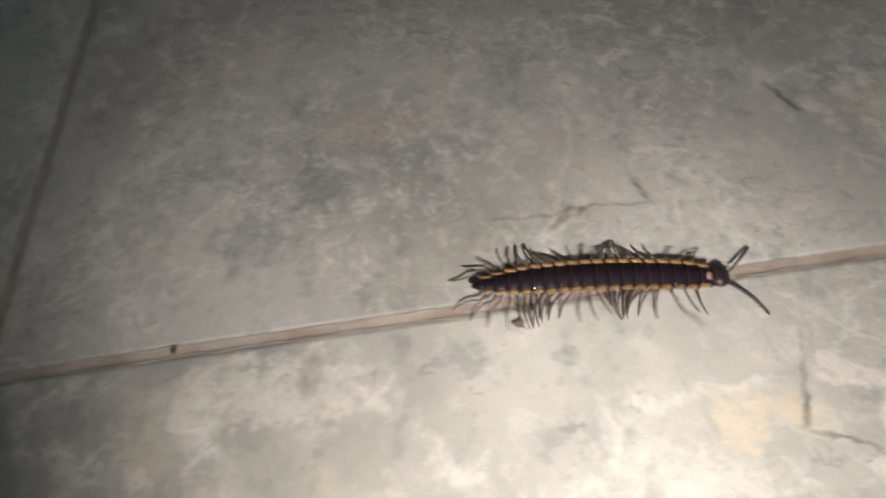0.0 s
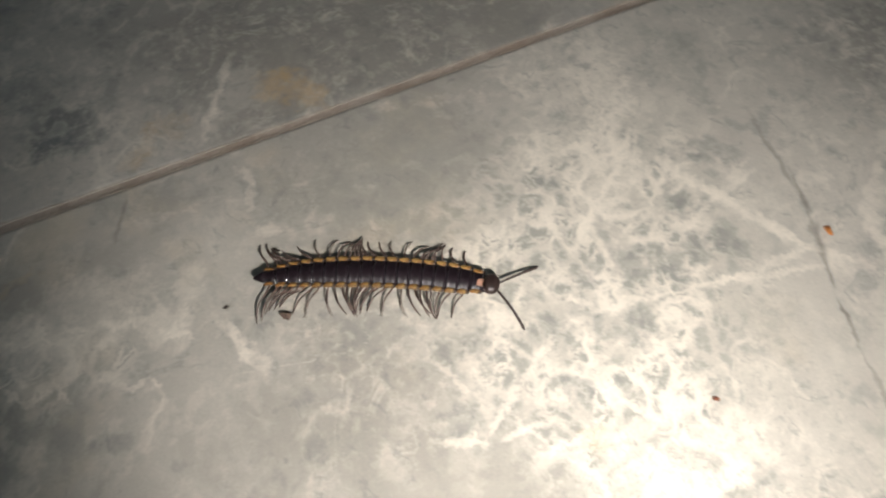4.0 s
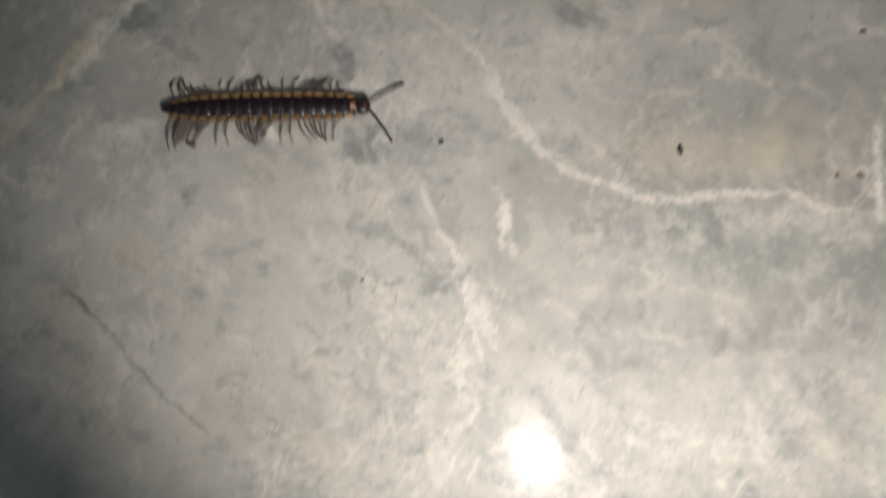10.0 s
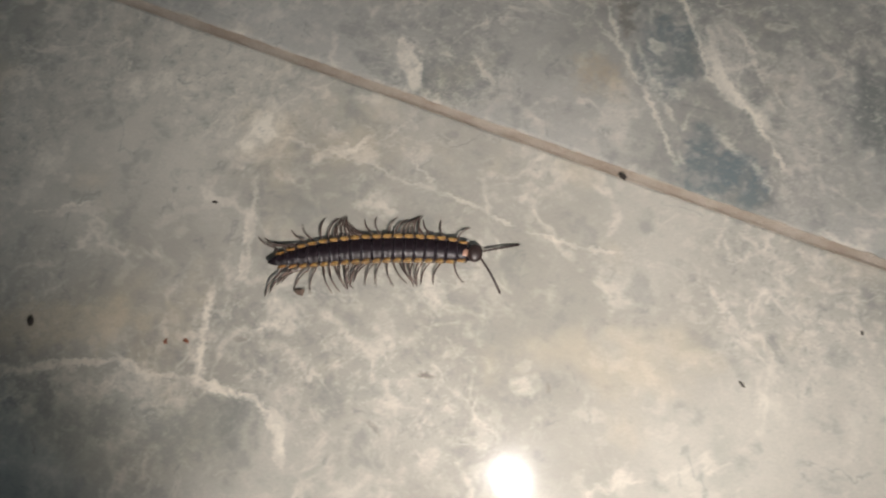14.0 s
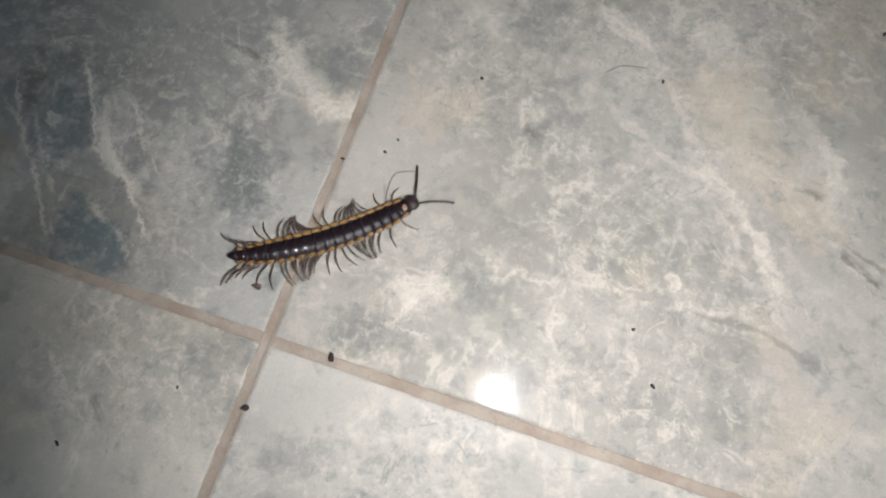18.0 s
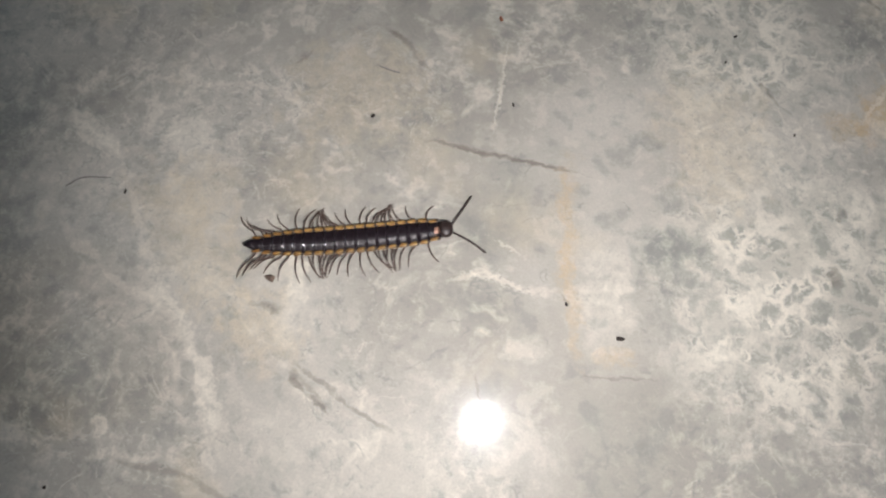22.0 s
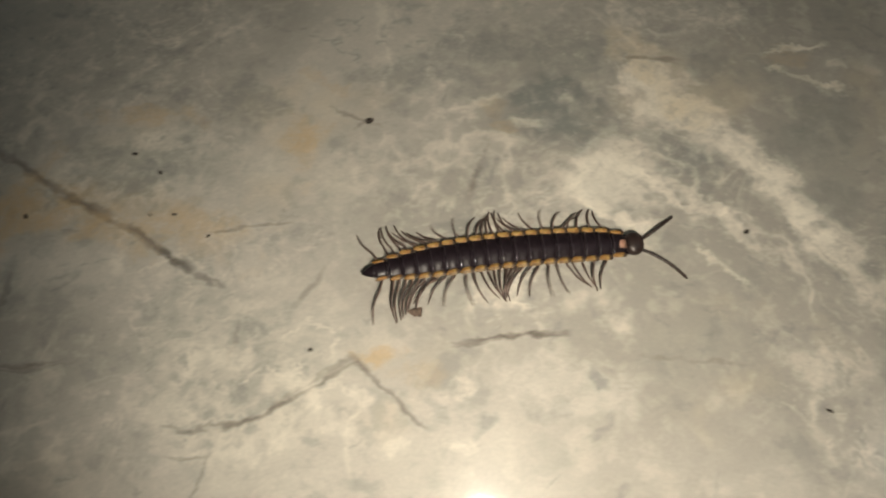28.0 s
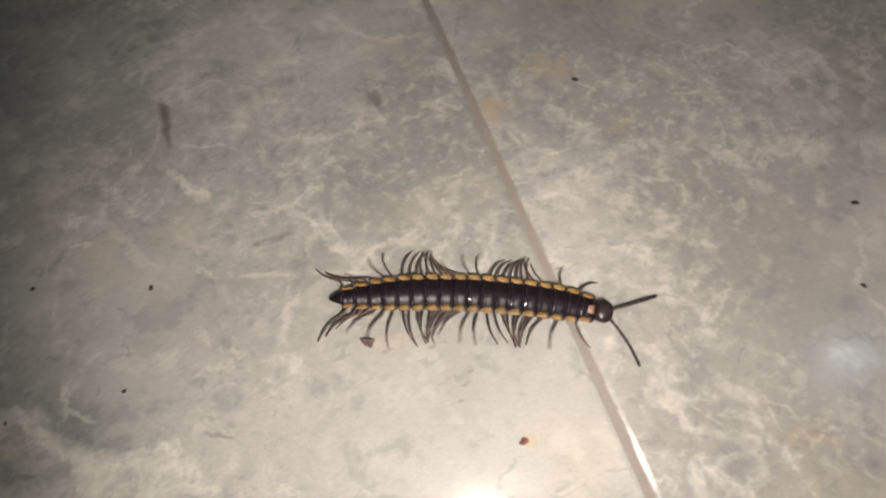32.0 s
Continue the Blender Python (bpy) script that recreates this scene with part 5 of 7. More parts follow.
VEINS_e0_e0q = [
    ("pale_s", 91.8, 54.0, 3.35, 0.51, 27, 0.50),
    ("pale_s", 95.7, 54.2, 2.60, 0.43, -26, 0.50),
    ("slate_s", 104.5, 53.6, 1.39, 0.21, -43, 0.50),
    ("slate", 120.8, 52.0, 2.58, 0.61, 74, 0.40),
    ("slate_s", 138.9, 55.9, 1.19, 0.21, -74, 0.50),
    ("pale", 212.5, 94.0, 3.05, 0.89, 11, 0.50),
    ("pale", 217.2, 92.9, 4.11, 0.82, -30, 0.50),
    ("pale", 222.1, 88.9, 4.77, 0.76, -47, 0.50),
    ("pale", 225.5, 83.9, 3.75, 0.70, -66, 0.50),
    ("pale_s", 210.3, 91.3, 2.40, 0.57, -87, 0.50),
    ("pale_s", 212.0, 88.0, 3.20, 0.57, -46, 0.50),
    ("pale_s", 215.6, 86.5, 2.80, 0.65, 5, 0.50),
    ("pale", 220.7, 102.8, 3.59, 3.85, -13, 0.60),
]
VEINS_e0_e0r = [
    ("pale", 225.4, 99.3, 5.43, 2.47, -42, 0.45),
    ("pale", 230.1, 93.0, 5.68, 2.22, -63, 0.45),
    ("pale", 232.6, 86.1, 4.52, 2.05, -79, 0.45),
    ("slate_s", 222.4, 107.2, 4.46, 0.35, -15, 0.50),
    ("slate", 236.4, 86.9, 3.58, 2.63, -13, 0.45),
    ("slate", 229.5, 105.3, 3.31, 2.05, -13, 0.50),
    ("slate", 236.1, 94.2, 4.38, 3.59, -13, 0.40),
    ("pale_s", 239.3, 107.0, 5.66, 0.54, 5, 0.60),
    ("pale_s", 239.7, 102.3, 4.66, 0.51, -30, 0.50),
    ("ochre", 238.3, 105.4, 3.36, 1.35, -13, 0.28),
    ("slate_s", 264.8, 98.9, 3.65, 0.46, -88, 0.55),
    ("slate_s", 288.7, 93.9, 1.98, 0.38, -82, 0.50),
    ("pale_s", 266.4, 89.7, 3.01, 0.59, -51, 0.50),
]
VEINS_e0_e0s = [
    ("pale_s", 279.5, 79.3, 2.84, 0.57, -72, 0.50),
    ("dark_s", 199.3, 76.2, 3.00, 0.28, -4, 0.60),
    ("dark_s", 203.7, 75.9, 3.04, 0.28, -4, 0.60),
    ("slate", 208.2, 71.9, 0.81, 0.98, -13, 0.45),
    ("pale", 242.6, 69.5, 3.52, 1.89, -13, 0.50),
    ("pale", 249.6, 66.2, 3.71, 1.50, -49, 0.50),
    ("pale", 253.6, 62.4, 3.96, 1.45, -38, 0.50),
    ("pale", 260.1, 59.8, 5.35, 1.35, -10, 0.50),
    ("slate", 251.3, 67.2, 5.28, 1.12, -53, 0.40),
    ("slate", 255.6, 63.0, 3.44, 1.07, -32, 0.40),
    ("slate_s", 264.6, 62.1, 2.07, 0.14, -23, 0.45),
    ("slate", 239.5, 65.5, 3.14, 0.51, -54, 0.40),
    ("pale", 259.9, 63.2, 1.06, 0.73, -13, 0.60),
]
VEINS_e0_e0t = [
    ("ochre", 203.1, 102.9, 1.74, 1.52, -13, 0.28),
    ("slate", 203.8, 112.0, 3.95, 3.36, -13, 0.40),
]
VEINS_e0_e0_lace = [(137.1, 65.3, 16.9, 9.6, 5, 0.60), (132.4, 61.1, 18.9, 19.4, 12, 0.85), (120.5, 98.1, 13.3, 14.3, 15, 0.70), (165.0, 99.6, 12.1, 6.3, -3, 0.60), (174.4, 72.5, 9.0, 6.6, -3, 0.50), (175.9, 76.6, 10.6, 7.1, -6, 0.60), (126.7, 95.9, 15.1, 7.9, -1, 0.60), (140.4, 69.9, 15.0, 7.7, -2, 0.40)]
VEINS[(0, 0)] = (VEINS_e0_e0a + VEINS_e0_e0b + VEINS_e0_e0c + VEINS_e0_e0d + VEINS_e0_e0e + VEINS_e0_e0f + VEINS_e0_e0g + VEINS_e0_e0h + VEINS_e0_e0i + VEINS_e0_e0j + VEINS_e0_e0k + VEINS_e0_e0l + VEINS_e0_e0m + VEINS_e0_e0n + VEINS_e0_e0o + VEINS_e0_e0p + VEINS_e0_e0q + VEINS_e0_e0r + VEINS_e0_e0s + VEINS_e0_e0t, VEINS_e0_e0_lace)
VEINS_e1_e0a = [
    ("ochre", 310.0, 91.7, 3.12, 1.75, -19, 0.44),
    ("ochre", 302.0, 89.0, 2.29, 1.64, -19, 0.40),
    ("ochre", 316.2, 44.3, 3.11, 1.11, -19, 0.36),
    ("slate", 303.2, 94.2, 4.17, 3.46, -19, 0.40),
    ("pale", 332.1, 72.0, 5.84, 2.34, -19, 0.45),
]
VEINS_e1_e0_lace = []
VEINS[(1, 0)] = (VEINS_e1_e0a, VEINS_e1_e0_lace)

# Finer veins of the tiles round the crossing joints.
VEINS[(-1, 0)][0].extend([
    ("blue", -42.2, 20.4, 5.15, 7.91, 18, 0.75),
    ("blue", -31.6, 4.8, 4.49, 5.59, -10, 0.80),
    ("slate", -40.3, 6.5, 3.54, 8.75, 18, 0.50),
    ("blue", -26.0, 3.6, 1.84, 2.95, -10, 0.60),
    ("pale_s", -41.4, 28.0, 4.60, 0.55, -55, 0.85),
    ("pale_s", -37.3, 21.6, 4.32, 0.55, -60, 0.85),
    ("pale_s", -33.6, 17.1, 2.87, 0.55, -36, 0.85),
    ("pale_s", -30.3, 15.6, 1.67, 0.55, -2, 0.85),
    ("pale_s", -27.1, 13.5, 3.35, 0.55, -47, 0.85),
    ("pale_s", -23.6, 9.3, 3.22, 0.55, -53, 0.85),
    ("pale_s", -50.5, 21.6, 5.36, 0.50, -59, 0.60),
    ("pale_s", -45.8, 15.5, 3.72, 0.50, -43, 0.60),
    ("pale_s", -41.8, 11.2, 3.34, 0.50, -53, 0.60),
])
VEINS[(-1, 0)][0].extend([
    ("pale_s", -38.1, 6.5, 3.69, 0.50, -52, 0.60),
    ("pale_s", -32.7, 26.1, 3.17, 0.40, -46, 0.60),
    ("pale_s", -29.4, 21.7, 3.30, 0.40, -60, 0.60),
    ("pale", -44.1, 21.0, 1.33, 1.14, 18, 0.70),
    ("light", -33.8, 23.2, 2.94, 8.64, 18, 0.50),
    ("slate", -11.1, 24.0, 5.54, 5.13, -2, 0.45),
    ("slate", -15.1, 25.9, 2.17, 4.64, 18, 0.40),
    ("light", -21.2, 15.1, 4.96, 8.05, 18, 0.40),
    ("pale", -12.5, 39.6, 5.97, 2.60, -31, 0.55),
    ("pale", -5.6, 35.3, 5.17, 2.60, -32, 0.55),
    ("slate", -5.1, 40.2, 1.86, 4.10, 18, 0.45),
    ("pale_s", -12.6, 20.1, 1.71, 0.30, 26, 0.60),
    ("pale_s", -10.3, 20.7, 1.23, 0.30, -4, 0.60),
])
VEINS[(-1, 0)][0].extend([
    ("blue", -28.6, 5.9, 4.13, 4.03, -14, 0.70),
    ("blue", -33.1, 8.8, 3.53, 2.24, -14, 0.50),
    ("pale_s", -34.3, 20.2, 2.93, 0.50, -56, 0.70),
    ("pale_s", -31.1, 16.8, 2.74, 0.50, -36, 0.70),
    ("pale_s", -28.0, 14.8, 1.79, 0.50, -31, 0.70),
    ("slate", -12.0, 23.0, 4.92, 5.32, 24, 0.50),
    ("slate", -40.7, 20.0, 4.39, 3.21, 24, 0.50),
    ("light", -23.8, 20.4, 4.21, 9.27, 1, 0.40),
])
VEINS[(-1, -1)][0].extend([
    ("pale_s", -86.8, -26.3, 2.68, 0.55, -72, 0.70),
    ("pale_s", -85.4, -30.4, 2.62, 0.55, -72, 0.70),
    ("pale_s", -86.1, -38.0, 2.93, 0.50, -76, 0.75),
    ("pale_s", -84.5, -42.8, 3.19, 0.50, -68, 0.75),
    ("pale_s", -81.9, -45.7, 2.10, 0.50, -14, 0.75),
    ("pale_s", -78.5, -45.7, 2.21, 0.50, 11, 0.75),
    ("pale_s", -74.9, -45.8, 2.28, 0.50, -13, 0.75),
    ("pale_s", -71.7, -47.0, 1.99, 0.50, -28, 0.75),
    ("pale_s", -69.9, -48.9, 1.61, 0.50, -74, 0.75),
    ("pale_s", -91.6, -47.2, 2.25, 0.35, -10, 0.50),
    ("pale_s", -86.8, -46.5, 3.64, 0.35, 19, 0.50),
    ("slate", -76.3, -48.7, 3.99, 3.16, 24, 0.40),
    ("pale", -90.2, -11.2, 3.22, 1.80, 57, 0.30),
])
VEINS[(-1, -1)][0].extend([
    ("pale_s", -92.4, -12.2, 2.61, 0.50, 71, 0.40),
    ("pale_s", -89.8, -7.4, 3.91, 0.50, 57, 0.40),
    ("pale_s", -86.4, -3.0, 2.79, 0.50, 44, 0.40),
    ("pale_s", -86.0, -11.8, 4.36, 0.45, 2, 0.40),
    ("pale_s", -79.2, -11.3, 3.72, 0.45, 6, 0.40),
    ("pale_s", -73.3, -11.4, 3.26, 0.45, -10, 0.40),
    ("pale_s", -67.5, -11.7, 3.70, 0.45, 3, 0.40),
    ("slate_s", -80.8, -39.5, 1.10, 0.34, 24, 0.50),
    ("slate_s", -57.6, -34.7, 1.20, 0.39, 24, 0.40),
    ("slate", -125.0, -35.2, 2.68, 1.19, 4, 0.50),
    ("pale_s", -114.6, -34.1, 2.63, 0.35, 28, 0.60),
    ("pale_s", -109.9, -31.4, 3.73, 0.35, 31, 0.60),
])
VEINS[(-1, -1)][0].extend([
    ("pale_s", -135.6, -45.5, 2.97, 0.42, -17, 0.80),
    ("pale_s", -131.6, -48.0, 2.93, 0.42, -47, 0.80),
    ("pale_s", -128.2, -50.5, 2.19, 0.42, -25, 0.80),
    ("pale_s", -125.0, -52.4, 2.33, 0.42, -34, 0.80),
    ("pale_s", -121.2, -53.8, 2.69, 0.42, -9, 0.80),
    ("slate", -109.7, -59.3, 6.40, 2.92, 30, 0.40),
    ("slate", -95.4, -56.6, 7.57, 2.80, 20, 0.35),
    ("pale", -123.4, -64.2, 1.20, 2.32, 20, 0.50),
    ("pale_s", -78.3, -10.1, 3.81, 0.40, 28, 0.35),
    ("pale_s", -73.9, -5.9, 3.56, 0.40, 59, 0.35),
    ("pale_s", -67.8, -9.7, 4.12, 0.45, -28, 0.50),
    ("pale_s", -61.4, -11.6, 3.88, 0.45, -5, 0.50),
    ("pale_s", -55.2, -12.1, 3.44, 0.45, -4, 0.50),
])
VEINS[(-1, -1)][0].extend([
    ("pale_s", -48.3, -12.1, 4.66, 0.45, 3, 0.50),
    ("pale_s", -41.7, -11.4, 3.20, 0.45, 12, 0.50),
    ("pale", -45.4, -30.8, 2.50, 0.96, -1, 0.22),
    ("slate_s", -42.3, -30.2, 0.40, 0.81, 20, 0.50),
    ("slate_s", -57.2, -34.6, 1.63, 0.35, 20, 0.40),
    ("slate", -65.8, -12.1, 2.58, 3.91, 40, 0.22),
])
VEINS[(0, 0)][0].extend([
    ("pale", 47.3, 49.8, 7.73, 0.90, -55, 0.40),
    ("pale", 54.0, 42.2, 4.45, 0.90, -37, 0.40),
    ("pale", 58.8, 37.2, 4.14, 0.90, -55, 0.40),
    ("pale", 62.5, 30.7, 5.00, 0.90, -66, 0.40),
    ("pale", 65.6, 24.6, 3.38, 0.90, -59, 0.40),
    ("pale", 40.4, 46.2, 5.74, 0.80, -29, 0.35),
    ("pale", 48.1, 43.0, 4.28, 0.80, -14, 0.35),
    ("slate_s", 73.4, 35.5, 2.33, 0.55, -37, 0.80),
    ("slate_s", 76.8, 33.7, 2.46, 0.55, -18, 0.80),
    ("slate", 25.9, 15.7, 4.02, 3.36, 18, 0.40),
    ("slate", 53.3, 21.2, 1.65, 0.93, 18, 0.50),
    ("slate", 70.6, 20.1, 1.61, 2.23, 18, 0.50),
    ("pale", 51.1, 25.1, 0.94, 0.95, 18, 0.70),
])
VEINS[(0, 0)][0].extend([
    ("slate_s", 25.5, 41.1, 2.11, 0.45, -35, 0.60),
    ("slate", 27.5, 47.4, 4.38, 4.79, 18, 0.30),
    ("cream", 54.3, 57.0, 5.82, 7.19, 18, 0.30),
])
# Finer veins, stains and cracks.
VEINS[(-2, -1)][0].extend([
    ("slate", -325.3, -243.4, 7.14, 5.25, 89, 0.35),
    ("slate", -333.2, -235.9, 6.08, 3.87, 97, 0.30),
    ("slate_s", -309.7, -233.5, 2.08, 0.35, 131, 0.70),
    ("slate_s", -310.9, -230.7, 1.86, 0.35, 90, 0.70),
    ("slate_s", -313.3, -222.3, 2.25, 0.40, 12, 0.60),
    ("slate_s", -323.4, -199.4, 3.23, 0.40, 14, 0.60),
    ("pale", -318.0, -220.5, 2.17, 0.60, 70, 0.40),
    ("pale", -317.6, -217.3, 2.11, 0.60, 98, 0.40),
    ("pale", -332.0, -226.9, 2.72, 1.93, 104, 0.30),
    ("slate", -316.4, -177.0, 4.06, 4.20, 77, 0.45),
    ("blue", -311.8, -175.9, 1.98, 2.43, 77, 0.35),
    ("pale_s", -309.9, -182.8, 2.25, 0.35, 30, 0.50),
    ("pale_s", -308.2, -180.6, 1.61, 0.35, 85, 0.50),
])
VEINS[(-2, -1)][0].extend([
    ("ochre", -308.4, -147.4, 2.96, 3.38, 77, 0.35),
    ("ochre", -303.3, -143.5, 3.20, 2.04, 77, 0.35),
    ("ochre", -308.5, -144.1, 1.32, 1.72, 77, 0.40),
    ("pale", -305.3, -169.1, 3.02, 1.00, 118, 0.45),
    ("pale", -304.5, -165.7, 2.99, 1.00, 35, 0.45),
    ("pale", -313.4, -152.7, 6.25, 0.80, -20, 0.35),
    ("pale", -305.3, -155.4, 3.91, 0.80, -18, 0.35),
])
VEINS[(-1, -1)][0].extend([
    ("slate_s", -296.4, -221.8, 2.74, 0.40, 25, 0.50),
    ("slate_s", -285.0, -214.4, 2.03, 0.50, -24, 0.70),
    ("slate_s", -282.1, -213.1, 3.57, 0.40, 68, 0.65),
    ("slate_s", -279.2, -208.5, 2.88, 0.40, 47, 0.65),
    ("ochre", -285.6, -215.7, 2.18, 1.61, 77, 0.30),
    ("cream", -284.0, -220.6, 3.65, 2.67, 87, 0.40),
    ("slate", -286.1, -237.4, 4.09, 1.22, 88, 0.40),
    ("pale_s", -297.4, -238.0, 2.75, 0.30, 149, 0.50),
    ("pale", -288.0, -209.0, 4.14, 1.60, 56, 0.45),
    ("pale", -286.8, -203.5, 3.91, 1.60, 100, 0.45),
    ("slate_s", -276.5, -200.9, 2.56, 0.59, 92, 0.50),
    ("pale", -282.4, -203.6, 3.76, 2.60, 77, 0.35),
    ("pale_s", -283.7, -184.2, 1.96, 0.50, 41, 0.70),
])
VEINS[(-1, -1)][0].extend([
    ("pale_s", -282.8, -181.8, 1.70, 0.50, 104, 0.70),
    ("pale_s", -282.2, -180.0, 1.40, 0.50, 32, 0.70),
    ("pale_s", -279.9, -187.5, 1.91, 0.50, 42, 0.70),
    ("pale_s", -279.1, -185.2, 1.64, 0.50, 103, 0.70),
    ("pale_s", -278.5, -183.4, 1.35, 0.50, 33, 0.70),
    ("pale_s", -277.1, -184.2, 2.12, 0.50, 42, 0.70),
    ("pale_s", -276.1, -181.6, 1.86, 0.50, 103, 0.70),
    ("pale_s", -275.5, -179.6, 1.49, 0.50, 33, 0.70),
    ("pale_s", -281.4, -173.9, 1.33, 0.50, 39, 0.70),
    ("pale_s", -280.8, -172.4, 1.22, 0.50, 103, 0.70),
    ("pale_s", -280.4, -171.1, 0.97, 0.50, 30, 0.70),
    ("pale_s", -277.2, -168.1, 1.27, 0.50, 39, 0.70),
    ("pale_s", -276.7, -166.6, 1.21, 0.50, 102, 0.70),
])
VEINS[(-1, -1)][0].extend([
    ("pale_s", -276.3, -165.4, 0.93, 0.50, 29, 0.70),
    ("pale_s", -273.6, -173.3, 1.49, 0.50, 40, 0.70),
    ("pale_s", -272.9, -171.5, 1.40, 0.50, 102, 0.70),
    ("pale_s", -272.4, -170.0, 1.07, 0.50, 31, 0.70),
    ("pale_s", -275.5, -191.4, 1.84, 0.50, 44, 0.70),
    ("pale_s", -274.7, -189.2, 1.57, 0.50, 103, 0.70),
    ("pale_s", -274.2, -187.4, 1.30, 0.50, 35, 0.70),
    ("slate", -284.4, -177.2, 3.89, 2.31, 77, 0.35),
    ("blue", -281.3, -184.0, 5.95, 3.23, 77, 0.22),
    ("slate_s", -283.2, -193.3, 1.83, 0.40, 134, 0.60),
    ("slate_s", -285.4, -191.5, 1.68, 0.40, 149, 0.60),
    ("pale", -275.7, -161.4, 3.97, 0.90, 20, 0.50),
    ("pale", -270.4, -159.3, 3.18, 0.90, 24, 0.50),
])
VEINS[(-1, -1)][0].extend([
    ("pale", -285.6, -153.8, 1.60, 1.16, 77, 0.60),
    ("pale", -281.8, -164.4, 3.71, 1.60, -29, 0.45),
    ("pale", -277.4, -166.4, 3.09, 1.60, -17, 0.45),
    ("slate_s", -278.0, -160.7, 0.65, 0.46, 77, 0.40),
    ("pale_s", -277.8, -108.8, 5.10, 0.75, -46, 0.80),
    ("pale_s", -273.2, -114.3, 3.63, 0.75, -56, 0.80),
    ("pale_s", -269.8, -118.9, 3.36, 0.75, -50, 0.80),
    ("pale_s", -271.3, -108.3, 5.73, 0.75, -49, 0.80),
    ("pale_s", -267.5, -114.4, 3.14, 0.75, -77, 0.80),
    ("pale_s", -267.1, -102.7, 5.10, 0.75, 33, 0.80),
    ("pale_s", -260.2, -99.1, 4.27, 0.75, 21, 0.80),
    ("pale_s", -256.9, -100.9, 5.51, 0.75, -89, 0.80),
    ("pale_s", -257.7, -109.9, 5.32, 0.75, -101, 0.80),
])
VEINS[(-1, -1)][0].extend([
    ("pale_s", -259.4, -118.1, 4.67, 0.75, -103, 0.80),
    ("pale_s", -260.1, -125.2, 4.03, 0.75, -86, 0.80),
    ("pale_s", -267.4, -99.6, 3.83, 0.75, 106, 0.80),
    ("pale_s", -258.1, -132.0, 4.60, 0.75, -63, 0.80),
    ("pale_s", -254.4, -138.5, 4.39, 0.75, -57, 0.80),
    ("pale_s", -248.0, -123.6, 3.61, 0.75, -66, 0.80),
    ("pale_s", -248.1, -128.5, 3.16, 0.75, -120, 0.80),
    ("pale_s", -249.4, -133.6, 3.59, 0.75, -89, 0.80),
    ("pale_s", -265.5, -127.7, 3.03, 0.75, 34, 0.80),
    ("pale_s", -261.8, -124.5, 3.11, 0.75, 48, 0.80),
    ("pale_s", -254.1, -128.4, 3.00, 0.75, 28, 0.80),
    ("pale_s", -249.2, -125.0, 4.26, 0.75, 39, 0.80),
    ("pale_s", -254.0, -142.6, 3.28, 0.75, 59, 0.80),
])
VEINS[(-1, -1)][0].extend([
    ("pale_s", -252.4, -137.0, 3.98, 0.75, 86, 0.80),
    ("pale_s", -280.6, -114.4, 3.49, 0.75, 72, 0.80),
    ("pale", -242.5, -115.9, 2.61, 1.80, -56, 0.75),
    ("pale", -241.0, -119.7, 3.52, 1.80, -75, 0.75),
    ("pale", -239.6, -124.2, 3.23, 1.80, -70, 0.75),
    ("pale", -237.6, -127.8, 2.84, 1.80, -50, 0.75),
    ("light", -241.2, -113.6, 6.39, 3.23, 48, 0.30),
    ("slate", -268.0, -117.0, 1.30, 1.76, 48, 0.45),
    ("slate", -260.7, -113.8, 2.32, 1.95, 48, 0.45),
    ("slate", -262.4, -108.7, 2.97, 2.72, 48, 0.45),
    ("slate", -272.2, -98.5, 3.21, 2.38, 48, 0.45),
    ("slate", -278.0, -119.8, 3.04, 1.82, 48, 0.45),
    ("slate", -264.3, -122.7, 1.42, 1.27, 48, 0.45),
])
VEINS[(-1, -1)][0].extend([
    ("slate", -256.4, -121.2, 2.21, 1.78, 48, 0.45),
    ("slate", -253.6, -129.9, 2.37, 1.89, 48, 0.45),
    ("slate", -261.5, -137.8, 2.63, 2.20, 48, 0.45),
    ("slate", -256.3, -142.2, 2.52, 1.52, 48, 0.45),
    ("ochre", -249.0, -130.6, 2.31, 1.29, 48, 0.30),
    ("slate_s", -263.0, -93.4, 4.40, 0.35, -18, 0.60),
    ("slate_s", -255.4, -96.5, 5.09, 0.35, -26, 0.60),
    ("slate_s", -249.1, -99.4, 2.92, 0.35, -20, 0.60),
    ("pale", -253.7, -95.3, 2.18, 2.10, 48, 0.50),
    ("light", -233.7, -117.7, 7.58, 5.25, 48, 0.35),
    ("blue", -239.5, -70.0, 8.95, 6.95, 71, 0.50),
    ("blue", -241.8, -63.3, 5.19, 3.22, 48, 0.50),
    ("blue", -246.9, -74.9, 3.80, 3.81, 48, 0.40),
])
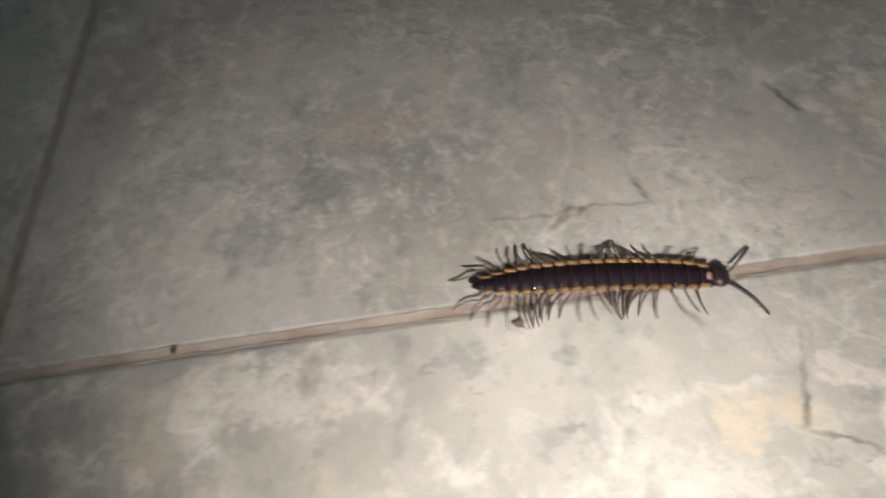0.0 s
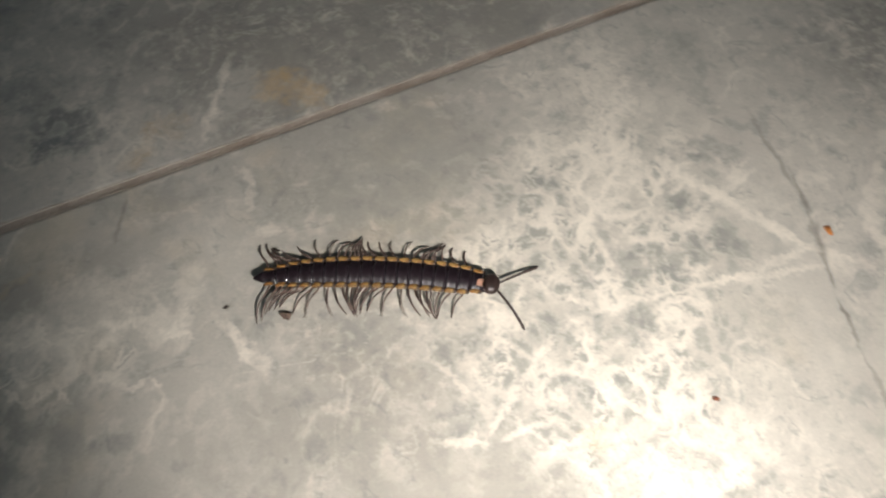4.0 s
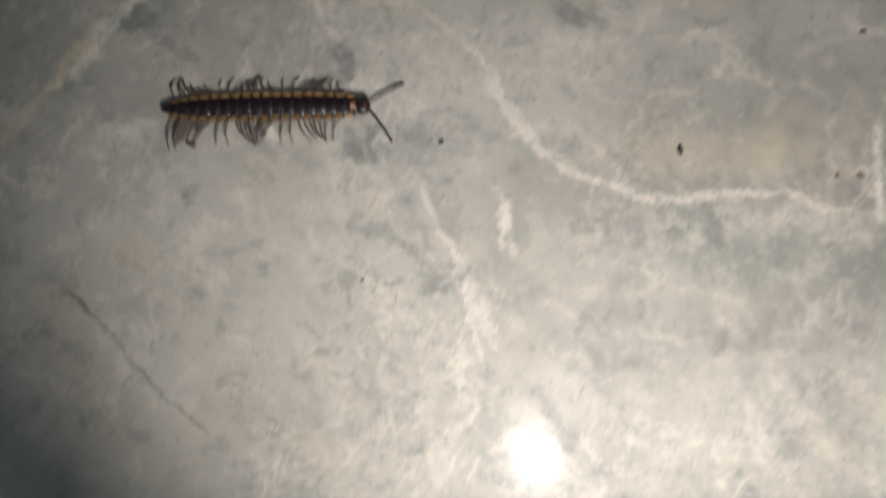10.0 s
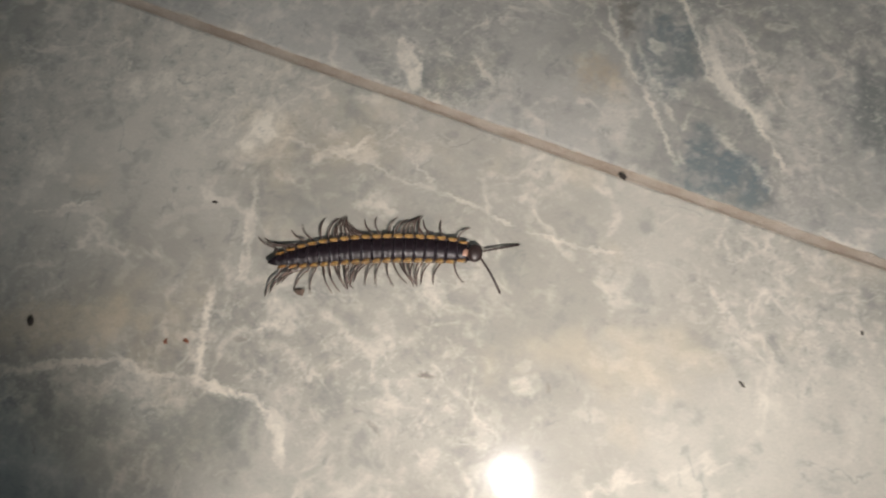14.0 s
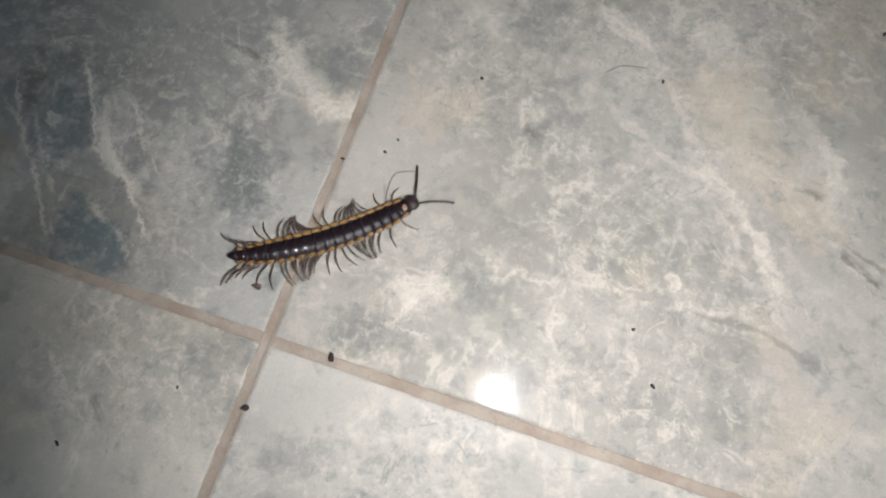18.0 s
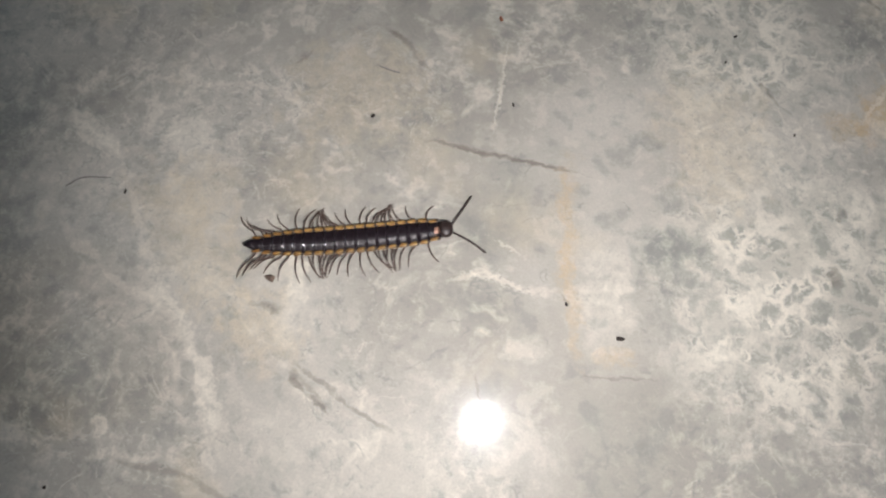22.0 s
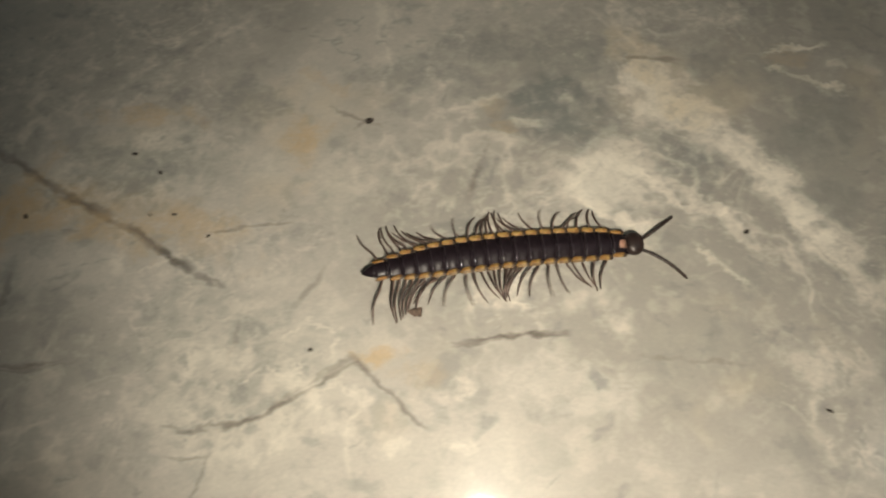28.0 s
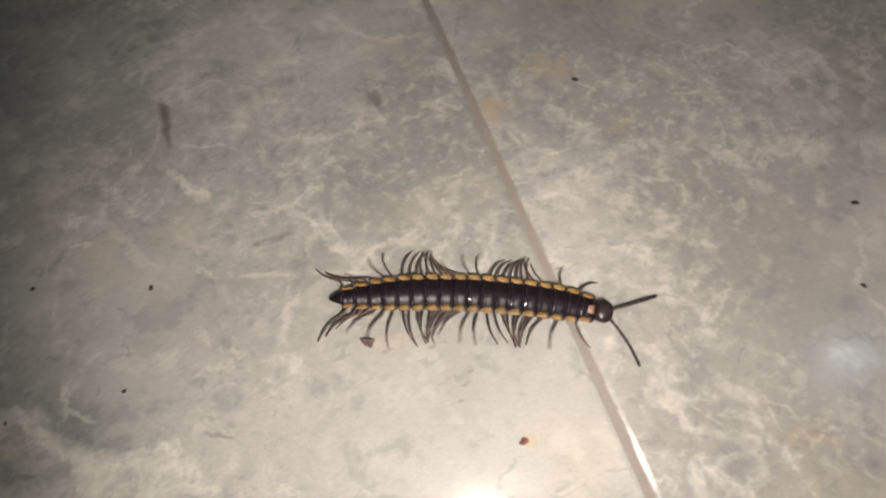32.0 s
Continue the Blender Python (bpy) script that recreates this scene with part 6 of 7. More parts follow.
VEINS[(-1, -1)][0].extend([
    ("pale", -233.6, -55.8, 4.50, 1.30, -80, 0.60),
    ("pale", -232.8, -62.0, 3.56, 1.30, -87, 0.60),
    ("pale", -232.3, -68.1, 4.34, 1.30, -84, 0.60),
    ("pale", -232.0, -73.7, 2.99, 1.30, -93, 0.60),
    ("ochre", -232.5, -58.2, 3.85, 1.60, -60, 0.45),
    ("ochre", -229.9, -65.3, 5.98, 1.60, -75, 0.45),
    ("ochre", -227.7, -73.4, 4.70, 1.60, -75, 0.45),
    ("ochre", -226.0, -78.4, 2.53, 1.60, -61, 0.45),
    ("ochre", -221.0, -83.3, 3.80, 1.30, -41, 0.40),
    ("ochre", -216.7, -87.0, 3.58, 1.30, -41, 0.40),
    ("ochre", -213.0, -91.5, 4.13, 1.30, -61, 0.40),
    ("ochre", -210.6, -95.9, 2.48, 1.30, -59, 0.40),
    ("cream", -228.1, -80.3, 3.88, 1.20, -9, 0.50),
])
VEINS[(-1, -1)][0].extend([
    ("cream", -225.4, -79.1, 2.33, 1.20, 98, 0.50),
    ("cream", -226.5, -74.0, 4.49, 1.20, 104, 0.50),
    ("slate_s", -231.5, -56.4, 4.69, 0.30, -58, 0.50),
    ("slate_s", -227.6, -61.3, 2.59, 0.30, -38, 0.50),
    ("grey", -221.7, -73.2, 4.04, 3.83, 48, 0.60),
    ("slate", -215.3, -80.5, 3.27, 3.42, 48, 0.40),
    ("ochre", -220.2, -61.5, 3.86, 2.93, 23, 0.30),
    ("pale", -211.9, -86.7, 2.45, 0.70, 86, 0.50),
    ("pale", -211.9, -82.4, 2.90, 0.70, 92, 0.50),
    ("pale", -213.2, -79.3, 1.88, 0.70, 147, 0.50),
    ("ochre", -213.8, -88.7, 2.07, 0.60, 8, 0.50),
    ("slate_s", -214.6, -72.2, 1.83, 0.35, 60, 0.60),
    ("slate_s", -213.5, -68.4, 2.92, 0.35, 82, 0.60),
])
VEINS[(-1, -1)][0].extend([
    ("slate_s", -212.7, -65.2, 1.17, 0.35, 58, 0.60),
    ("ochre", -217.4, -53.0, 2.45, 6.49, 48, 0.25),
    ("pale_s", -249.7, -90.4, 3.70, 0.50, 61, 0.55),
    ("pale_s", -244.3, -87.3, 4.66, 0.50, 4, 0.55),
    ("pale_s", -236.6, -88.8, 3.08, 0.50, -40, 0.55),
    ("pale_s", -244.5, -90.8, 3.27, 0.40, 62, 0.50),
    ("pale", -233.6, -87.4, 2.29, 1.58, 48, 0.50),
    ("ochre", -247.1, -85.3, 4.26, 1.78, 25, 0.25),
    ("pale", -213.8, -97.0, 2.52, 3.38, 48, 0.45),
    ("pale", -221.2, -103.0, 4.06, 2.46, 48, 0.25),
    ("slate", -211.3, -85.0, 1.26, 0.75, 48, 0.50),
    ("slate", -207.6, -80.9, 1.26, 0.76, 48, 0.50),
    ("slate", -204.0, -76.2, 1.26, 0.77, 48, 0.50),
])
VEINS[(-1, -1)][0].extend([
    ("slate", -208.7, -93.8, 1.20, 0.68, 48, 0.50),
    ("pale_s", -230.7, -99.6, 4.29, 0.40, -45, 0.40),
    ("pale_s", -236.1, -88.2, 3.52, 0.40, -31, 0.40),
    ("pale_s", -233.1, -92.4, 3.11, 0.40, -82, 0.40),
    ("pale", -232.7, -87.0, 1.64, 1.53, 37, 0.60),
    ("slate", -229.9, -89.6, 1.72, 1.34, 37, 0.45),
    ("slate_s", -227.7, -110.6, 4.02, 0.45, -8, 0.75),
    ("slate_s", -221.1, -111.5, 3.81, 0.45, -8, 0.75),
    ("slate_s", -216.1, -111.9, 2.13, 0.45, 3, 0.75),
    ("slate_s", -211.2, -112.7, 3.80, 0.45, -16, 0.75),
    ("cream", -224.8, -77.8, 6.54, 2.40, -54, 0.50),
    ("cream", -219.7, -85.4, 5.67, 2.40, -58, 0.50),
    ("cream", -215.6, -91.3, 4.29, 2.40, -51, 0.50),
])
VEINS[(-1, -1)][0].extend([
    ("pale", -212.4, -96.4, 4.37, 2.20, -65, 0.50),
    ("pale", -209.0, -101.0, 3.86, 2.20, -40, 0.50),
    ("pale", -205.5, -105.2, 4.15, 2.20, -60, 0.50),
    ("slate", -207.4, -100.4, 3.06, 1.20, -27, 0.50),
    ("slate", -207.0, -100.1, 2.86, 1.20, 141, 0.50),
    ("pale_s", -204.6, -94.6, 5.06, 0.50, -31, 0.50),
    ("pale_s", -197.8, -98.8, 4.28, 0.50, -33, 0.50),
    ("slate", -232.3, -74.4, 2.48, 3.04, 37, 0.50),
    ("cream", -208.9, -109.0, 5.86, 2.38, 37, 0.30),
    ("pale", -179.8, -39.7, 3.80, 1.30, -103, 0.60),
    ("pale", -181.3, -46.2, 4.79, 1.30, -102, 0.60),
    ("pale", -182.8, -53.5, 4.57, 1.30, -102, 0.60),
    ("pale", -183.9, -60.9, 4.90, 1.30, -96, 0.60),
])
VEINS[(-1, -1)][0].extend([
    ("pale", -185.4, -67.9, 4.15, 1.30, -109, 0.60),
    ("slate", -178.3, -41.3, 5.54, 1.10, -97, 0.50),
    ("slate", -180.1, -49.1, 4.45, 1.10, -111, 0.50),
    ("slate", -181.9, -55.8, 4.16, 1.10, -99, 0.50),
    ("slate", -180.9, -58.9, 2.21, 1.20, 6, 0.50),
    ("slate", -177.3, -59.5, 2.91, 1.20, -22, 0.50),
    ("slate", -172.7, -60.6, 3.41, 1.20, -6, 0.50),
    ("pale_s", -173.0, -35.4, 3.84, 0.60, -17, 0.70),
    ("pale_s", -167.4, -37.9, 3.62, 0.60, -32, 0.70),
    ("pale_s", -168.3, -33.3, 3.71, 0.50, -8, 0.60),
    ("pale_s", -162.9, -34.4, 2.90, 0.50, -17, 0.60),
    ("pale_s", -161.3, -43.1, 2.38, 0.60, -21, 0.60),
    ("pale_s", -158.3, -44.1, 1.58, 0.60, -15, 0.60),
])
VEINS[(-1, -1)][0].extend([
    ("slate", -169.2, -41.1, 4.97, 3.68, -8, 0.50),
    ("slate", -174.5, -35.1, 3.79, 3.04, 37, 0.40),
    ("slate_s", -191.2, -44.0, 3.59, 0.60, -13, 0.70),
    ("slate_s", -186.5, -46.1, 2.80, 0.60, -38, 0.70),
    ("pale", -161.7, -60.1, 4.82, 1.00, -43, 0.45),
    ("pale", -156.8, -64.9, 3.57, 1.00, -47, 0.45),
    ("pale", -165.2, -62.5, 0.86, 0.90, 37, 0.50),
    ("pale", -174.9, -73.5, 3.02, 1.38, 16, 0.40),
    ("pale_s", -188.1, -88.3, 1.62, 0.50, 0, 0.50),
    ("pale_s", -186.0, -88.6, 1.20, 0.50, -20, 0.50),
])
VEINS[(0, 0)][0].extend([
    ("ochre", 138.5, 87.0, 4.45, 2.60, 39, 0.42),
    ("ochre", 143.6, 91.5, 5.23, 2.60, 44, 0.42),
    ("ochre", 149.9, 94.8, 5.14, 2.60, 11, 0.42),
    ("ochre", 156.5, 94.4, 4.60, 2.60, -19, 0.42),
    ("ochre", 162.5, 91.8, 4.77, 2.60, -28, 0.42),
    ("ochre", 153.2, 100.4, 3.88, 1.20, 52, 0.35),
    ("ochre", 162.2, 106.4, 4.30, 1.69, -3, 0.35),
    ("slate", 161.4, 98.7, 6.35, 3.47, -26, 0.35),
    ("slate", 139.1, 102.3, 5.15, 3.18, -3, 0.35),
    ("pale_s", 142.3, 90.8, 4.66, 0.50, 59, 0.60),
    ("pale_s", 144.8, 94.5, 0.78, 0.50, 30, 0.60),
    ("pale_s", 140.8, 97.1, 2.89, 0.40, 55, 0.50),
    ("pale", 142.6, 87.3, 2.64, 1.13, -37, 0.50),
])
VEINS[(0, 0)][0].extend([
    ("dark_s", 140.8, 107.7, 3.68, 0.42, -40, 0.55),
    ("dark_s", 145.8, 104.3, 3.41, 0.42, -30, 0.55),
    ("dark_s", 150.5, 101.0, 3.40, 0.42, -40, 0.55),
    ("dark_s", 154.0, 98.0, 2.13, 0.42, -40, 0.55),
    ("dark_s", 158.7, 95.1, 4.36, 0.42, -29, 0.55),
    ("dark_s", 164.2, 91.5, 3.34, 0.42, -39, 0.55),
    ("dark_s", 168.0, 88.1, 2.70, 0.42, -44, 0.55),
    ("slate", 151.6, 88.1, 2.41, 0.80, -103, 0.60),
    ("slate", 151.1, 84.8, 2.00, 0.80, -93, 0.60),
    ("slate_s", 149.0, 79.5, 3.15, 0.25, -11, 0.55),
    ("slate_s", 155.0, 78.8, 3.79, 0.25, -3, 0.55),
    ("slate", 138.8, 72.8, 0.83, 1.67, -3, 0.45),
    ("pale", 141.4, 73.9, 1.94, 2.27, 18, 0.35),
])
VEINS[(0, 0)][0].extend([
    ("light", 155.9, 88.6, 5.69, 3.14, -3, 0.40),
    ("slate", 160.5, 67.4, 1.61, 0.54, -3, 0.50),
    ("slate", 208.1, 101.9, 6.46, 4.01, -3, 0.50),
    ("slate", 211.9, 98.5, 3.16, 3.87, -3, 0.45),
    ("slate", 200.2, 94.6, 2.78, 0.80, -120, 0.50),
    ("pale", 210.2, 91.5, 2.75, 1.00, -80, 0.60),
    ("pale", 212.0, 88.6, 2.32, 1.00, -33, 0.60),
    ("pale", 214.7, 87.0, 1.98, 1.00, -26, 0.60),
    ("light", 213.7, 92.8, 4.58, 4.21, -3, 0.45),
    ("pale", 186.3, 96.7, 6.15, 3.60, -3, 0.30),
    ("slate", 190.6, 94.6, 2.03, 4.66, -3, 0.25),
    ("ochre", 181.7, 101.4, 1.58, 2.55, -3, 0.35),
    ("dark_s", 187.9, 102.0, 1.16, 0.40, 19, 0.50),
])
VEINS[(0, 0)][0].extend([
    ("ochre", 188.6, 75.7, 2.64, 1.00, -3, 0.35),
    ("dark_s", 186.3, 75.0, 1.46, 0.50, -40, 0.60),
    ("slate_s", 188.5, 72.7, 2.43, 0.30, -50, 0.50),
    ("slate_s", 190.8, 69.8, 1.95, 0.30, -53, 0.50),
    ("slate_s", 174.5, 71.0, 3.01, 0.40, 4, 0.60),
    ("slate_s", 178.9, 72.3, 2.53, 0.40, 30, 0.60),
    ("slate_s", 182.9, 74.5, 2.91, 0.40, 29, 0.60),
    ("dark_s", 197.2, 76.2, 3.16, 0.28, 2, 0.60),
    ("dark_s", 202.2, 76.2, 2.65, 0.28, 0, 0.60),
    ("pale", 175.4, 77.2, 1.50, 1.00, -8, 0.50),
    ("pale", 178.7, 74.3, 1.50, 0.94, 12, 0.50),
    ("pale", 181.0, 72.0, 1.41, 0.94, -19, 0.50),
    ("pale", 175.6, 68.6, 1.34, 0.90, -48, 0.50),
])
VEINS[(0, 0)][0].extend([
    ("pale", 182.9, 70.2, 1.37, 0.94, -29, 0.50),
    ("pale", 178.9, 69.2, 1.37, 0.91, -28, 0.50),
    ("pale", 186.1, 71.7, 1.49, 0.90, 11, 0.50),
    ("pale", 196.0, 71.6, 1.48, 0.93, 2, 0.50),
    ("pale", 189.0, 67.1, 1.45, 0.84, 11, 0.50),
    ("pale", 194.7, 66.7, 1.42, 0.86, 1, 0.50),
    ("slate", 174.8, 75.0, 1.55, 0.70, -19, 0.35),
    ("slate", 177.2, 72.2, 1.55, 0.67, 11, 0.35),
    ("slate", 181.7, 68.3, 1.45, 0.65, -18, 0.35),
    ("slate", 186.8, 68.8, 1.37, 0.70, -51, 0.35),
    ("slate", 193.0, 70.1, 1.38, 0.72, -41, 0.35),
    ("slate", 197.6, 68.1, 1.63, 0.60, 19, 0.35),
    ("slate", 211.6, 109.0, 5.03, 5.52, -13, 0.45),
])
VEINS[(0, 0)][0].extend([
    ("slate", 201.3, 109.3, 5.50, 5.44, -13, 0.30),
    ("cream", 220.4, 108.9, 5.07, 2.60, -77, 0.40),
    ("cream", 222.6, 103.0, 4.14, 2.60, -60, 0.40),
    ("cream", 225.8, 99.5, 3.35, 2.60, -31, 0.40),
    ("pale", 228.7, 95.0, 4.06, 1.60, -67, 0.55),
    ("pale", 230.7, 89.6, 3.69, 1.60, -72, 0.55),
    ("pale", 232.4, 84.8, 3.25, 1.60, -68, 0.55),
    ("slate_s", 220.9, 107.7, 2.04, 0.40, -11, 0.60),
    ("slate_s", 224.2, 107.1, 2.05, 0.40, -9, 0.60),
    ("pale", 210.6, 92.8, 1.96, 0.90, -112, 0.60),
    ("pale", 211.0, 89.6, 2.70, 0.90, -64, 0.60),
    ("pale", 213.5, 86.8, 2.45, 0.90, -30, 0.60),
    ("pale", 213.4, 94.9, 2.35, 0.80, 11, 0.50),
])
VEINS[(0, 0)][0].extend([
    ("pale", 216.6, 93.9, 2.55, 0.80, -44, 0.50),
    ("pale", 219.1, 90.5, 2.86, 0.80, -62, 0.50),
    ("light", 214.4, 89.9, 3.97, 2.74, -13, 0.40),
    ("pale", 221.6, 87.6, 3.16, 0.60, -25, 0.50),
    ("pale", 225.4, 85.9, 1.96, 0.60, -23, 0.50),
    ("slate", 222.8, 94.4, 4.51, 3.27, -45, 0.40),
    ("pale_s", 221.7, 82.2, 2.50, 0.50, -61, 0.60),
    ("pale_s", 223.6, 79.6, 1.52, 0.50, -45, 0.60),
    ("slate", 201.4, 93.5, 2.80, 0.70, -113, 0.60),
    ("slate_s", 204.4, 88.1, 0.55, 0.84, -42, 0.60),
    ("slate", 217.0, 84.4, 2.88, 1.29, -13, 0.35),
    ("dark_s", 200.5, 76.1, 1.87, 0.55, -1, 0.60),
    ("dark_s", 204.1, 76.1, 2.60, 0.55, 1, 0.60),
])
VEINS[(0, 0)][0].extend([
    ("ochre", 203.4, 100.2, 1.56, 1.25, -13, 0.35),
    ("pale", 206.7, 100.7, 2.10, 0.89, -13, 0.50),
    ("slate_s", 214.2, 72.8, 1.82, 0.30, -9, 0.40),
    ("slate_s", 218.9, 71.9, 3.80, 0.30, -11, 0.40),
    ("slate", 208.4, 71.7, 0.77, 0.67, -13, 0.45),
    ("pale", 211.1, 76.8, 2.25, 1.36, -13, 0.40),
    ("pale", 228.1, 69.7, 2.65, 1.70, -13, 0.40),
    ("pale", 201.5, 78.9, 1.16, 0.46, -13, 0.50),
    ("slate_s", 264.8, 100.5, 2.06, 0.60, -78, 0.70),
    ("slate_s", 265.0, 97.5, 1.86, 0.60, -94, 0.70),
    ("pale_s", 265.7, 89.9, 1.53, 0.50, -46, 0.60),
    ("pale_s", 267.3, 88.1, 1.59, 0.50, -53, 0.60),
    ("pale_s", 273.8, 83.2, 3.18, 0.50, -13, 0.50),
])
VEINS[(0, 0)][0].extend([
    ("pale_s", 277.5, 80.5, 2.92, 0.50, -61, 0.50),
    ("pale", 273.6, 70.9, 3.54, 0.60, -118, 0.40),
    ("pale", 272.5, 66.5, 2.30, 0.60, -80, 0.40),
    ("pale_s", 266.3, 78.6, 1.72, 0.40, -50, 0.50),
    ("slate_s", 271.9, 79.9, 1.31, 0.35, 17, 0.50),
    ("slate_s", 273.9, 80.0, 1.31, 0.35, -13, 0.50),
    ("pale", 249.3, 67.8, 3.36, 1.30, -46, 0.50),
    ("pale", 251.2, 65.1, 1.57, 1.30, -82, 0.50),
    ("pale", 253.8, 63.1, 3.47, 1.30, -23, 0.50),
    ("pale", 258.5, 61.8, 3.06, 1.30, -8, 0.50),
    ("pale", 262.2, 59.6, 3.18, 1.30, -52, 0.50),
    ("slate", 252.5, 68.5, 3.90, 1.93, -40, 0.35),
    ("pale", 239.3, 70.6, 3.19, 2.24, -13, 0.35),
])
VEINS[(0, 0)][0].extend([
    ("pale", 260.0, 63.0, 0.99, 0.98, -13, 0.60),
    ("slate_s", 264.7, 62.2, 1.80, 0.20, -26, 0.50),
    ("slate", 288.6, 94.7, 2.60, 0.70, -76, 0.50),
    ("pale", 246.8, 88.9, 2.10, 1.32, -13, 0.40),
    ("pale", 253.9, 88.8, 1.28, 0.74, -13, 0.50),
    ("pale_s", 240.9, 107.2, 3.41, 0.50, -3, 0.60),
    ("pale", 243.6, 103.8, 1.45, 0.84, -17, 0.50),
    ("pale", 242.4, 100.8, 1.42, 0.54, -17, 0.50),
    ("slate_s", 264.9, 100.6, 1.94, 0.60, -73, 0.60),
    ("slate_s", 265.2, 97.6, 2.01, 0.60, -96, 0.60),
    ("pale_s", 266.4, 89.1, 2.43, 0.40, -35, 0.50),
    ("pale_s", 253.3, 88.9, 0.94, 0.35, 21, 0.50),
    ("pale_s", 254.8, 89.1, 1.00, 0.35, -6, 0.50),
])
VEINS[(0, 0)][0].extend([
    ("pale_s", 254.2, 86.0, 1.69, 0.35, -6, 0.60),
    ("pale", 241.2, 71.6, 3.79, 1.00, -5, 0.50),
    ("pale", 246.3, 70.0, 3.17, 1.00, -33, 0.50),
    ("pale", 249.7, 66.7, 3.04, 1.00, -56, 0.50),
    ("cream", 244.4, 68.1, 5.71, 2.13, -17, 0.40),
    ("slate", 252.5, 66.4, 2.21, 2.55, -17, 0.35),
    ("pale", 259.8, 62.8, 0.79, 0.75, -17, 0.70),
    ("pale_s", 251.9, 70.1, 1.55, 0.50, -86, 0.50),
    ("pale_s", 253.1, 67.8, 1.99, 0.50, -42, 0.50),
    ("slate", 250.7, 74.1, 1.53, 0.50, -7, 0.45),
    ("slate", 289.9, 85.7, 8.16, 3.72, 6, 0.30),
    ("slate_s", 289.3, 94.2, 2.31, 0.50, -92, 0.50),
    ("ochre", 291.2, 52.7, 1.05, 0.67, -17, 0.40),
])
VEINS[(0, 0)][0].extend([
    ("slate_s", 285.7, 63.8, 0.48, 0.23, 2, 0.50),
    ("slate_s", 288.4, 60.2, 0.48, 0.22, 2, 0.50),
    ("slate_s", 287.7, 59.3, 0.47, 0.22, 2, 0.50),
    ("slate_s", 286.7, 58.0, 0.46, 0.21, 2, 0.50),
    ("slate_s", 281.5, 64.6, 0.48, 0.23, 3, 0.50),
])
VEINS[(1, 0)][0].extend([
    ("ochre", 301.9, 88.7, 1.71, 1.76, -56, 0.50),
    ("slate", 305.9, 79.3, 7.37, 3.51, 9, 0.30),
    ("pale", 324.3, 73.2, 2.49, 1.11, -37, 0.40),
    ("pale_s", 303.6, 75.3, 1.84, 0.50, 1, 0.60),
    ("pale", 308.2, 67.3, 1.85, 0.45, -12, 0.50),
    ("ochre", 314.6, 80.7, 2.48, 1.27, 5, 0.30),
    ("pale", 302.3, 57.1, 0.83, 0.67, -17, 0.50),
])

SEEDS = {(-2, -1): (11, (0.42, 0.40, 0.355)), (-1, -1): (5, (0.44, 0.42, 0.37)), (-1, 0): (8, (0.385, 0.375, 0.345)), (0, 0): (2, (0.44, 0.415, 0.37)), (1, 0): (7, (0.43, 0.40, 0.355)), (0, -1): (9, (0.46, 0.44, 0.40)), (-2, 0): (4, (0.42, 0.41, 0.36))}
OTHER_MARBLE = [base_marble("grey-green marble", n, (0.44, 0.42, 0.37)) for n in (13, 17, 21)]
CUTS = 16
CELL = TILE * 1000 / CUTS


def tile_mesh(cut=False):
    bm = bmesh.new()
    half = (TILE - JOINT) / 2
    box(bm, -half, -half, -0.008, half, half, 0.0, 0.0005, 2)
    if cut:
        for axis in ((1, 0, 0), (0, 1, 0)):
            for k in range(1, CUTS):
                o = -TILE / 2 + k * TILE / CUTS
                bmesh.ops.bisect_plane(bm, geom=bm.verts[:] + bm.edges[:] + bm.faces[:], plane_co=(o, o, 0), plane_no=axis)
    return bm


def touching(rows, x0, y0, first):
    """The veins that reach into the square of the tile that begins at x0, y0."""
    out = []
    for r in rows:
        x, y, a, b, turn = r[first : first + 5]
        sharp = first and r[0].endswith("_s")
        grow, spare = (1.05, 2.2) if sharp else (1.45, 3.2)
        c, s = math.cos(radians(turn)), math.sin(radians(turn))
        dx = max(x0 - x, 0, x - x0 - CELL)
        dy = max(y0 - y, 0, y - y0 - CELL)
        if dx < math.hypot(a * c, b * s) * grow + spare and dy < math.hypot(a * s, b * c) * grow + spare:
            out.append(r)
    return out


def veined_tile(i, j):
    """A tile whose top is laid out in squares, each with the veins that cross it."""
    seed, tint = SEEDS[(i, j)]
    veins, lace = VEINS.get((i, j), ([], []))
    base = base_marble("grey-green marble", seed, tint)
    tile = part("tile", tile_mesh(True), base, floor, smooth=False)
    me, used = tile.data, {}
    for a in range(CUTS):
        for b in range(CUTS):
            x0, y0 = i * TILE * 1000 + a * CELL, j * TILE * 1000 + b * CELL
            near, nets = touching(veins, x0, y0, 1), touching(lace, x0, y0, 0)
            if near or nets:
                me.materials.append(veined(base, near, nets))
                used[(a, b)] = len(me.materials) - 1
    for f in me.polygons:
        a = min(CUTS - 1, max(0, int((f.center.x + TILE / 2) / (TILE / CUTS))))
        b = min(CUTS - 1, max(0, int((f.center.y + TILE / 2) / (TILE / CUTS))))
        f.material_index = used.get((a, b), 0)
    return tile


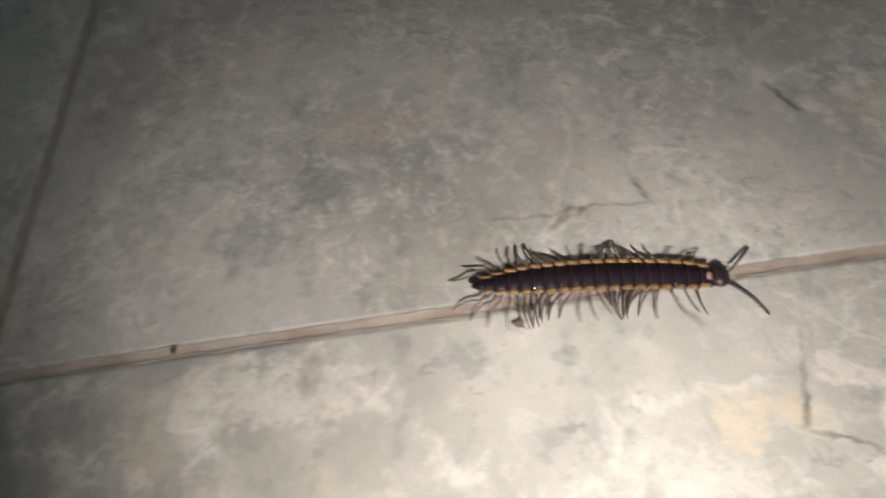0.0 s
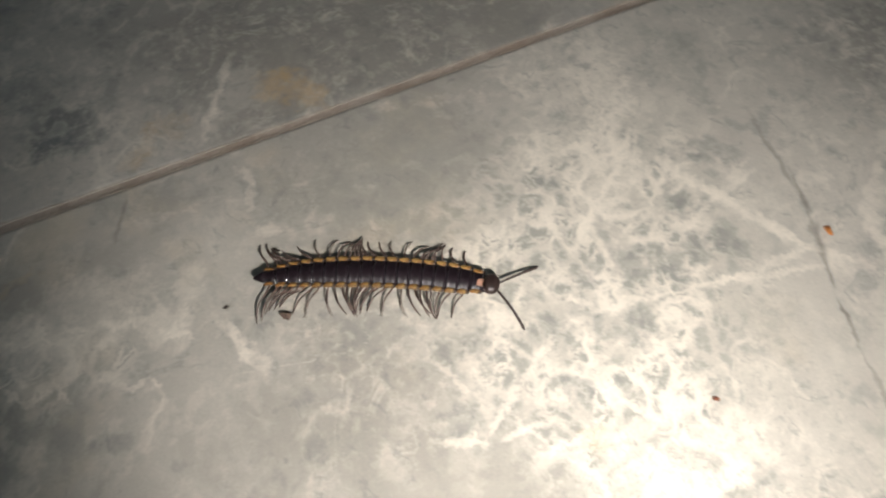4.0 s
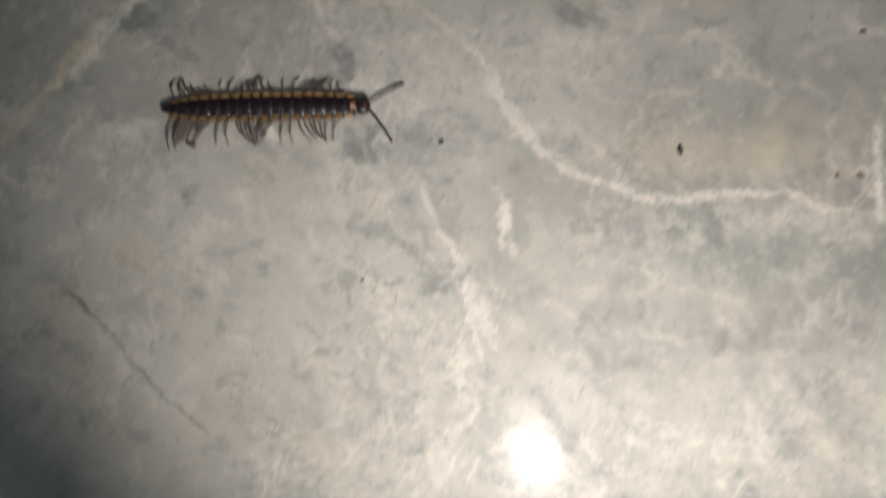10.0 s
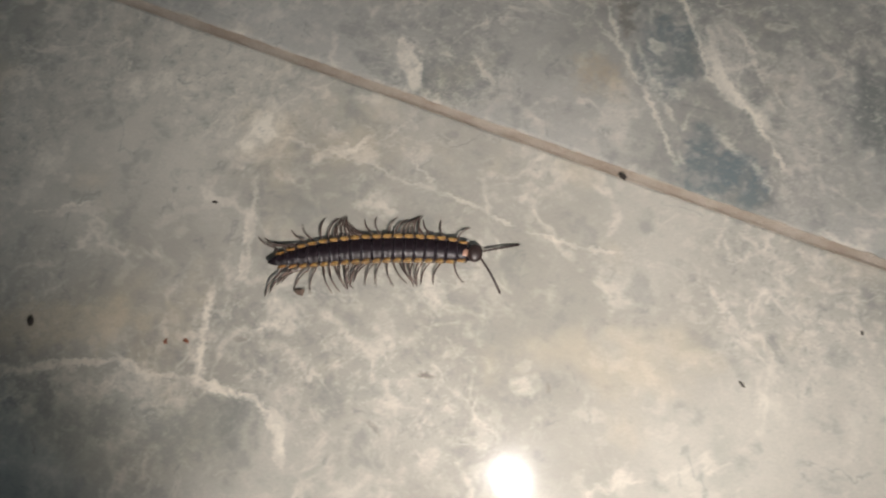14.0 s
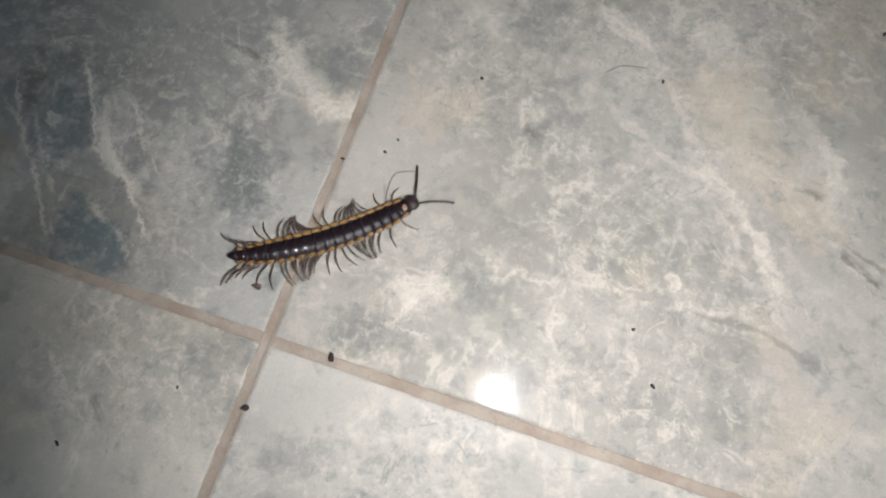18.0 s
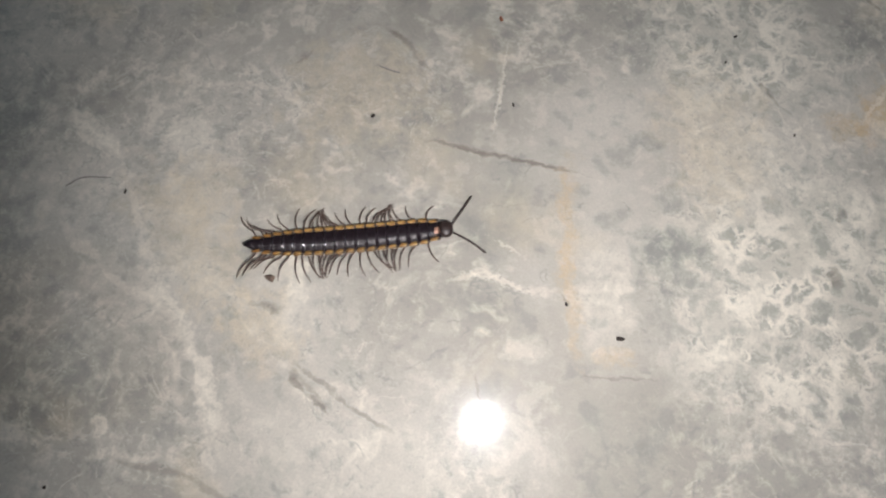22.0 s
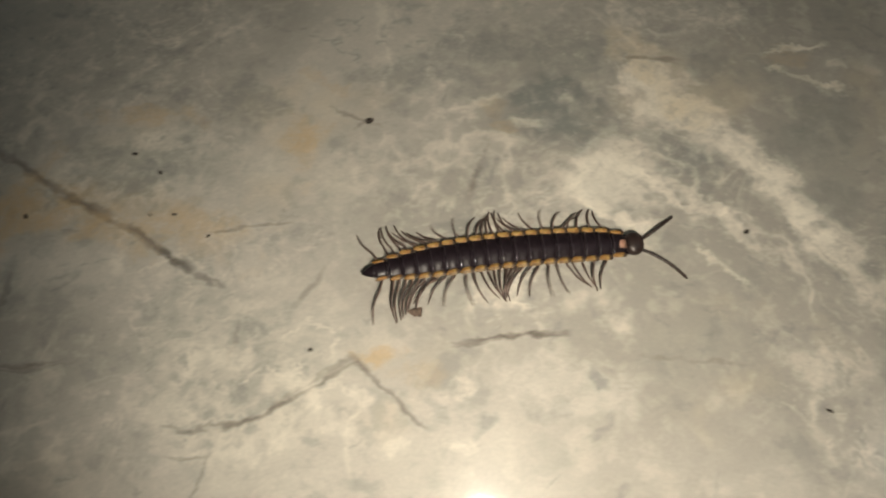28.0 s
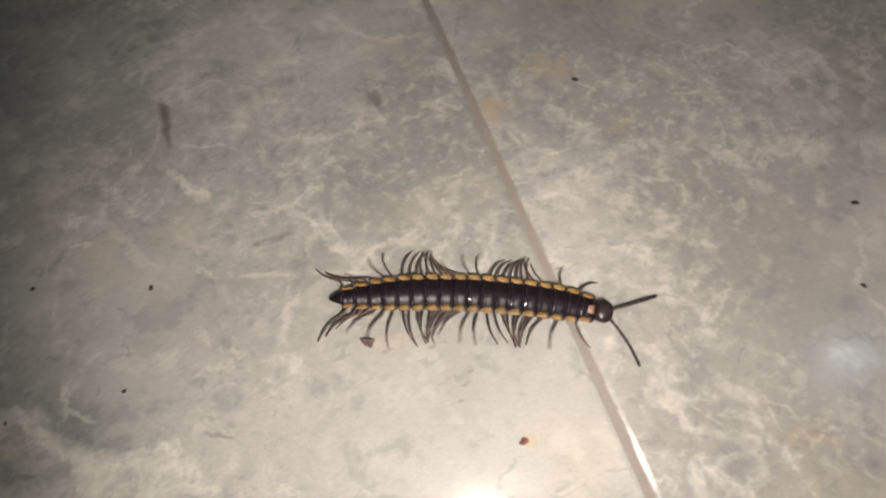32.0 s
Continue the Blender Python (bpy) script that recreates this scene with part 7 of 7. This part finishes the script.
def build_floor():
    bm = box(bmesh.new(), -ROOM, -ROOM, -0.02, ROOM, ROOM, -0.0003)
    part("grout", bm, GROUT, floor, "sandy beige grout", smooth=False)
    shapes = []
    for mat in OTHER_MARBLE:
        me = bpy.data.meshes.new("tile")
        bm = tile_mesh()
        bm.to_mesh(me)
        bm.free()
        me.materials.append(mat)
        shapes.append(me)
    for i in range(-HALF, HALF):
        for j in range(-HALF, HALF):
            if (i, j) in SEEDS:
                tile = veined_tile(i, j)
            else:
                tile = new("tile", shapes[(i * 5 + j * 7) % 3])
                tile.parent = floor
            tile.location = ((i + 0.5) * TILE - (0.0005 if i > 0 else 0.0), (j + 0.5) * TILE, 0)


build_floor()


def smear_mesh(along_x, fixed, start, end, side):
    """A thin ragged film of mortar that overlaps a tile's edge beside a joint."""
    bm = bmesh.new()
    steps = int((end - start) / 0.7)
    inner = JOINT * 500 - 0.1
    rows = []
    for k in range(steps + 1):
        s = start + (end - start) * k / steps
        n = noise.noise(Vector((s * 0.35, fixed + side * 9.0, 1.0))) + 0.7 * noise.noise(Vector((s * 1.3, fixed + side * 5.0, 4.0)))
        reach = max(0.06, 0.12 + 0.35 * n)
        ends = []
        for d, z in ((inner, 0.00002), (inner + reach * 0.6, 0.00009), (inner + reach, 0.00002)):
            a, b = s * MM, (fixed + side * d) * MM
            ends.append(bm.verts.new((a, b, z) if along_x else (b, a, z)))
        rows.append(ends)
    for a, b in zip(rows, rows[1:]):
        for q in range(2):
            bm.faces.new((a[q], a[q + 1], b[q + 1], b[q]))
    return bm


for along_x, fixed, start, end in ((True, 0.0, -140.0, 90.0), (False, 0.0, -60.0, 110.0), (False, -300.0, -290.0, -90.0), (True, -300.0, -420.0, -250.0)):
    for side in (1, -1):
        part("mortar_film", smear_mesh(along_x, fixed, start, end, side), GROUT, floor, "ragged film of sandy mortar over the tile edge")

# ---- dirt on the floor ----
CRUMBS = [
    ("dark", -107.3, -47.5, 0.57),
    ("dark", -133.1, -34.4, 0.39),
    ("dark", -92.5, -24.1, 0.37),
    ("red", -89.5, -43.2, 0.35),
    ("red", -87.1, -42.1, 0.42),
    ("dark", -42.3, -0.6, 0.66),
    ("dark", -130.9, -26.4, 0.31),
    ("dark", 0.9, -9.2, 0.63),
    ("dark", -20.9, -21.2, 0.35),
    ("dark", -8.9, -9.7, 0.28),
    ("dark", 9.3, 0.5, 0.63),
    ("dark", 51.4, 10.5, 0.39),
    ("dark", 16.1, 47.1, 0.36),
    ("dark", 6.1, 31.0, 0.34),
    ("dark", 7.3, 33.4, 0.26),
    ("dark", 0.5, 28.0, 0.34),
    ("dark", 42.6, 55.1, 0.35),
    ("dark", 47.2, 17.0, 0.32),
    ("dark", 73.4, 73.8, 0.42),
    ("red", 88.1, 93.3, 0.43),
    ("dark", 112.1, 50.2, 0.52),
    ("dark", 104.8, 53.0, 0.30),
    ("dark", 92.6, 79.7, 0.30),
    ("dark", 121.2, 92.9, 0.24),
]
CRUMBS += [
    ("dark", 148.2, 91.8, 0.35),
    ("dark", 152.2, 94.5, 0.30),
    ("dark", 165.2, 93.2, 0.17),
    ("dark", 167.7, 93.0, 0.23),
    ("dark", 171.4, 90.1, 0.23),
    ("dark", 131.5, 83.3, 0.23),
    ("dark", 165.8, 98.3, 0.31),
    ("dark", 162.8, 101.0, 0.32),
    ("dark", 122.2, 97.5, 0.30),
    ("dark", 188.7, 102.4, 0.51),
    ("dark", 226.2, 84.3, 0.35),
    ("dark", 181.7, 77.1, 0.27),
    ("dark", 249.3, 82.5, 0.24),
    ("dark", 257.0, 69.1, 0.28),
    ("dark", 246.3, 69.7, 0.22),
    ("dark", 240.1, 72.0, 0.22),
    ("dark", 227.9, 66.4, 0.25),
    ("red", 290.9, 52.6, 0.50),
    ("dark", 260.7, 78.7, 0.35),
    ("dark", 329.5, 55.1, 0.29),
    ("dark", 312.7, 88.9, 0.41),
    ("dark", 334.4, 63.5, 0.43),
    ("orange", -257.6, -94.3, 0.64),
    ("dark", -300.2, -278.2, 0.45),
    ("dark", -134.9, -58.2, 0.44),
    ("dark", -136.2, -78.3, 0.28),
    ("dark", -282.5, -153.9, 0.46),
    ("dark", -277.9, -161.0, 0.32),
    ("red", -247.1, -117.6, 0.38),
]
THREADS = [
    ((34.0, 54.0), (35.8, 55.9), (39.8, 56.6)),
    ((11.4, 29.5), (8.3, 28.4), (8.5, 23.7), (11.4, 20.5)),
    ((104.8, 103.3), (106.4, 104.4), (108.0, 105.4)),
    ((72.2, 81.8), (74.1, 81.4), (75.5, 81.3)),
]
DIRT = {
    "dark": (plain("dark soil crumb", (0.030, 0.022, 0.017), 0.8, scale=3000.0, amount=0.4), "tiny dark soil crumb on the marble"),
    "red": (plain("reddish brown crumb", (0.20, 0.075, 0.04), 0.7, scale=3000.0, amount=0.4), "tiny reddish brown crumb on the marble"),
    "orange": (plain("orange crumb", (0.50, 0.19, 0.05), 0.6, scale=3000.0, amount=0.3), "small orange crumb on the marble"),
}
DIRT["clod"] = (plain("brown dirt clod", (0.13, 0.090, 0.068), 0.8, scale=2500.0, amount=0.5, bump=0.0001), "")
HAIR = plain("grey lint", (0.25, 0.235, 0.22), 0.7, scale=2000.0)


def crumb(kind, x, y, r):
    """An uneven little lump."""
    bm = bmesh.new()
    bmesh.ops.create_icosphere(bm, subdivisions=2, radius=r * MM)
    turn = random.uniform(0, 6.28)
    longer = random.uniform(1.0, 1.6)
    for v in bm.verts:
        n = 0.75 + 0.5 * noise.noise(Vector((v.co.x / (r * MM), v.co.y / (r * MM), v.co.z / (r * MM))) * 1.3 + Vector((x, y, 0)))
        c = v.co * n
        cx, cy = c.x * longer, c.y / longer
        v.co = Vector((cx * math.cos(turn) - cy * math.sin(turn), cx * math.sin(turn) + cy * math.cos(turn), c.z * 0.6))
    mat, label = DIRT[kind]
    ob = tagged(part("crumb", bm, mat), label, "crumb", group="crumbs on the floor")
    ob.location = (x * MM, y * MM, r * MM * 0.38)
    return ob


def thread(points):
    """A short bent piece of lint lying on the tile."""
    line = [Vector((x * MM, y * MM, 0.00012)) for x, y in points]
    pts = []
    for a, b in zip(line, line[1:]):
        for k in range(5):
            pts.append(a.lerp(b, k / 5))
    pts.append(line[-1])
    for _ in range(3):
        pts = [pts[0]] + [(pts[n - 1] + pts[n] * 2 + pts[n + 1]) / 4 for n in range(1, len(pts) - 1)] + [pts[-1]]
    rad = [0.00012 * (0.5 if n in (0, len(pts) - 1) else 1.0) for n in range(len(pts))]
    return tagged(part("lint_thread", tube(bmesh.new(), pts, rad, 6), HAIR), "short bent grey lint thread lying on marble", "lint", group="lint on the floor")


for row in CRUMBS:
    crumb(*row)
for row in THREADS:
    thread(row)


# ---- the millipede ----
PITCH = 0.00138
RINGS = 18
WIDE = [1.40, 1.67, 1.76, 1.80, 1.82, 1.84, 1.85, 1.87, 1.87, 1.87, 1.85, 1.84, 1.81, 1.76, 1.66, 1.53, 1.31, 1.04]


SHOULDER = 1.50   # height of the keels over the floor, in millimetres


def section(x, half, top, low, n=18, flat=1.0):
    """A rounded cross-section of the head or tail, in metres."""
    out = []
    for k in range(n):
        a = 2 * math.pi * k / n
        c, s = math.cos(a), math.sin(a)
        y = half * math.copysign(abs(c) ** 0.85, c)
        z = (top * max(s, 0) ** 0.8 if s > 0 else -low * (-s) ** 0.9)
        out.append((x, y, SHOULDER * MM + z * flat))
    return out


def flat_section(x, half, drop, wide):
    """A cross-section of a flat-backed ring: low arch, broad shoulders under the keels, narrow belly; millimetres."""
    out = []
    for k in range(11):
        u = 1 - k / 5
        y = u * 0.78 * half * wide
        z = SHOULDER + 0.05 + 0.27 * half * (1 - u * u) - drop
        out.append((x, y, z))
    for y, z in ((-0.84, -0.06), (-0.79, -0.18), (-0.58, -0.34), (-0.48, -0.80), (0.48, -0.80), (0.58, -0.34), (0.79, -0.18), (0.84, -0.06)):
        out.append((x, y * half * (0.55 + 0.45 * wide), SHOULDER + z - drop * 0.5))
    return [tuple(c * MM for c in p) for p in out]


def ring_mesh(half):
    """One trunk ring: a sunken front collar that slips under the next plate, and a broad flat back plate with a raised hind rim."""
    cuts = ((-0.70, 0.14, 0.90), (-0.68, 0.03, 0.97), (-0.63, -0.035, 1.0), (-0.55, -0.03, 1.0), (-0.48, 0.012, 1.0), (-0.1, 0.0, 1.0), (0.30, 0.02, 0.97), (0.42, 0.06, 0.93), (0.48, 0.17, 0.86), (0.55, 0.20, 0.82), (0.88, 0.22, 0.80))
    return loft(bmesh.new(), [flat_section(x, half, drop, wide) for x, drop, wide in cuts])


def margin_mesh(half, side):
    """The side keel of a ring: a flat rounded lobe level with the back, its hind corner drawn out."""
    h = half
    rows = []
    for u in range(11):
        a = u / 10
        e = abs(2 * a - 1)
        x = -0.71 + 1.32 * a
        y0 = h * (0.71 + 0.11 * e ** 3)
        y1 = max(y0 + 0.05, h * (1.05 - 0.03 * a - 0.10 * e ** 8))
        back = -0.10 * max(0.0, 1 - 3 * a)
        za = SHOULDER + 0.14 - 0.10 * e ** 8
        zb = SHOULDER + 0.05 - 0.04 * e ** 8
        pts = [(x, y0, za), (x + back * 0.5, (y0 + y1) / 2, (za + zb) / 2 + 0.015), (x + back, y1 - 0.05, zb + 0.03), (x + back, y1, zb - 0.02), (x + back, y1 - 0.05, zb - 0.09), (x, y0, SHOULDER - 0.10)]
        rows.append([(px * MM, py * side * MM, pz * MM) for px, py, pz in pts])
    return loft(bmesh.new(), rows)


LEG_LINE = ((0.45, 0.92), (1.05, 1.10), (1.70, 1.22), (2.30, 1.16), (2.90, 0.88), (3.50, 0.48), (4.00, 0.11))
LEG_THICK = (0.12, 0.125, 0.12, 0.112, 0.105, 0.09, 0.045)
KNEE = 2


def hook(i):
    """The bow of a lower leg: first backwards, the foot turned forwards again."""
    u = max(0, i - KNEE) / 4
    return -0.30 * math.sin(math.pi * min(1.0, u * 1.05)) + 0.10 * u


def leg_mesh(side, long, lower):
    """The upper or the lower half of a six-jointed walking leg that arches out from the ring and down to the ground."""
    first, last = (KNEE, 6) if lower else (0, KNEE)
    oy, oz = LEG_LINE[first]
    pts, rad = [], []
    for i in range(first, last + 1):
        y, z = LEG_LINE[i]
        bend = hook(i)
        here = Vector((bend, side * (y - oy) * long, z - oz))
        pts.append(here * 0.001)
        rad.append(LEG_THICK[i] * 0.001)
        if i < last:
            yn, zn = LEG_LINE[i + 1]
            bn = hook(i + 1)
            there = Vector((bn, side * (yn - oy) * long, zn - oz))
            pts.append(here.lerp(there, 0.84) * 0.001)
            rad.append(LEG_THICK[i] * 0.00086 if i < 5 else LEG_THICK[i] * 0.0006)
    return tube(bmesh.new(), pts, rad, 8)


def antenna_mesh(side):
    """Seven short articles, swollen at their ends, curving a little outwards and down to the floor."""
    pts, rad = [], []
    for i in range(15):
        a = i / 14
        pts.append((5.2 * a * MM, side * 0.45 * a * a * MM, (0.30 * math.sin(a * 2.6) - 0.70 * a * a) * MM))
        rad.append((0.125 + (0.035 if i % 2 else -0.015) + 0.03 * a) * MM * (0.6 if i == 14 else 1.0))
    return tube(bmesh.new(), pts, rad, 8)


def dirt_mesh():
    """A flat uneven clod that the hind feet drag along."""
    bm = bmesh.new()
    bmesh.ops.create_icosphere(bm, subdivisions=3, radius=1.0)
    for v in bm.verts:
        k = 0.7 + 0.7 * noise.noise(v.co * 1.6 + Vector((3, 1, 0))) + 0.3 * noise.noise(v.co * 5)
        v.co = Vector((-0.3 + v.co.x * k * 0.85, -4.5 + v.co.y * k * 0.48, 0.36 + v.co.z * k * 0.34)) * 0.001
    return bm


def head_mesh():
    bm = bmesh.new()
    cuts = ((-0.75, 0.62, 0.70), (-0.45, 0.95, 0.96), (-0.05, 1.06, 1.0), (0.35, 1.02, 0.92), (0.66, 0.86, 0.74), (0.88, 0.58, 0.50), (0.98, 0.26, 0.26))
    return loft(bm, [section(x * 0.001, k * 0.00112, q * 0.00064, q * 0.0009) for x, k, q in cuts])


def tail_mesh():
    bm = bmesh.new()
    cuts = ((0.9, 0.66, 0.62), (0.5, 0.62, 0.60), (0.15, 0.48, 0.48), (-0.2, 0.30, 0.32), (-0.45, 0.14, 0.16), (-0.52, 0.05, 0.06))
    return loft(bm, [section(x * 0.001, k * 0.001, q * 0.0008, q * 0.0008) for x, k, q in cuts])


millipede = tagged(new("millipede"), "black millipede with yellow side keels crawling over marble tiles", "millipede")
spine = []  # part and its distance from the body's middle, towards the head
clods = []  # dirt carried by the feet
legs = []   # leg, side, distance along the body, resting sweep
MID = (RINGS - 1) / 2


def build_millipede():
    head = part("head", head_mesh(), HEADSHELL, millipede, "rounded dark brown head")
    spine.append((head, (MID + 1.0) * PITCH))
    antennae = [part("antenna", antenna_mesh(s), ANTENNA, head, "dark jointed antenna") for s in (1, -1)]
    shared = {}
    for i in range(RINGS):
        half = WIDE[i]
        at = (MID - i) * PITCH
        ring = part("body_ring", ring_mesh(half), SHELL, millipede, "glossy black collar plate behind the head" if i == 0 else "")
        ring.data.materials.append(RIM)
        for f in ring.data.polygons:
            f.material_index = int(f.center.x < -0.00053 or f.center.x > 0.00044)
        spine.append((ring, at))
        for side in (1, -1):
            part("yellow_keel", margin_mesh(half, side), YELLOW, ring, "ochre yellow side keel")
        if i == 0:
            bm = bmesh.new()
            rows = []
            for u in range(7):
                b = -1 + 2 * u / 6
                rows.append([((-0.30 + 0.30 * v) * 0.001, (-0.12 + 0.46 * b) * 0.001, (SHOULDER + 0.05 + half * 0.27 - 0.10 * b * b + (0.03 if 0 < v < 3 else -0.09)) * 0.001) for v in range(4)])
            loft(bm, rows)
            part("pale_spot", bm, PINK, ring, "pinkish pale spot")
        if i == 15:
            clods.append(part("stuck_dirt", dirt_mesh(), DIRT["clod"][0], ring, "brown clod of dirt stuck to the hind feet"))
        count = 0 if i == 0 else (1 if i in (1, 2, 3) else 2)
        if i == RINGS - 1:
            count = 1
        for k in range(count):
            off = (0.0 if count == 1 else (0.34 - 0.68 * k)) * 0.001
            for side in (1, -1):
                edge = abs(i - 8) / 9
                size = round(1.25 - 0.26 * (edge if i < 8 else 0) ** 2 + (0.10 if i > 12 else 0), 2)
                if (side, size) not in shared:
                    leg = part("leg", leg_mesh(side, size, False), LEG, millipede)
                    shin = part("lower_leg", leg_mesh(side, size, True), LEG, leg)
                    shared[(side, size)] = (leg.data, shin.data)
                else:
                    leg, shin = (new(n, d) for n, d in zip(("leg", "lower_leg"), shared[(side, size)]))
                    leg.parent, shin.parent = millipede, leg
                rest = 12.0 - 2.0 * i if i < 9 else -5.0 - 6.0 * max(0, i - 11)
                legs.append((leg, shin, side, at + off, rest, size))
    tail = part("tail_piece", tail_mesh(), SHELL, millipede, "pointed black tail plate")
    spine.append((tail, (MID - RINGS - 0.02) * PITCH))
    return antennae


antennae = build_millipede()


# ---- the moving things ----
WAVE = 0.0085     # metres from one leg wave to the next
PHASES = [
    (0.0, 0.81), (1.0, 2.36), (2.0, 4.00), (6.0, 10.66), (8.0, 14.09), (11.0, 19.10), (12.0, 20.73), (13.0, 22.44), (14.0, 24.14), (15.0, 25.76), (18.0, 30.11), (19.0, 31.58), (20.0, 33.09), (21.0, 34.68), (22.0, 36.17), (23.0, 37.75), (24.0, 39.23), (27.0, 43.96), (28.0, 45.53), (29.0, 47.16), (30.0, 48.70), (31.0, 50.38), (32.0, 52.10),
]


# How the legs of one wave lean towards its middle, where their feet gather in a bundle.
GATHER_AT = (-0.5, -0.43, -0.35, -0.18, 0.0, 0.18, 0.35, 0.43, 0.5)
GATHER = (0.0, 0.50, 1.0, 0.62, 0.0, -0.62, -1.0, -0.50, 0.0)


def between(rows, t, column):
    return float(np.interp(t, [r[0] for r in rows], [r[column] for r in rows]))


def on_back(at, sag):
    """The pose of a place along the bowed back, in the millipede's space."""
    u = at / 0.0135
    return pose(at, sag * MM * (1 - u * u), 0, 0, 0, math.degrees(math.atan(-2 * sag * MM * u / 0.0135)))


def motions():
    times = [row[0] for row in TORCH]
    beside = lambda t: pose(*(float(np.interp(t, times, [row[k] for row in TORCH])) * MM for k in (1, 2)), 0) @ pose(0, 0, 0, float(np.interp(t, times, [row[3] for row in TORCH])), -9, 0)
    walk(phone_light, [(t, m @ beside(t)) for t, m in phone_rows])
    walk(millipede, [(t, pose(x * MM, y * MM, 0, 0, 0, h)) for t, x, y, h, sag in CRAWL])
    for piece, at in spine:
        walk(piece, [(row[0], on_back(at, row[4])) for row in CRAWL])
    for n, antenna in enumerate(antennae):
        rows = []
        for t, left, right in ANTENNAE:
            angle = left if n == 0 else right
            rows.append((t, pose(0.0008, 0.00045 * (1 if n == 0 else -1), 0.0011, 0, 1 + 3 * math.sin(t * 2.3 + n), angle)))
        walk(antenna, rows)
    times = [round(k * 0.1, 1) for k in range(321)]
    phase = [between(PHASES, t, 1) for t in times]
    sags = [between(CRAWL, t, 4) for t in times]
    y0, z0 = LEG_LINE[0]
    y1, z1 = LEG_LINE[KNEE]
    for leg, shin, side, at, rest, size in legs:
        upper, lower, odd = [], [], random.uniform(-2.5, 2.5)
        for t, p, sag in zip(times, phase, sags):
            u = (at / WAVE - p) % 1.0 - 0.5
            gather = float(np.interp(u, GATHER_AT, GATHER))
            sweep = rest * 0.75 + odd + 16.0 * gather
            curl = rest * 0.45 + odd + 25.0 * gather
            lift = max(0.0, math.cos(2 * math.pi * u)) * 5.0
            upper.append((t, on_back(at, sag) @ pose(0, side * y0 * MM, z0 * MM, side * lift, 0, -side * sweep)))
            lower.append((t, pose(0, side * (y1 - y0) * size * MM, (z1 - z0) * MM, 0, 0, -side * curl)))
        walk(leg, upper)
        walk(shin, lower)
    a0 = (MID - 15) * PITCH / WAVE
    walk(clods[0], [(t, pose(0, 0, 0, 0, 0, 9.0 * math.sin(2 * math.pi * (a0 - p)) - 4.0)) for t, p in zip(times, phase)])


motions()
